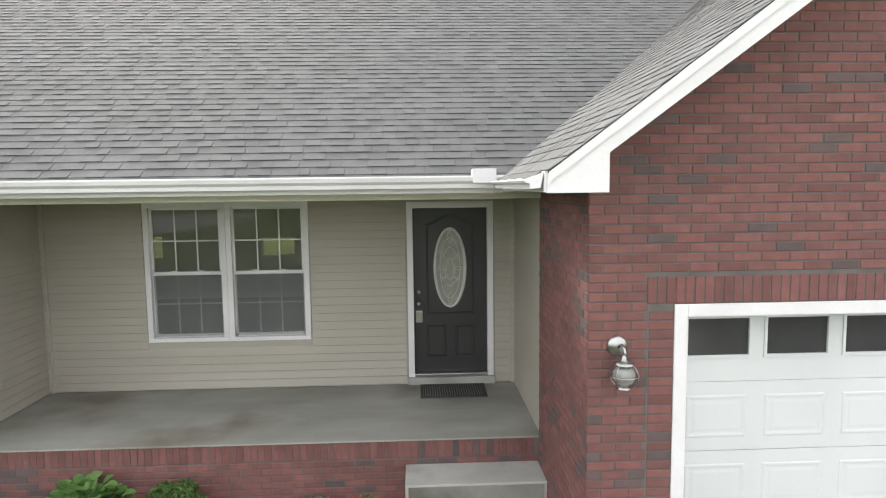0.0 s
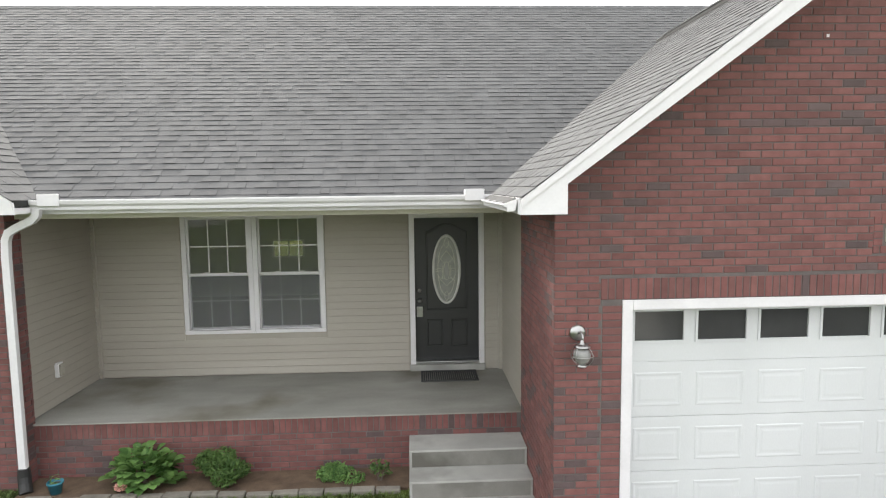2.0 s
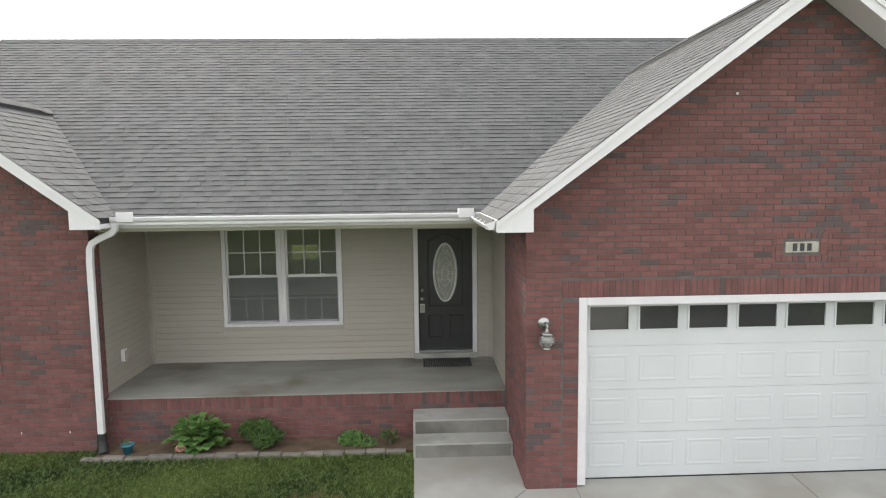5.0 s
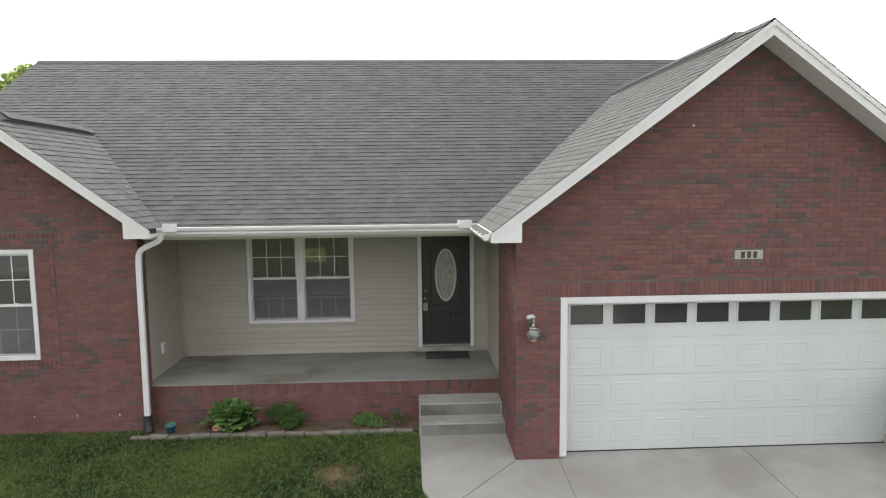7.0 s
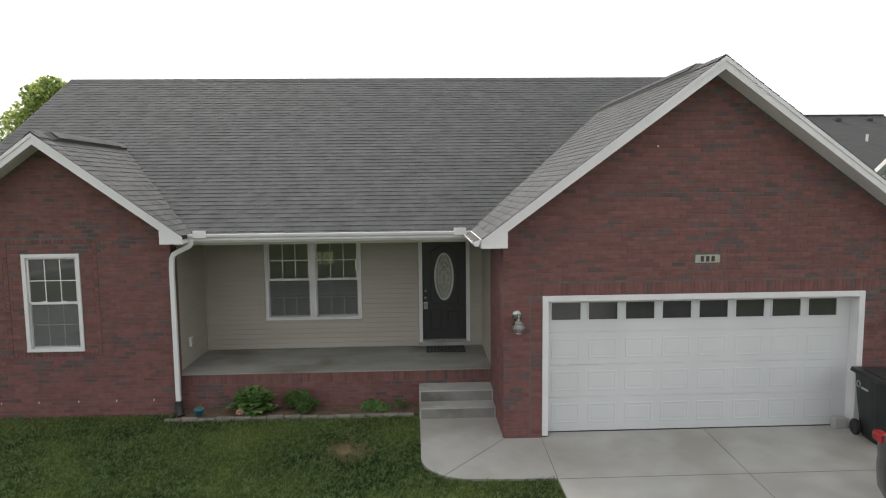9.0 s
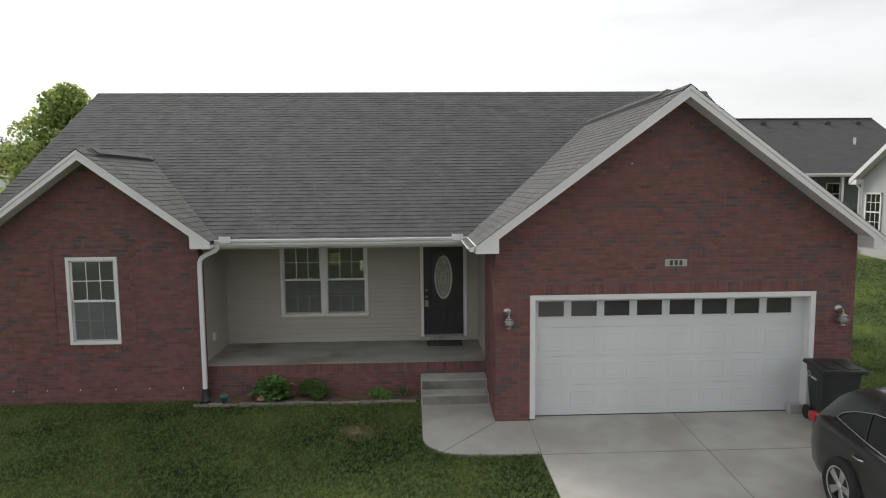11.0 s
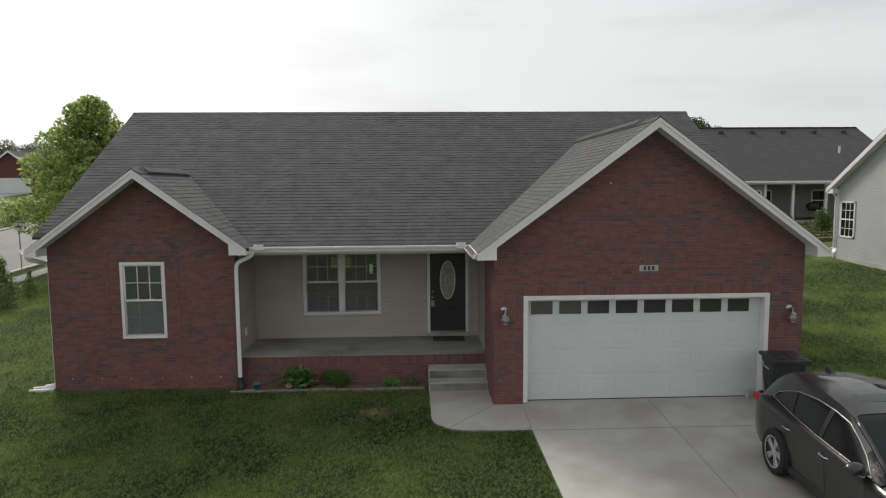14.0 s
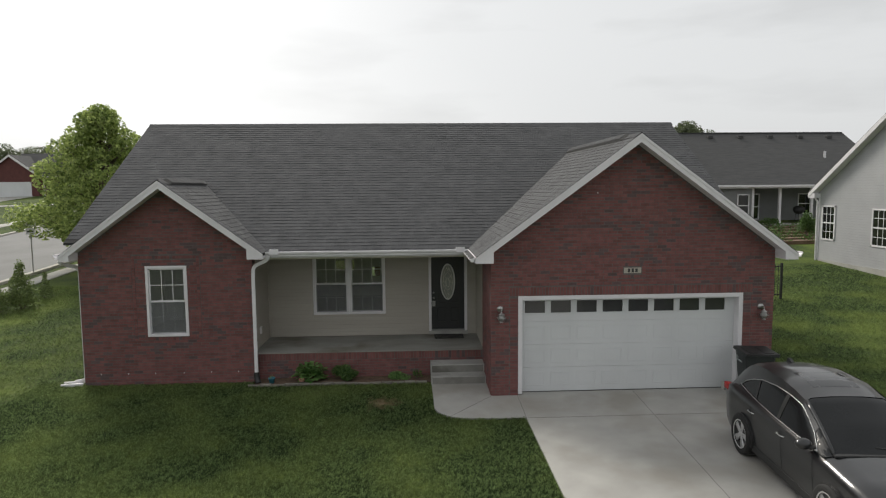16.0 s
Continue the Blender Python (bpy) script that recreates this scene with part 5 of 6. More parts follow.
            b = lathe([(0.25, 0.104), (0.242, 0.108), (0.228, 0.1)], 44)
            bmesh.ops.rotate(b, verts=b.verts, cent=(0, 0, 0), matrix=Matrix.Rotation(radians(90), 3, "Y"))
            part("rim_lip", b, ALLOY, wheel, smooth=True)
            b = lathe([(0.0, 0.1), (0.045, 0.095), (0.06, 0.08)], 20)
            bmesh.ops.rotate(b, verts=b.verts, cent=(0, 0, 0), matrix=Matrix.Rotation(radians(90), 3, "Y"))
            part("hub_cap", b, ALLOY, wheel, smooth=True)
    car.scale = CAR_SIZE
    return car


# tail towards the garage, nose to the street
build_car((4.32, -2.56, -0.05), 175.1)

# ---- street, pavement, neighbours ----
def ribbon(name, centre, width, lift, material, label, category, depth=0.06):
    """A strip that follows the land along a line of (x, y)."""
    pts = [Vector(p) for p in centre]
    rows = []
    for i, p in enumerate(pts):
        d = (pts[min(i + 1, len(pts) - 1)] - pts[max(i - 1, 0)]).normalized()
        nrm = Vector((-d.y, d.x))
        a, b = p + nrm * width / 2, p - nrm * width / 2
        za, zb = ground_z(a.x, a.y) + lift, ground_z(b.x, b.y) + lift
        z = (za + zb) / 2
        rows.append([(a.x, a.y, za - depth), (a.x, a.y, za), (p.x, p.y, max(z, ground_z(p.x, p.y) + lift)), (b.x, b.y, zb), (b.x, b.y, zb - depth)])
    ob = part(name, grid_skin(rows), material)
    return tagged(ob, label, category, kind="structure")


def along(a, b, n=24):
    return [(a[0] + (b[0] - a[0]) * i / n, a[1] + (b[1] - a[1]) * i / n) for i in range(n + 1)]


road = ribbon("road", along((-28.0, -70), (-28.0, 130), 70), 11.5, 0.02, ASPHALT, "grey asphalt street rising behind the houses", "road")
KERB = surface("kerb_concrete", (0.38, 0.36, 0.32), (0.5, 0.48, 0.43), scale=2, fine=60, rough=0.9, bump=0.2)
for x in (-22.2, -33.85):
    ribbon("kerb", along((x, -70), (x, 130), 70), 0.3, 0.13, KERB, "pale concrete kerb beside the street", "kerb", 0.2)
ribbon("pavement", along((-20.85, -70), (-20.85, 130), 70), 1.0, 0.04, CONCRETE, "pale concrete pavement between two strips of grass", "pavement")
ribbon("pavement", along((-38.1, -70), (-38.1, 130), 70), 1.4, 0.04, CONCRETE, "pale concrete pavement across the street", "pavement")
ribbon("pavement", along((-38, 62.9), (-62, 62.9), 10), 1.4, 0.04, CONCRETE, "pale concrete path before the far brick house", "pavement")
ribbon("driveway", along((-58.2, 77.7), (-58.2, 64), 8), 6.0, 0.03, CONCRETE, "pale concrete drive of the far brick house", "driveway")

# street sign
signpost = thing("street_sign", "two small white signs on a thin grey post beside the street", "sign", (-22.2, 19.9, ground_z(-22.2, 19.9)))
part("post", tube([(0, 0, -0.1), (0, 0, 2.75)], 0.03, 8), STEEL, signpost)
part("sign_plate", boxes((-0.3, 0.3, -0.035, -0.03, 2.5, 2.78)), TRIM, signpost)
part("sign_plate", boxes((-0.22, 0.22, -0.035, -0.03, 2.08, 2.42)), TRIM, signpost)
for z in (2.64, 2.25):
    part("sign_bar", boxes((-0.16, 0.16, -0.04, -0.036, z - 0.05, z + 0.03)), INK, signpost)

GREYSIDING = surface("grey_vinyl", (0.31, 0.313, 0.322), (0.39, 0.394, 0.404), scale=1.0, fine=20, rough=0.55, bump=0.04)
DARKSIDING = surface("slate_siding", (0.145, 0.15, 0.15), (0.205, 0.21, 0.21), scale=1.0, fine=20, rough=0.6, bump=0.04)
FARROOF = surface("far_shingle", (0.045, 0.045, 0.046), (0.082, 0.082, 0.082), scale=3.5, fine=50, rough=0.95, bump=0.4, stretch=(0.4, 1, 4))
TIMBER = surface("weathered_timber", (0.1, 0.065, 0.04), (0.2, 0.13, 0.085), scale=5, fine=60, rough=0.9, bump=0.3, stretch=(0.3, 1, 3))


def lap_rows(u0, u1, z0, z1, pitch, place, name, material, parent, limit=None):
    """Lapped boards joined into one mesh; limit(z) may shorten the row."""
    verts, faces = [], []
    z = z0
    while z < z1 - 0.02:
        a, b = (u0, u1) if limit is None else limit(z)
        if b - a > 0.05:
            i = len(verts)
            for u in (a, b):
                verts += [place(u, 0.014, z), place(u, 0.016, z + 0.004), place(u, 0.002, z + pitch)]
            faces += [(i, i + 3, i + 4, i + 1), (i + 1, i + 4, i + 5, i + 2)]
        z += pitch
    ob = mesh_object(name, verts, faces, material, parent)
    return tagged(ob, kind="stuff")


def small_window(parent, place, u0, u1, z0, z1, cols=2):
    """A far sash window on a wall; place(u, out, z)."""
    w = new("window")
    w.parent = parent
    def slab(spans, name, mat_):
        bm = bmesh.new()
        for a, b, o0, o1, c, d in spans:
            v = [bm.verts.new(place(u, o, z)) for u in (a, b) for o in (o0, o1) for z in (c, d)]
            for f in ((0, 1, 3, 2), (4, 6, 7, 5), (0, 4, 5, 1), (2, 3, 7, 6), (0, 2, 6, 4), (1, 5, 7, 3)):
                bm.faces.new([v[i] for i in f])
        return part(name, bm, mat_, w)
    f = 0.07
    zm = (z0 + z1) / 2
    slab(((u0, u1, 0.0, 0.05, z1 - f, z1), (u0, u1, 0.0, 0.05, z0, z0 + f), (u0, u0 + f, 0.0, 0.05, z0, z1), (u1 - f, u1, 0.0, 0.05, z0, z1), (u0 + f, u1 - f, 0.0, 0.045, zm - 0.03, zm + 0.03)), "window_frame", TRIM)
    slab(((u0 + f, u1 - f, 0.018, 0.022, z0 + f, z1 - f),), "pane", CARGLASS)
    if cols < 2:
        return
    bars = [(u0 + f + (u1 - u0 - 2 * f) * q / cols - 0.012, u0 + f + (u1 - u0 - 2 * f) * q / cols + 0.012, 0.023, 0.03, z0 + f, z1 - f) for q in range(1, cols)]
    bars += [(u0 + f, u1 - f, 0.023, 0.031, z - 0.012, z + 0.012) for z in ((z0 + zm) / 2, (z1 + zm) / 2)]
    slab(bars, "muntin", TRIM)


# the grey neighbour: its gable wall faces -x
NX, NY0, NY1, NB, NE = 17.53, 3.3, 16.23, 0.3, 4.45
neighbour = thing("neighbour_house", "pale grey vinyl-sided house with white trim and gabled roof", "house", (0, 0, 0))
ny_mid = (NY0 + NY1) / 2
N_RISE = 0.656
napex = NE + N_RISE * (NY1 - ny_mid)
part("wall", prism([(NY0, NB), (NY1, NB), (NY1, NE), (ny_mid, napex), (NY0, NE)], "x", NX, NX + 11), GREYSIDING, neighbour)
part("foundation", boxes((NX - 0.03, NX + 0.1, NY0, NY1 + 0.02, 0.0, 1.04)), CONCRETE, neighbour, "pale block foundation")
n_place = lambda u, o, z: (NX - o, u, z)
lap_rows(NY0, NY1, 1.04, napex, 0.115, n_place, "siding", GREYSIDING, neighbour, lambda z: (NY0, NY1) if z < NE else (NY0 + (z - NE) / N_RISE, NY1 - (z - NE) / N_RISE))
part("roof", prism([(NY0 - 0.4, NE - 0.2), (ny_mid, napex + 0.12), (NY1 + 0.4, NE - 0.2), (NY1 + 0.4, NE - 0.1), (ny_mid, napex + 0.24), (NY0 - 0.4, NE - 0.1)], "x", NX - 0.3, NX + 11.3), FARROOF, neighbour)
for s in (-1, 1):
    e = NY1 + 0.42 if s > 0 else NY0 - 0.42
    part("rake_board", prism([(e, NE - 0.19), (ny_mid, napex + 0.22), (ny_mid, napex + 0.0), (e, NE - 0.41)], "x", NX - 0.33, NX - 0.3), TRIM, neighbour)
    part("rake_soffit", prism([(e, NE - 0.40), (ny_mid, napex + 0.01), (ny_mid, napex + 0.03), (e, NE - 0.38)], "x", NX - 0.3, NX), TRIM, neighbour)
part("eave_return", boxes((NX - 0.31, NX, NY1 - 0.05, NY1 + 0.43, NE - 0.42, NE - 0.2)), TRIM, neighbour)
part("corner_board", boxes((NX - 0.03, NX + 0.1, NY1 - 0.08, NY1 + 0.02, 1.0, NE - 0.2)), TRIM, neighbour)
part("downspout", tube([(NX - 0.1, NY1 + 0.35, NE - 0.3), (NX - 0.06, NY1 + 0.06, NE - 0.6), (NX - 0.06, NY1 + 0.04, 0.9)], 0.045, 8), TRIM, neighbour)
small_window(neighbour, n_place, 14.97, 15.95, 2.02, 3.68, 3)
small_window(neighbour, n_place, 11.54, 12.57, 1.98, 3.62, 3)

# the house behind: dark roof, deep porch, timber bed before it
BYF, BZ = 29.26, 2.42
behind = thing("back_house", "dark-roofed house with a deep covered back porch beyond the lawn", "house", (0, 0, -0.42))
part("wall", boxes((8.0, 33.5, BYF + 2.2, BYF + 10, 0.8, 5.0)), DARKSIDING, behind)
part("wall", boxes((8.0, 21.25, BYF, BYF + 2.2, 0.8, 5.0)), DARKSIDING, behind)
b_place = lambda u, o, z: (u, BYF - o, z)
lap_rows(8.0, 21.25, 2.2, 5.0, 0.12, b_place, "siding", DARKSIDING, behind)
small_window(behind, b_place, 20.2, 21.05, 2.9, 4.5, 1)
small_window(behind, lambda u, o, z: (u, BYF + 2.2 - o, z), 25.9, 26.9, 3.0, 4.5, 1)
small_window(behind, lambda u, o, z: (u, BYF + 2.2 - o, z), 22.2, 23.0, 2.6, 4.5, 1)
part("porch_floor", boxes((21.25, 33.5, BYF - 0.3, BYF + 2.2, 2.1, BZ)), CONCRETE, behind)
part("porch_ceiling", boxes((21.25, 33.5, BYF, BYF + 2.2, 4.95, 5.0)), TRIM, behind)
for x in (21.35, 23.3, 25.6, 27.9, 30.2):
    part("porch_post", boxes((x - 0.08, x + 0.08, BYF + 0.02, BYF + 0.18, BZ, 4.95), (x - 0.11, x + 0.11, BYF - 0.01, BYF + 0.21, BZ, BZ + 0.15)), TRIM, behind, "white porch post")
part("gutter", boxes((7.6, 34.0, BYF - 0.5, BYF - 0.36, 4.98, 5.12), bevel=0.02), TRIM, behind)
part("frieze", boxes((7.8, 33.8, BYF - 0.36, BYF - 0.02, 4.9, 5.0)), TRIM, behind)
part("roof", prism([(BYF - 0.45, 5.08), (35.66, 9.25), (42.8, 5.08), (42.8, 5.0), (35.66, 9.15), (BYF - 0.45, 5.0)], "x", 7.5, 31.9), FARROOF, behind, "dark shingle roof")
part("ridge_vent", boxes((8, 31.8, 35.5, 35.82, 9.2, 9.28)), FARROOF, behind)
for x in (14, 17, 20.8, 23.2, 25.6, 28.0, 30.3):
    part("roof_vent", boxes((x - 0.2, x + 0.2, 34.75, 35.2, 8.72, 8.98), bevel=0.05), FARROOF, behind, "low dark roof vent")
part("vent_pipe", tube([(28.28, 32.2, 6.9), (28.28, 32.2, 7.6)], 0.08, 10), TRIM, behind, "white vent pipe")
bed2 = thing("timber_garden_bed", "sloping garden bed stepped with weathered timbers before the back porch", "garden bed")
for i in range(6):
    y = 21.3 + 1.143 * i
    za, zb = ground_z(17.0, y), ground_z(27.0, y)
    bm = grid_skin([[(17.0, y, za - 0.3), (27.0, y, zb - 0.3)], [(17.0, y, za + 0.2), (27.0, y, zb + 0.2)], [(17.0, y + 0.14, za + 0.2), (27.0, y + 0.14, zb + 0.2)], [(17.0, y + 1.12, za + 0.17), (27.0, y + 1.12, zb + 0.17)]])
    part("timber_tier", bm, TIMBER, bed2)
shrub("garden_shrub", "upright dark green shrub in the stepped garden bed", (21.6, 23.5, ground_z(21.6, 23.5) + 0.15), (0.7, 0.6, 1.6), 1500, 0.13, 31)
shrub("garden_plants", "low mixed garden plants in the stepped bed", (22.0, 28.1, 1.9), (0.9, 0.3, 0.6), 600, 0.12, 32)
grill = thing("kettle_grill", "black kettle grill on three legs on the back porch", "grill", (25.2, BYF + 0.9, BZ - 0.42))
part("bowl", lathe([(0.0, 0.6), (0.25, 0.66), (0.36, 0.85), (0.38, 0.92), (0.35, 1.08), (0.2, 1.2), (0.0, 1.23)], 20), BLACK, grill, smooth=True)
for q in range(3):
    a = 2 * math.pi * q / 3
    part("leg", tube([(0.18 * math.cos(a), 0.18 * math.sin(a), 0.65), (0.3 * math.cos(a), 0.3 * math.sin(a), 0.0)], 0.015, 6), BLACK, grill)

# far brick house over the street: gable front with a garage door
FARBRICK = surface("far_red_brick", (0.085, 0.032, 0.03), (0.135, 0.05, 0.045), scale=2, fine=12, rough=0.9, bump=0.1)
far = thing("far_brick_house", "distant red brick house with white garage door and grey roof", "house", (-57.9, 77.7, 3.95))
part("wall", prism([(-4, -1.2), (3.2, -1.2), (3.2, 3.1), (-0.4, 5.7), (-4, 3.1)], "y", 0, 8), FARBRICK, far)
part("roof", prism([(-4.4, 2.8), (-0.4, 5.75), (3.6, 2.8), (3.6, 2.95), (-0.4, 5.95), (-4.4, 2.95)], "y", -0.3, 9), FARROOF, far)
part("wall", boxes((3.2, 14, 1.0, 9, -1.2, 3.0)), FARBRICK, far)
part("roof", prism([(0.5, 2.9), (5.5, 6.4), (10.5, 2.9)], "x", -2, 14.5), FARROOF, far)
part("gutter", boxes((3.2, 14.5, 0.3, 0.5, 2.8, 2.98)), TRIM, far)
for s in (-1, 1):
    part("rake_board", prism([(-0.4 + s * 4.1, 2.95), (-0.4, 5.95), (-0.4, 5.65), (-0.4 + s * 4.1, 2.65)], "y", -0.36, -0.3), TRIM, far)
part("garage_door", boxes((-3.3, 2.25, -0.06, 0.0, 0.0, 2.15)), GARAGE, far, "white double garage door")
part("downspout", boxes((3.4, 3.55, 0.8, 0.95, -0.2, 2.8)), TRIM, far)

# black metal fence at the side of the house
IRON = surface("black_iron", (0.01, 0.01, 0.01), (0.022, 0.022, 0.022), scale=8, rough=0.5, bump=0.05)
fence = thing("metal_fence", "short black metal fence beside the lawn at the house", "fence", (11.25, 8.7, ground_z(11.25, 8.7)))
for x in (0.0, -1.6, -3.2):
    part("fence_post", boxes((x - 0.035, x + 0.035, -0.035, 0.035, -0.5, 1.35)), IRON, fence)
for z in (0.15, 1.2):
    part("rail", boxes((-3.2, 0.0, -0.015, 0.015, z, z + 0.04)), IRON, fence)
for q in range(1, 26):
    part("picket", boxes((-3.2 + 3.2 * q / 26 - 0.008, -3.2 + 3.2 * q / 26 + 0.008, -0.008, 0.008, 0.1, 1.3)), IRON, fence)

# ---- trees ----
TREELEAF = leaf_material("tree_leaf", (0.13, 0.19, 0.055), (0.48, 0.56, 0.19), 0.6)
CONIFERLEAF = leaf_material("conifer_spray", (0.09, 0.13, 0.045), (0.24, 0.31, 0.11), 0.45)
WOODLEAF = leaf_material("wood_leaf", (0.08, 0.1, 0.055), (0.18, 0.21, 0.115), 0.5)


def tree(name, label, at, height, spread, lobes, leaves, leaf, seed, low=0.2, material=None):
    t = thing(name, label, "tree", at)
    rs = random.Random(seed)
    trunk = [(0, 0, -0.2), (0.03, 0, height * 0.25), (-0.04, 0.05, height * 0.5), (0.05, 0, height * 0.78)]
    part("trunk", tube(trunk, [height * 0.022, height * 0.017, height * 0.012, height * 0.005], 10), BARK, t, smooth=True)
    spots = []
    for i in range(lobes):
        f = low + (0.97 - low) * (i + rs.random()) / lobes
        a = i * 2.4 + rs.uniform(-0.4, 0.4)
        up = (f - low) / (1 - low)
        wide = spread * (1.0 - up) ** 0.75 * min(1.0, 0.72 + 1.6 * up)
        r = wide * rs.uniform(0.4, 1.0)
        p = (math.cos(a) * r, math.sin(a) * r, height * f)
        s = spread * rs.uniform(0.15, 0.25) * (1.15 - 0.55 * up)
        spots.append((*p, s, s, s * rs.uniform(0.6, 0.85)))
        z0 = max(height * 0.1, p[2] - r * 0.9)
        part("limb", tube([(0, 0, z0), (p[0] * 0.5, p[1] * 0.5, (z0 + p[2]) / 2 + 0.1), (p[0] * 0.95, p[1] * 0.95, p[2])], [height * 0.007, height * 0.005, height * 0.002], 6), BARK, t)
    leaf_cloud("crown", leaves, leaf, spots, material or TREELEAF, t, seed, 0.4)
    return t


tree("sycamore_tree", "leafy green young tree standing behind the house by the street", (-18.9, 21.1, ground_z(-18.9, 21.1)), 8.75, 4.5, 105, 26000, 0.22, 21, low=0.2)
shrub("conifer_shrub", "dense dark green young conifer on the side lawn", (-17.7, 11.35, ground_z(-17.7, 11.35)), (0.82, 0.82, 1.9), 3600, 0.085, 41, CONIFERLEAF, cone=True)
shrub("conifer_shrub", "small green upright shrub on the side lawn", (-17.9, 13.35, ground_z(-17.9, 13.35)), (0.36, 0.36, 1.15), 800, 0.085, 42, CONIFERLEAF, cone=True)
shrub("conifer_shrub", "dense dark green young conifer on the side lawn", (-18.15, 10.5, ground_z(-18.15, 10.5)), (0.7, 0.7, 1.5), 2600, 0.085, 43, CONIFERLEAF, cone=True)

# far woods all round, too many to count
rs = np.random.RandomState(5)
spots = []
for i in range(420):
    a = 2 * math.pi * i / 420 + rs.uniform(-0.01, 0.01)
    r = rs.uniform(135, 175)
    x, y = r * math.sin(a), r * math.cos(a)
    h = rs.uniform(4, 7)
    g = ground_z(x, y)
    for q in range(3):
        spots.append((x + rs.uniform(-3, 3), y + rs.uniform(-3, 3), g + h * (0.25 + 0.25 * q), 3.8 - 0.6 * q, 3.8 - 0.6 * q, h * 0.27))
woods = thing("far_woods", "distant line of dark green trees on the skyline", "woods", kind="stuff")
leaf_cloud("foliage", 110000, 1.0, spots, WOODLEAF, woods, 6)
for x, y, h, sp, seed in ((39.6, 82.3, 7.9, 7.0, 51),):
    tree("distant_tree", "dark green broad tree behind the neighbouring roof", (x, y, ground_z(x, y)), h, sp, 70, 16000, 0.32, seed, low=0.3, material=WOODLEAF)
near_spots = []
for i in range(150):
    x = -132 + 62 * i / 150 + rs.uniform(-0.5, 0.5)
    y = 140 + rs.uniform(-2, 6)
    top_z = 14.3 + 0.7 * math.sin(i * 0.9) + 0.5 * math.sin(i * 2.3) + rs.uniform(-0.6, 0.6)
    for q in range(4):
        near_spots.append((x + rs.uniform(-1, 1), y, top_z - 0.9 - 2.0 * q, 1.5 + 0.4 * q, 1.5, 1.3))
copse = thing("far_woods", "distant row of dark trees behind the far brick house", "woods", kind="stuff")
leaf_cloud("foliage", 90000, 0.5, near_spots, WOODLEAF, copse, 61, 0.8)
bed_spots = [(17.3 + 0.16 * i + rs.uniform(-0.3, 0.3), 21.4 + 1.09 * (i % 6), ground_z(17.3 + 0.16 * i, 21.4 + 1.09 * (i % 6)) + 0.3, 0.4, 0.3, 0.22) for i in range(60)]
bed_plants = thing("bed_plants", "mixed low green plants in the stepped garden bed", "plants", kind="stuff")
leaf_cloud("foliage", 4200, 0.13, bed_spots, SHRUBLEAF, bed_plants, 33)


# ---- pieces: bricks, shingles, siding, grass ----
BL, BH, JOINT, PROUD = 0.2032, 0.0677, 0.0108, 0.006


def brick_solid(w, h, chamfer=0.004, proud=PROUD):
    """Verts and faces of one brick face: its front stands proud of the mortar, edges eased. Corner at the origin, out is -y."""
    v = [(0, 0.004, 0), (w, 0.004, 0), (w, 0.004, h), (0, 0.004, h), (0, -proud + chamfer * 0.7, 0), (w, -proud + chamfer * 0.7, 0), (w, -proud + chamfer * 0.7, h), (0, -proud + chamfer * 0.7, h),
         (chamfer, -proud, chamfer), (w - chamfer, -proud, chamfer), (w - chamfer, -proud, h - chamfer), (chamfer, -proud, h - chamfer)]
    f = [(8, 9, 10, 11)] + [(a + 4, (a + 1) % 4 + 4, (a + 1) % 4 + 8, a + 8) for a in range(4)] + [(a, (a + 1) % 4, (a + 1) % 4 + 4, a + 4) for a in range(4)]
    return v, f


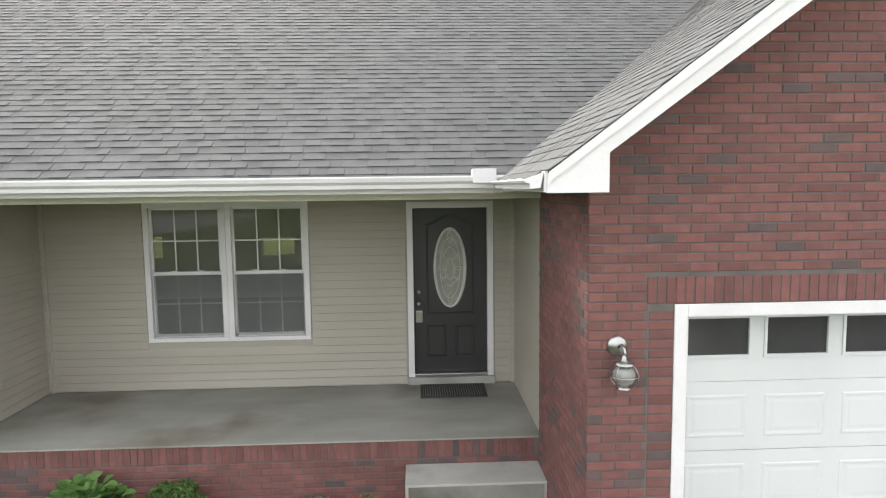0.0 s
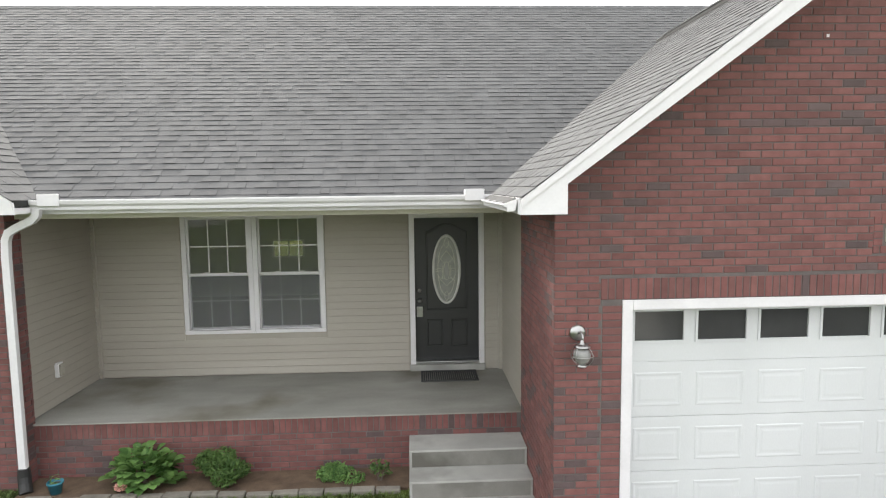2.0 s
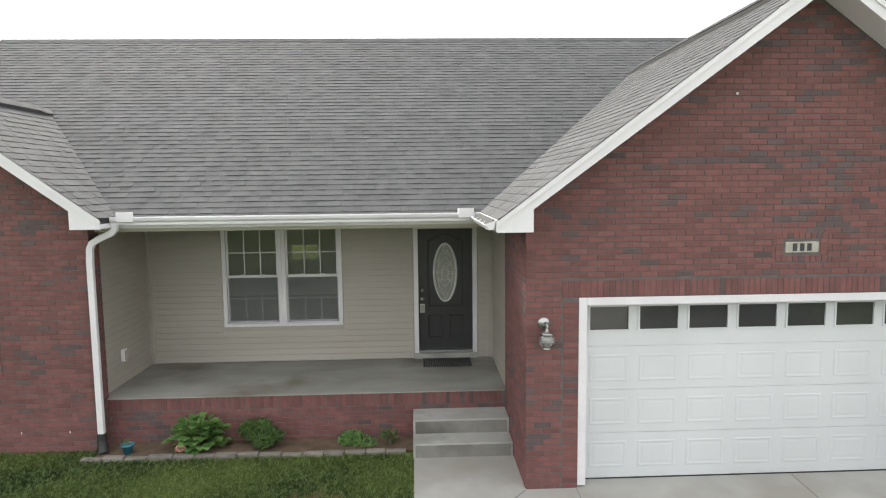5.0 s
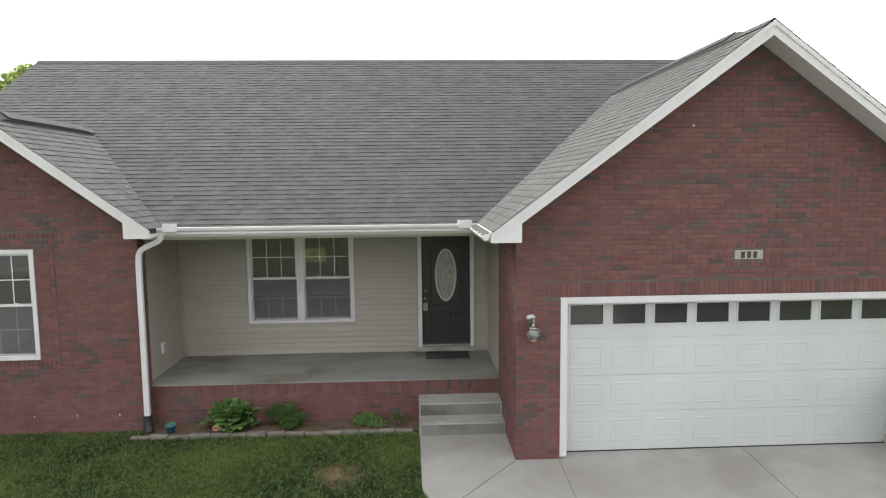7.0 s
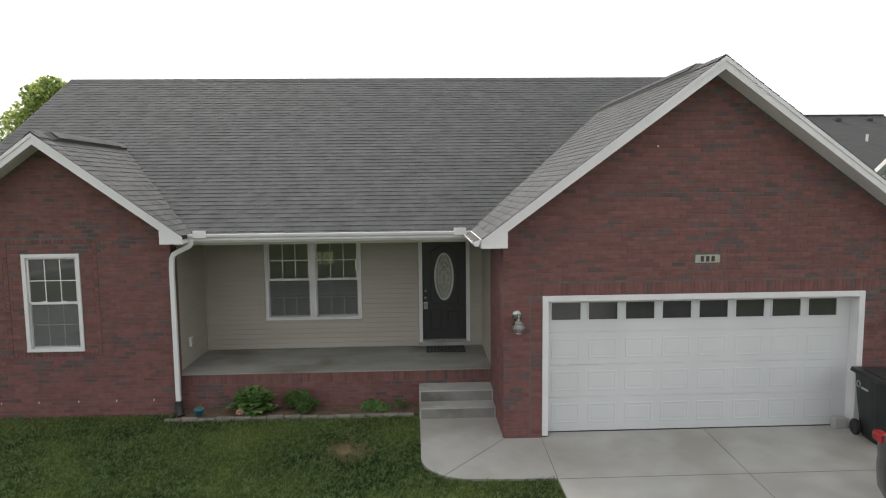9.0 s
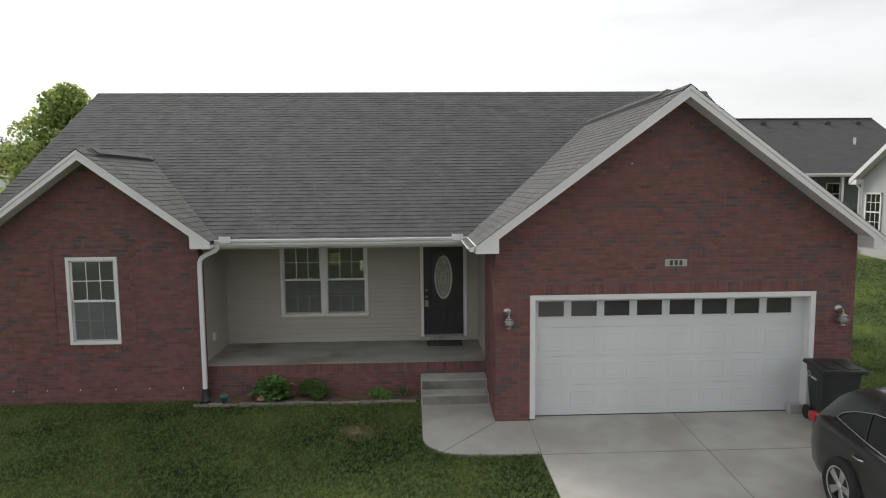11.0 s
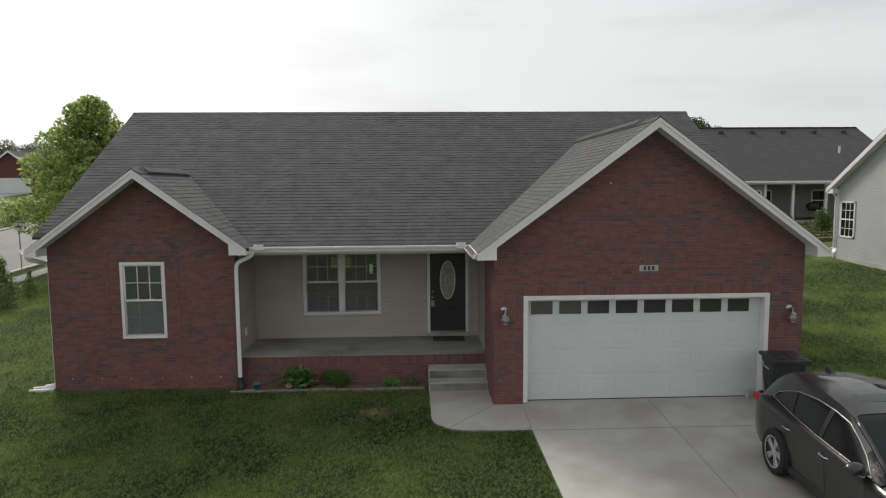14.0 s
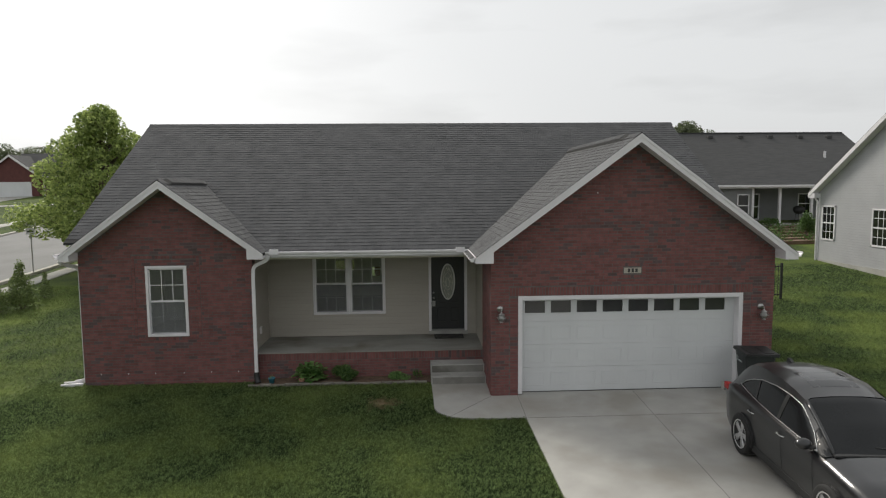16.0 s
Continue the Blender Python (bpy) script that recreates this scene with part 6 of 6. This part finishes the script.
class Bricks:
    """Collects the bricks of one wall: those in the near stretch become parts, the rest one joined mesh."""

    def __init__(self, wall, matrix, near, material=BRICK):
        self.wall, self.m, self.near, self.material = wall, matrix, near, material
        self.verts, self.faces, self.tone, self.count, self.shared = [], [], [], 0, {}
        self.rng = random.Random(len(bpy.data.objects))

    def put(self, u0, u1, z0, z1, out=0.0):
        w, h = u1 - u0, z1 - z0
        if w < 0.025 or h < 0.02:
            return
        push = self.rng.uniform(-0.0015, 0.0015)
        here = self.m @ Vector((u0 + w / 2, 0, z0))
        drift = noise.noise(Vector((here.x * 0.85, here.y * 0.85, here.z * 2.2))) + 0.35 * noise.noise(here * 3.1)
        share = max(0.03, 0.09 + 0.45 * drift + 0.035 * max(0.0, here.z - 2.4))
        charcoal = self.rng.random() < share * (1.0 if self.material is BRICK else 0.45)
        n0, n1, n2, n3 = self.near
        if self.count < 300 and n0 <= u0 and u1 <= n1 and n2 <= z0 and z1 <= n3:
            shape = (round(w, 3), round(h, 3), 0.004, PROUD + out)
            key = (*shape, charcoal)
            if key not in self.shared:
                v, f = brick_solid(*shape)
                me = bpy.data.meshes.new("brick")
                me.from_pydata(v, [], f)
                me.materials.append(CHARCOAL if charcoal else self.material)
                self.shared[key] = me
            ob = new("brick", self.shared[key])
            ob.parent = self.wall
            ob.matrix_basis = self.m @ Matrix.Translation((u0, push, z0))
            self.count += 1
            return
        v, f = brick_solid(w, h, 0.004, PROUD + out)
        i = len(self.verts)
        self.verts += [self.m @ Vector((x + u0, y + push, z + z0)) for x, y, z in v]
        self.faces += [tuple(i + q for q in a) for a in f]
        self.tone += [int(charcoal)] * len(f)

    def course(self, z, spans, shift):
        for a, b in spans:
            u = a - (a % BL) + shift - BL
            while u < b:
                self.put(max(a, u), min(b, u + BL - JOINT), z, z + BH - JOINT)
                u += BL

    def done(self):
        if self.verts:
            ob = mesh_object("brickwork", [tuple(v) for v in self.verts], self.faces, self.material, self.wall)
            ob.data.materials.append(CHARCOAL)
            ob.data.polygons.foreach_set("material_index", self.tone)
            tagged(ob, kind="stuff")


def cut(spans, a, b):
    out = []
    for s, e in spans:
        if e <= a or s >= b:
            out.append((s, e))
            continue
        if s < a:
            out.append((s, a))
        if e > b:
            out.append((b, e))
    return out


# garage front
w = Bricks(wall_garage, Matrix.Translation((0, GY, 0)), (GX0, 2.1, 1.3, 3.4))
k, z = 0, -0.19
while z < GA[1] - 0.2:
    reach = (GA[1] - 0.15 - (z + BH)) / HIP
    a, b = max(GX0 - PROUD, GA[0] - reach), min(GX1, GA[0] + reach)
    spans = [(a, b)]
    if z < 2.41:
        spans = cut(spans, -0.19 if z + BH < 2.23 else -0.2, 5.34 if z + BH < 2.23 else 5.35)
    if 2.6 < z + BH * 0.5 < 2.93:
        spans = cut(spans, 2.275, 2.895)
    if b - a > 0.1:
        w.course(z, spans, (k % 2) * BL / 2)
        if z + BH < 2.23:
            w.put(-0.18, -0.006, z, z + BH - JOINT)
            w.put(5.156, 5.33, z, z + BH - JOINT)
    k, z = k + 1, z + BH
w.done()
w = Bricks(wall_garage, Matrix.Translation((0, GY, 0)), (-0.3, 3.0, 2.2, 2.5), PLAINBRICK)
u = -0.195
while u < 5.34:
    w.put(u, u + 0.0585, 2.228, 2.415)
    u += 0.068
for q in range(9):
    w.put(2.280 + 0.0682 * q, 2.280 + 0.0682 * q + 0.0585, 2.865, 2.93)
    w.put(2.280 + 0.0682 * q, 2.280 + 0.0682 * q + 0.0585, 2.60, 2.665)
for q in range(3):
    w.put(2.280, 2.365, 2.673 + 0.064 * q, 2.673 + 0.064 * q + 0.055)
    w.put(2.805, 2.890, 2.673 + 0.064 * q, 2.673 + 0.064 * q + 0.055)
w.done()
# garage side by the steps (out is -x)
side_m = Matrix.Translation((GX0, 0, 0)) @ Matrix.Rotation(radians(-90), 4, "Z")
w = Bricks(wall_side, side_m, (-PY, 0, 0.3, 2.6))
for k in range(47):
    w.course(-0.19 + BH * k, [(-PY, -0.004)], (k % 2) * BL / 2 + 0.1)
w.done()
# left wing
w = Bricks(wall_wing, Matrix.Translation((0, LY, 0)), (-8.45, LX1, 0.1, 2.2))
k, z = 0, -0.19
while z < LA[1] - 0.2:
    reach = (LA[1] - 0.15 - (z + BH)) / HIP
    a, b = max(LX0, LA[0] - reach), min(LX1 + PROUD, LA[0] + reach)
    spans = [(a, b)]
    zc = z + BH / 2
    if 1.0 < zc < 3.1:
        spans = cut(spans, -9.095, -9.005)
        spans = cut(spans, -7.565, -7.475)
    if 3.0 < zc < 3.1 or 1.0 < zc < 1.13:
        spans = cut(spans, -9.015, -7.555)
    if WZ0 - 0.03 < zc < WZ1 + 0.02:
        spans = cut(spans, WX0 - 0.005, WX1 + 0.005)
    if b - a > 0.1:
        w.course(z, spans, (k % 2) * BL / 2)
    k, z = k + 1, z + BH
w.done()
w = Bricks(wall_wing, Matrix.Translation((0, LY, 0)), (-9, -7, 0.9, 3.2), PLAINBRICK)
for q in range(30):
    z = 1.012 + 0.0692 * q
    w.put(-9.083, -9.013, z, z + 0.0605, 0.007)
    w.put(-7.557, -7.487, z, z + 0.0605, 0.007)
for q in range(21):
    u = -9.001 + 0.0686 * q
    w.put(u, u + 0.0605, 3.015, 3.085, 0.007)
    w.put(u, u + 0.0605, 1.03, 1.1, 0.007)
w.done()
# the wing's return beside the porch (out is +x)
w = Bricks(wall_return, Matrix.Translation((LX1, 0, 0)) @ Matrix.Rotation(radians(90), 4, "Z"), (LY, PY, 0.3, 2.9))
for k in range(47):
    w.course(-0.19 + BH * k, [(LY + 0.004, PY + 0.03)], (k % 2) * BL / 2)
w.done()
# porch front: running bond under a rowlock
w = Bricks(porch_wall, Matrix.Translation((0, PY, 0)), (LX1, GX0, 0.0, 0.6))
for k in range(9):
    w.course(-0.217 + BH * k, [(LX1 + 0.004, GX0 - 0.012)], (k % 2) * BL / 2)
w.done()
w = Bricks(porch_wall, Matrix.Translation((0, PY, 0)), (LX1, GX0, 0.0, 0.6), PLAINBRICK)
u = LX1 + 0.006
while u < GX0 - 0.06:
    w.put(u, u + 0.0585, 0.396, 0.566)
    u += 0.068
w.done()


def tab_solid(w, d, thick):
    """A shingle tab: x along the eave, y up the slope, z out. Its butt edge is thick, its head thin."""
    e = max(d - 0.023, d * 0.6)
    ze = 0.0015 + (thick - 0.0015) * (1 - e / d)
    v = [(0, 0, 0), (w, 0, 0), (w, d, 0), (0, d, 0), (0.001, 0.001, thick), (w - 0.001, 0.001, thick), (w, d, 0.0015), (0, d, 0.0015), (0, e, ze), (w, e, ze)]
    return v, [(4, 5, 9, 8), (8, 9, 6, 7), (0, 1, 5, 4), (1, 2, 6, 9, 5), (3, 0, 4, 8, 7)]


def lay_shingles(roof, matrix, spans, rise, expo, near, seed, joined_label=""):
    """Courses of laminated shingles; spans(s) gives the stretches along the eave at the slope height s."""
    rng = random.Random(seed)
    verts, faces, shared, count, dark = [], [], {}, 0, []
    s, k = 0.0, 0
    while s < rise - 0.02:
        d = min(expo + 0.012, rise - s)
        for a, b in spans(s + expo / 2):
            u = a - rng.uniform(0, 0.15)
            thick_turn = rng.random() < 0.5
            while u < b:
                wd = rng.choice((0.1, 0.13, 0.16, 0.2, 0.25))
                u0, u1 = max(a, u), min(b, u + wd)
                thick = 0.0105 if thick_turn else 0.006
                if u1 - u0 > 0.02:
                    slip = rng.uniform(-0.002, 0.002)
                    full = u0 == u and u1 == u + wd
                    if full and count < 300 and near[0] <= u0 and u1 <= near[1] and near[2] <= s <= near[3]:
                        key = (wd, thick_turn)
                        if key not in shared:
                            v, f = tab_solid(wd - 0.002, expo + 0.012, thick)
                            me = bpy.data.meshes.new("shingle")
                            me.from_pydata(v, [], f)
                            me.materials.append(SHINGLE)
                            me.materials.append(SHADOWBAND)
                            # butt edges, and heads of thick tabs, carry the painted shade band
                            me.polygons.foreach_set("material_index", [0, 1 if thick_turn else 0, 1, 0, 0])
                            shared[key] = me
                        ob = new("shingle", shared[key])
                        ob.parent = roof
                        ob.matrix_basis = matrix @ Matrix.Translation((u0, s + slip, 0.001))
                        count += 1
                    else:
                        v, f = tab_solid(u1 - u0 - 0.002, d, thick)
                        i = len(verts)
                        verts += [tuple(matrix @ Vector((x + u0, y + s + slip, z_ + 0.001))) for x, y, z_ in v]
                        faces += [tuple(i + q for q in g) for g in f]
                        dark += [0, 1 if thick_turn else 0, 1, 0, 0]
                u += wd
                thick_turn = not thick_turn if rng.random() < 0.8 else thick_turn
        s += expo
        k += 1
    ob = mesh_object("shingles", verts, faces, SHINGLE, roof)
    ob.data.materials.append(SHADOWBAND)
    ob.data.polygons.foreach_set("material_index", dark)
    tagged(ob, kind="stuff")


def slope_frame(origin, x_axis, y_axis):
    xa, ya = Vector(x_axis).normalized(), Vector(y_axis).normalized()
    za = xa.cross(ya)
    return Matrix(((xa.x, ya.x, za.x, origin[0]), (xa.y, ya.y, za.y, origin[1]), (xa.z, ya.z, za.z, origin[2]), (0, 0, 0, 1)))


EXPO = 0.1429
run = RIDGE_Y - EAVE_Y
slant = math.hypot(run, RIDGE_Z - EAVE_Z)


def main_spans(s):
    """Leave out what lies well under the two gable roofs."""
    z = EAVE_Z + (RIDGE_Z - EAVE_Z) * s / slant
    a, b = MX0, MX1
    if z < LA[1] - 0.05:
        a = LA[0] + (LA[1] - z) / HIP - 0.25
    out = [(a, b)]
    if a > MX0 and z > 3.5:
        out.append((MX0, LA[0] - (LA[1] - z) / HIP + 0.25))
    if z < GA[1] - 0.05:
        out = cut(out, GA[0] - (GA[1] - z) / HIP + 0.25, GA[0] + (GA[1] - z) / HIP - 0.25)
    return out


lay_shingles(main_roof, slope_frame((0, EAVE_Y - 0.02, EAVE_Z - 0.015), (1, 0, 0), (0, run, RIDGE_Z - EAVE_Z)), main_spans, slant + 0.02, EXPO, (-5.2, -1.6, 0.0, 1.6), 1)
gs = math.hypot(g_half, GA[1] - LOW)
ls = math.hypot(l_half, LA[1] - LOW)
meet = lambda z: EAVE_Y + (z - EAVE_Z) * run / (RIDGE_Z - EAVE_Z) + 0.3
lay_shingles(garage_roof, slope_frame((GA[0] - g_half, 0, LOW), (0, -1, 0), (g_half, 0, GA[1] - LOW)), lambda s: [(-meet(LOW + (GA[1] - LOW) * s / gs), 0.44)], gs, EXPO, (-2.2, 0.44, 0.0, 2.6), 2)
lay_shingles(garage_roof, slope_frame((GA[0] + g_half, 0, LOW), (0, 1, 0), (-g_half, 0, GA[1] - LOW)), lambda s: [(-0.44, meet(LOW + (GA[1] - LOW) * s / gs))], gs, EXPO, (9, 9, 9, 9), 3)
lay_shingles(wing_roof, slope_frame((LA[0] + l_half, 0, LOW), (0, 1, 0), (-l_half, 0, LA[1] - LOW)), lambda s: [(1.06, meet(LOW + (LA[1] - LOW) * s / ls))], ls, EXPO, (1.06, 3.2, 0.0, 2.9), 4)
lay_shingles(wing_roof, slope_frame((LA[0] - l_half, 0, LOW), (0, -1, 0), (l_half, 0, LA[1] - LOW)), lambda s: [(-meet(LOW + (LA[1] - LOW) * s / ls), -1.06)], ls, EXPO, (9, 9, 9, 9), 5)


def ridge_caps(roof, start, end, drop, lift=0.012):
    """Bent cap shingles overlapped along a ridge."""
    p, q = Vector(start), Vector(end)
    n = max(2, int((q - p).length / 0.14))
    d = (q - p).normalized()
    across = Vector((0, 0, 1)).cross(d).normalized()
    for i in range(n):
        a = p + (q - p) * i / n
        b = a + d * ((q - p).length / n + 0.03)
        rows = []
        for c, up in ((a, 0.004 + lift), (b, lift)):
            rows.append([tuple(c + across * o + Vector((0, 0, up - abs(o) * drop))) for o in (-0.13, -0.05, 0, 0.05, 0.13)])
        bm = grid_skin(rows)
        part("ridge_cap", bm, SHINGLE, roof)


ridge_caps(main_roof, (MX0, RIDGE_Y, RIDGE_Z + 0.005), (MX1, RIDGE_Y, RIDGE_Z + 0.005), 0.68)
ridge_caps(garage_roof, (GA[0], -0.415, GA[1] + 0.008), (GA[0], meet(GA[1]) - 0.25, GA[1] + 0.04), HIP)
ridge_caps(wing_roof, (LA[0], 1.07, LA[1] + 0.008), (LA[0], meet(LA[1]) - 0.25, LA[1] + 0.03), HIP)



def ridge_vent(roof, x, y0, y1, z, wide=0.15, high=0.04):
    """A low vent strip folded over a ridge, capped with shingles, its dark slotted sides open; its front end curls down."""
    rows = []
    for y, h in ((y0, 0.008), (y0 + 0.12, high * 0.7), (y0 + 0.3, high), (y1 - 0.12, high), (y1, high * 0.8)):
        rows.append([(x + o, y, z - HIP * abs(o) + up) for o, up in ((-wide, 0.0), (-wide, h), (0, h + 0.012), (wide, h), (wide, 0.0))])
    vent = part("ridge_vent", grid_skin(rows), FELT, roof, "dark slotted ridge vent")
    count = int((y1 - y0 - 0.3) / 0.145)
    for i in range(count):
        y = y0 + 0.22 + 0.145 * i
        part("vent_cap", grid_skin([[(x + o, yy, z - HIP * abs(o) + high + up) for o in (-wide + 0.004, -0.05, 0, 0.05, wide - 0.004)] for yy, up in ((y, 0.02), (y + 0.16, 0.016))]), SHINGLE, vent)


ridge_vent(garage_roof, GA[0], 0.35, meet(GA[1]) - 0.45, GA[1] + 0.012, high=0.05)
ridge_vent(wing_roof, LA[0], 1.42, meet(LA[1]) - 0.55, LA[1] + 0.01)
# pale weep plugs low in the brickwork
for x in (-9.94, -9.29, -8.65, -7.96, -7.3, -6.65):
    part("pale_fitting", boxes((x - 0.006, x + 0.006, LY - 0.009, LY, 0.19, 0.225)), TRIM, wall_wing)
# a small pale decoration hook high in the garage gable
part("pale_fitting", boxes((1.753, 1.778, -0.012, 0.0, 4.495, 4.52)), TRIM, wall_garage)


# siding boards of the porch, one part each
def board(wall, u0, u1, z, m, pitch=0.1016):
    v = [(u0, 0, z + 0.006), (u0, -0.021, z), (u0, -0.022, z + 0.006), (u0, -0.002, z + pitch), (u0, 0, z + pitch)]
    v += [(u1, *p[1:]) for p in v]
    f = [(i, i + 5, (i + 1) % 5 + 5, (i + 1) % 5) for i in range(5)] + [(0, 1, 2, 3, 4), (9, 8, 7, 6, 5)]
    me = bpy.data.meshes.new("siding_board")
    me.from_pydata([tuple(m @ Vector(p)) for p in v], [], f)
    me.materials.append(SIDING)
    new("siding_board", me).parent = wall


flush = Matrix.Translation((0, BY, 0))
for k in range(24):
    z = FLOOR + 0.012 + 0.1016 * k
    spans = [(SX + 0.05, GX0 - 0.02)]
    if z + 0.1 > PWZ0 - 0.01 and z < PWZ1 + 0.01:
        spans = cut(spans, PWX0 - 0.012, PWX1 + 0.012)
    if z < DZ1 + 0.01:
        spans = cut(spans, DX0 - 0.02, DX1 + 0.02)
    for a, b in spans:
        board(wall_back, a, b, z, flush)
    board(wall_porch_left, PY + 0.05, BY - 0.03, z, Matrix.Translation((SX, 0, 0)) @ Matrix.Rotation(radians(90), 4, "Z"))
    board(wall_porch_right, -BY + 0.03, -PY - 0.03, z, Matrix.Translation((GX0 + 0.03, 0, 0)) @ Matrix.Rotation(radians(-90), 4, "Z"))
part("corner_post", boxes((SX + 0.001, SX + 0.06, BY - 0.045, BY - 0.001, FLOOR, 3.02), bevel=0.006), SIDING, house)
part("corner_post", boxes((GX0 - 0.035, GX0 + 0.03, BY - 0.045, BY - 0.001, FLOOR, 3.02), bevel=0.006), SIDING, house)

# joints sawn into the concrete
JOINTM = surface("dark_joint", (0.1, 0.095, 0.088), (0.17, 0.162, 0.15), scale=5, rough=0.95)


def joint(parent, a, b, z, width=0.009):
    d = (Vector(b) - Vector(a)).normalized()
    n = Vector((-d.y, d.x)) * width / 2
    p = [Vector(a) + n, Vector(b) + n, Vector(b) - n, Vector(a) - n]
    part("joint", prism([(q.x, q.y) for q in p], "z", z - 0.02, z + 0.0025), JOINTM, parent)


joint(driveway, (2.69, 0.15), (1.67, -17.2), -0.05, 0.007)
joint(driveway, (-0.06, -1.44), (6.2, -1.44), -0.05, 0.006)
joint(driveway, (-0.09, -6.2), (6.2, -6.2), -0.05, 0.006)
joint(driveway, (-0.02, -0.02), (-0.065, -1.43), -0.05, 0.016)
part("caulk_joint", boxes((-0.19, -0.18, -0.003, 0.0, -0.05, 2.22)), JOINTM, wall_garage)
joint(walkway, (-0.62, -0.04), (-1.6, -1.25), -0.045)

# grass blades near the camera's path
def grass(name, count, x0, x1, y0, y1, seed, keep, height, blades=5):
    """Tufts of a few blades each that lean out from one root; keep(x, y) picks where they grow."""
    rs2 = np.random.RandomState(seed)
    x, y = rs2.uniform(x0, x1, count), rs2.uniform(y0, y1, count)
    ok = keep(x, y) & (np.hypot((x + 3.12) * 0.8, y + 0.27) > rs2.uniform(0.0, 0.45, count))
    x, y = x[ok], y[ok]
    n = len(x)
    z = np.array([ground_z(a, b) for a, b in zip(x, y)])
    wave = np.sin(x * 7.3 + 3 * np.sin(y * 2.9)) * np.sin(y * 6.1 + 3 * np.sin(x * 2.3))
    tall = height * rs2.uniform(0.4, 1.35, n) * (1 + 0.25 * wave)
    v = np.empty((n, 1 + 2 * blades, 3))
    v[:, 0] = np.stack([x, y, z - 0.006], 1)
    turn = rs2.uniform(0, 2 * np.pi, n)
    for q in range(blades):
        a = turn + 2 * np.pi * q / blades + rs2.uniform(-0.5, 0.5, n)
        h, lean = tall * rs2.uniform(0.6, 1.1, n), rs2.uniform(0.25, 1.0, n)
        ca, sa = np.cos(a), np.sin(a)
        v[:, 1 + 2 * q] = np.stack([x + ca * h * lean * 0.5 - sa * 0.0065, y + sa * h * lean * 0.5 + ca * 0.0065, z + h * 0.6], 1)
        v[:, 2 + 2 * q] = np.stack([x + ca * h * lean, y + sa * h * lean, z + h], 1)
    base = (np.arange(n) * (1 + 2 * blades))[:, None]
    f = np.stack([np.stack([np.zeros(n, int) + base[:, 0], base[:, 0] + 1 + 2 * q, base[:, 0] + 2 + 2 * q], 1) for q in range(blades)], 1)
    me = bpy.data.meshes.new(name)
    me.from_pydata(v.reshape(-1, 3).tolist(), [], f.reshape(-1, 3).tolist())
    me.materials.append(GRASS)
    return tagged(new(name, me), "short green grass blades of the front lawn", "grass", kind="stuff")


GRASS = lawn_material("grass_blade", (0.034, 0.054, 0.024), (0.2, 0.278, 0.112), (0.272, 0.335, 0.115), (0.24, 0.18, 0.1), 0.0, 0.9)
nn, kk = GRASS.node_tree.nodes, GRASS.node_tree.links
thin, both = nn.new("ShaderNodeBsdfTranslucent"), nn.new("ShaderNodeMixShader")
both.inputs[0].default_value = 0.45
kk.new(nn["Principled BSDF"].inputs["Base Color"].links[0].from_socket, thin.inputs["Color"])
kk.new(nn["Principled BSDF"].outputs[0], both.inputs[1])
kk.new(thin.outputs[0], both.inputs[2])
kk.new(both.outputs[0], nn["Material Output"].inputs["Surface"])


def lawn_only(x, y):
    walk_ = (x > -1.94) & (y > -0.65) | ((x + 1.2) ** 2 + (y + 0.65) ** 2 < 0.74 ** 2) | (x > -1.2) & (y > -1.4)
    house_ = (x > LX0 - 0.02) & (y > LY - 0.02) | (x > LX1) & (y > 1.11)
    return ~(walk_ | house_ | (x > -0.09 + 0.004 * np.minimum(y, 0.0)))


grass("front_grass", 105000, -11.5, 0.0, -5.2, 1.7, 8, lawn_only, 0.046)
grass("near_grass", 62000, -11.5, 0.0, -15.4, -5.2, 18, lawn_only, 0.055)
grass("verge_grass", 26000, 6.25, 13.0, -15.4, -2.2, 19, lambda x, y: x > 6.3, 0.06)
grass("right_grass", 26000, 5.9, 18, -2.2, 14.8, 10, lambda x, y: (x > 6.3) & ((x < 17.3) | (y < 3)), 0.075)
grass("side_grass", 40000, -20.3, -10.0, -5.2, 16, 9, lambda x, y: (x < LX0 - 0.02) & ((x < -11.5) | (y > 1.7)), 0.07)
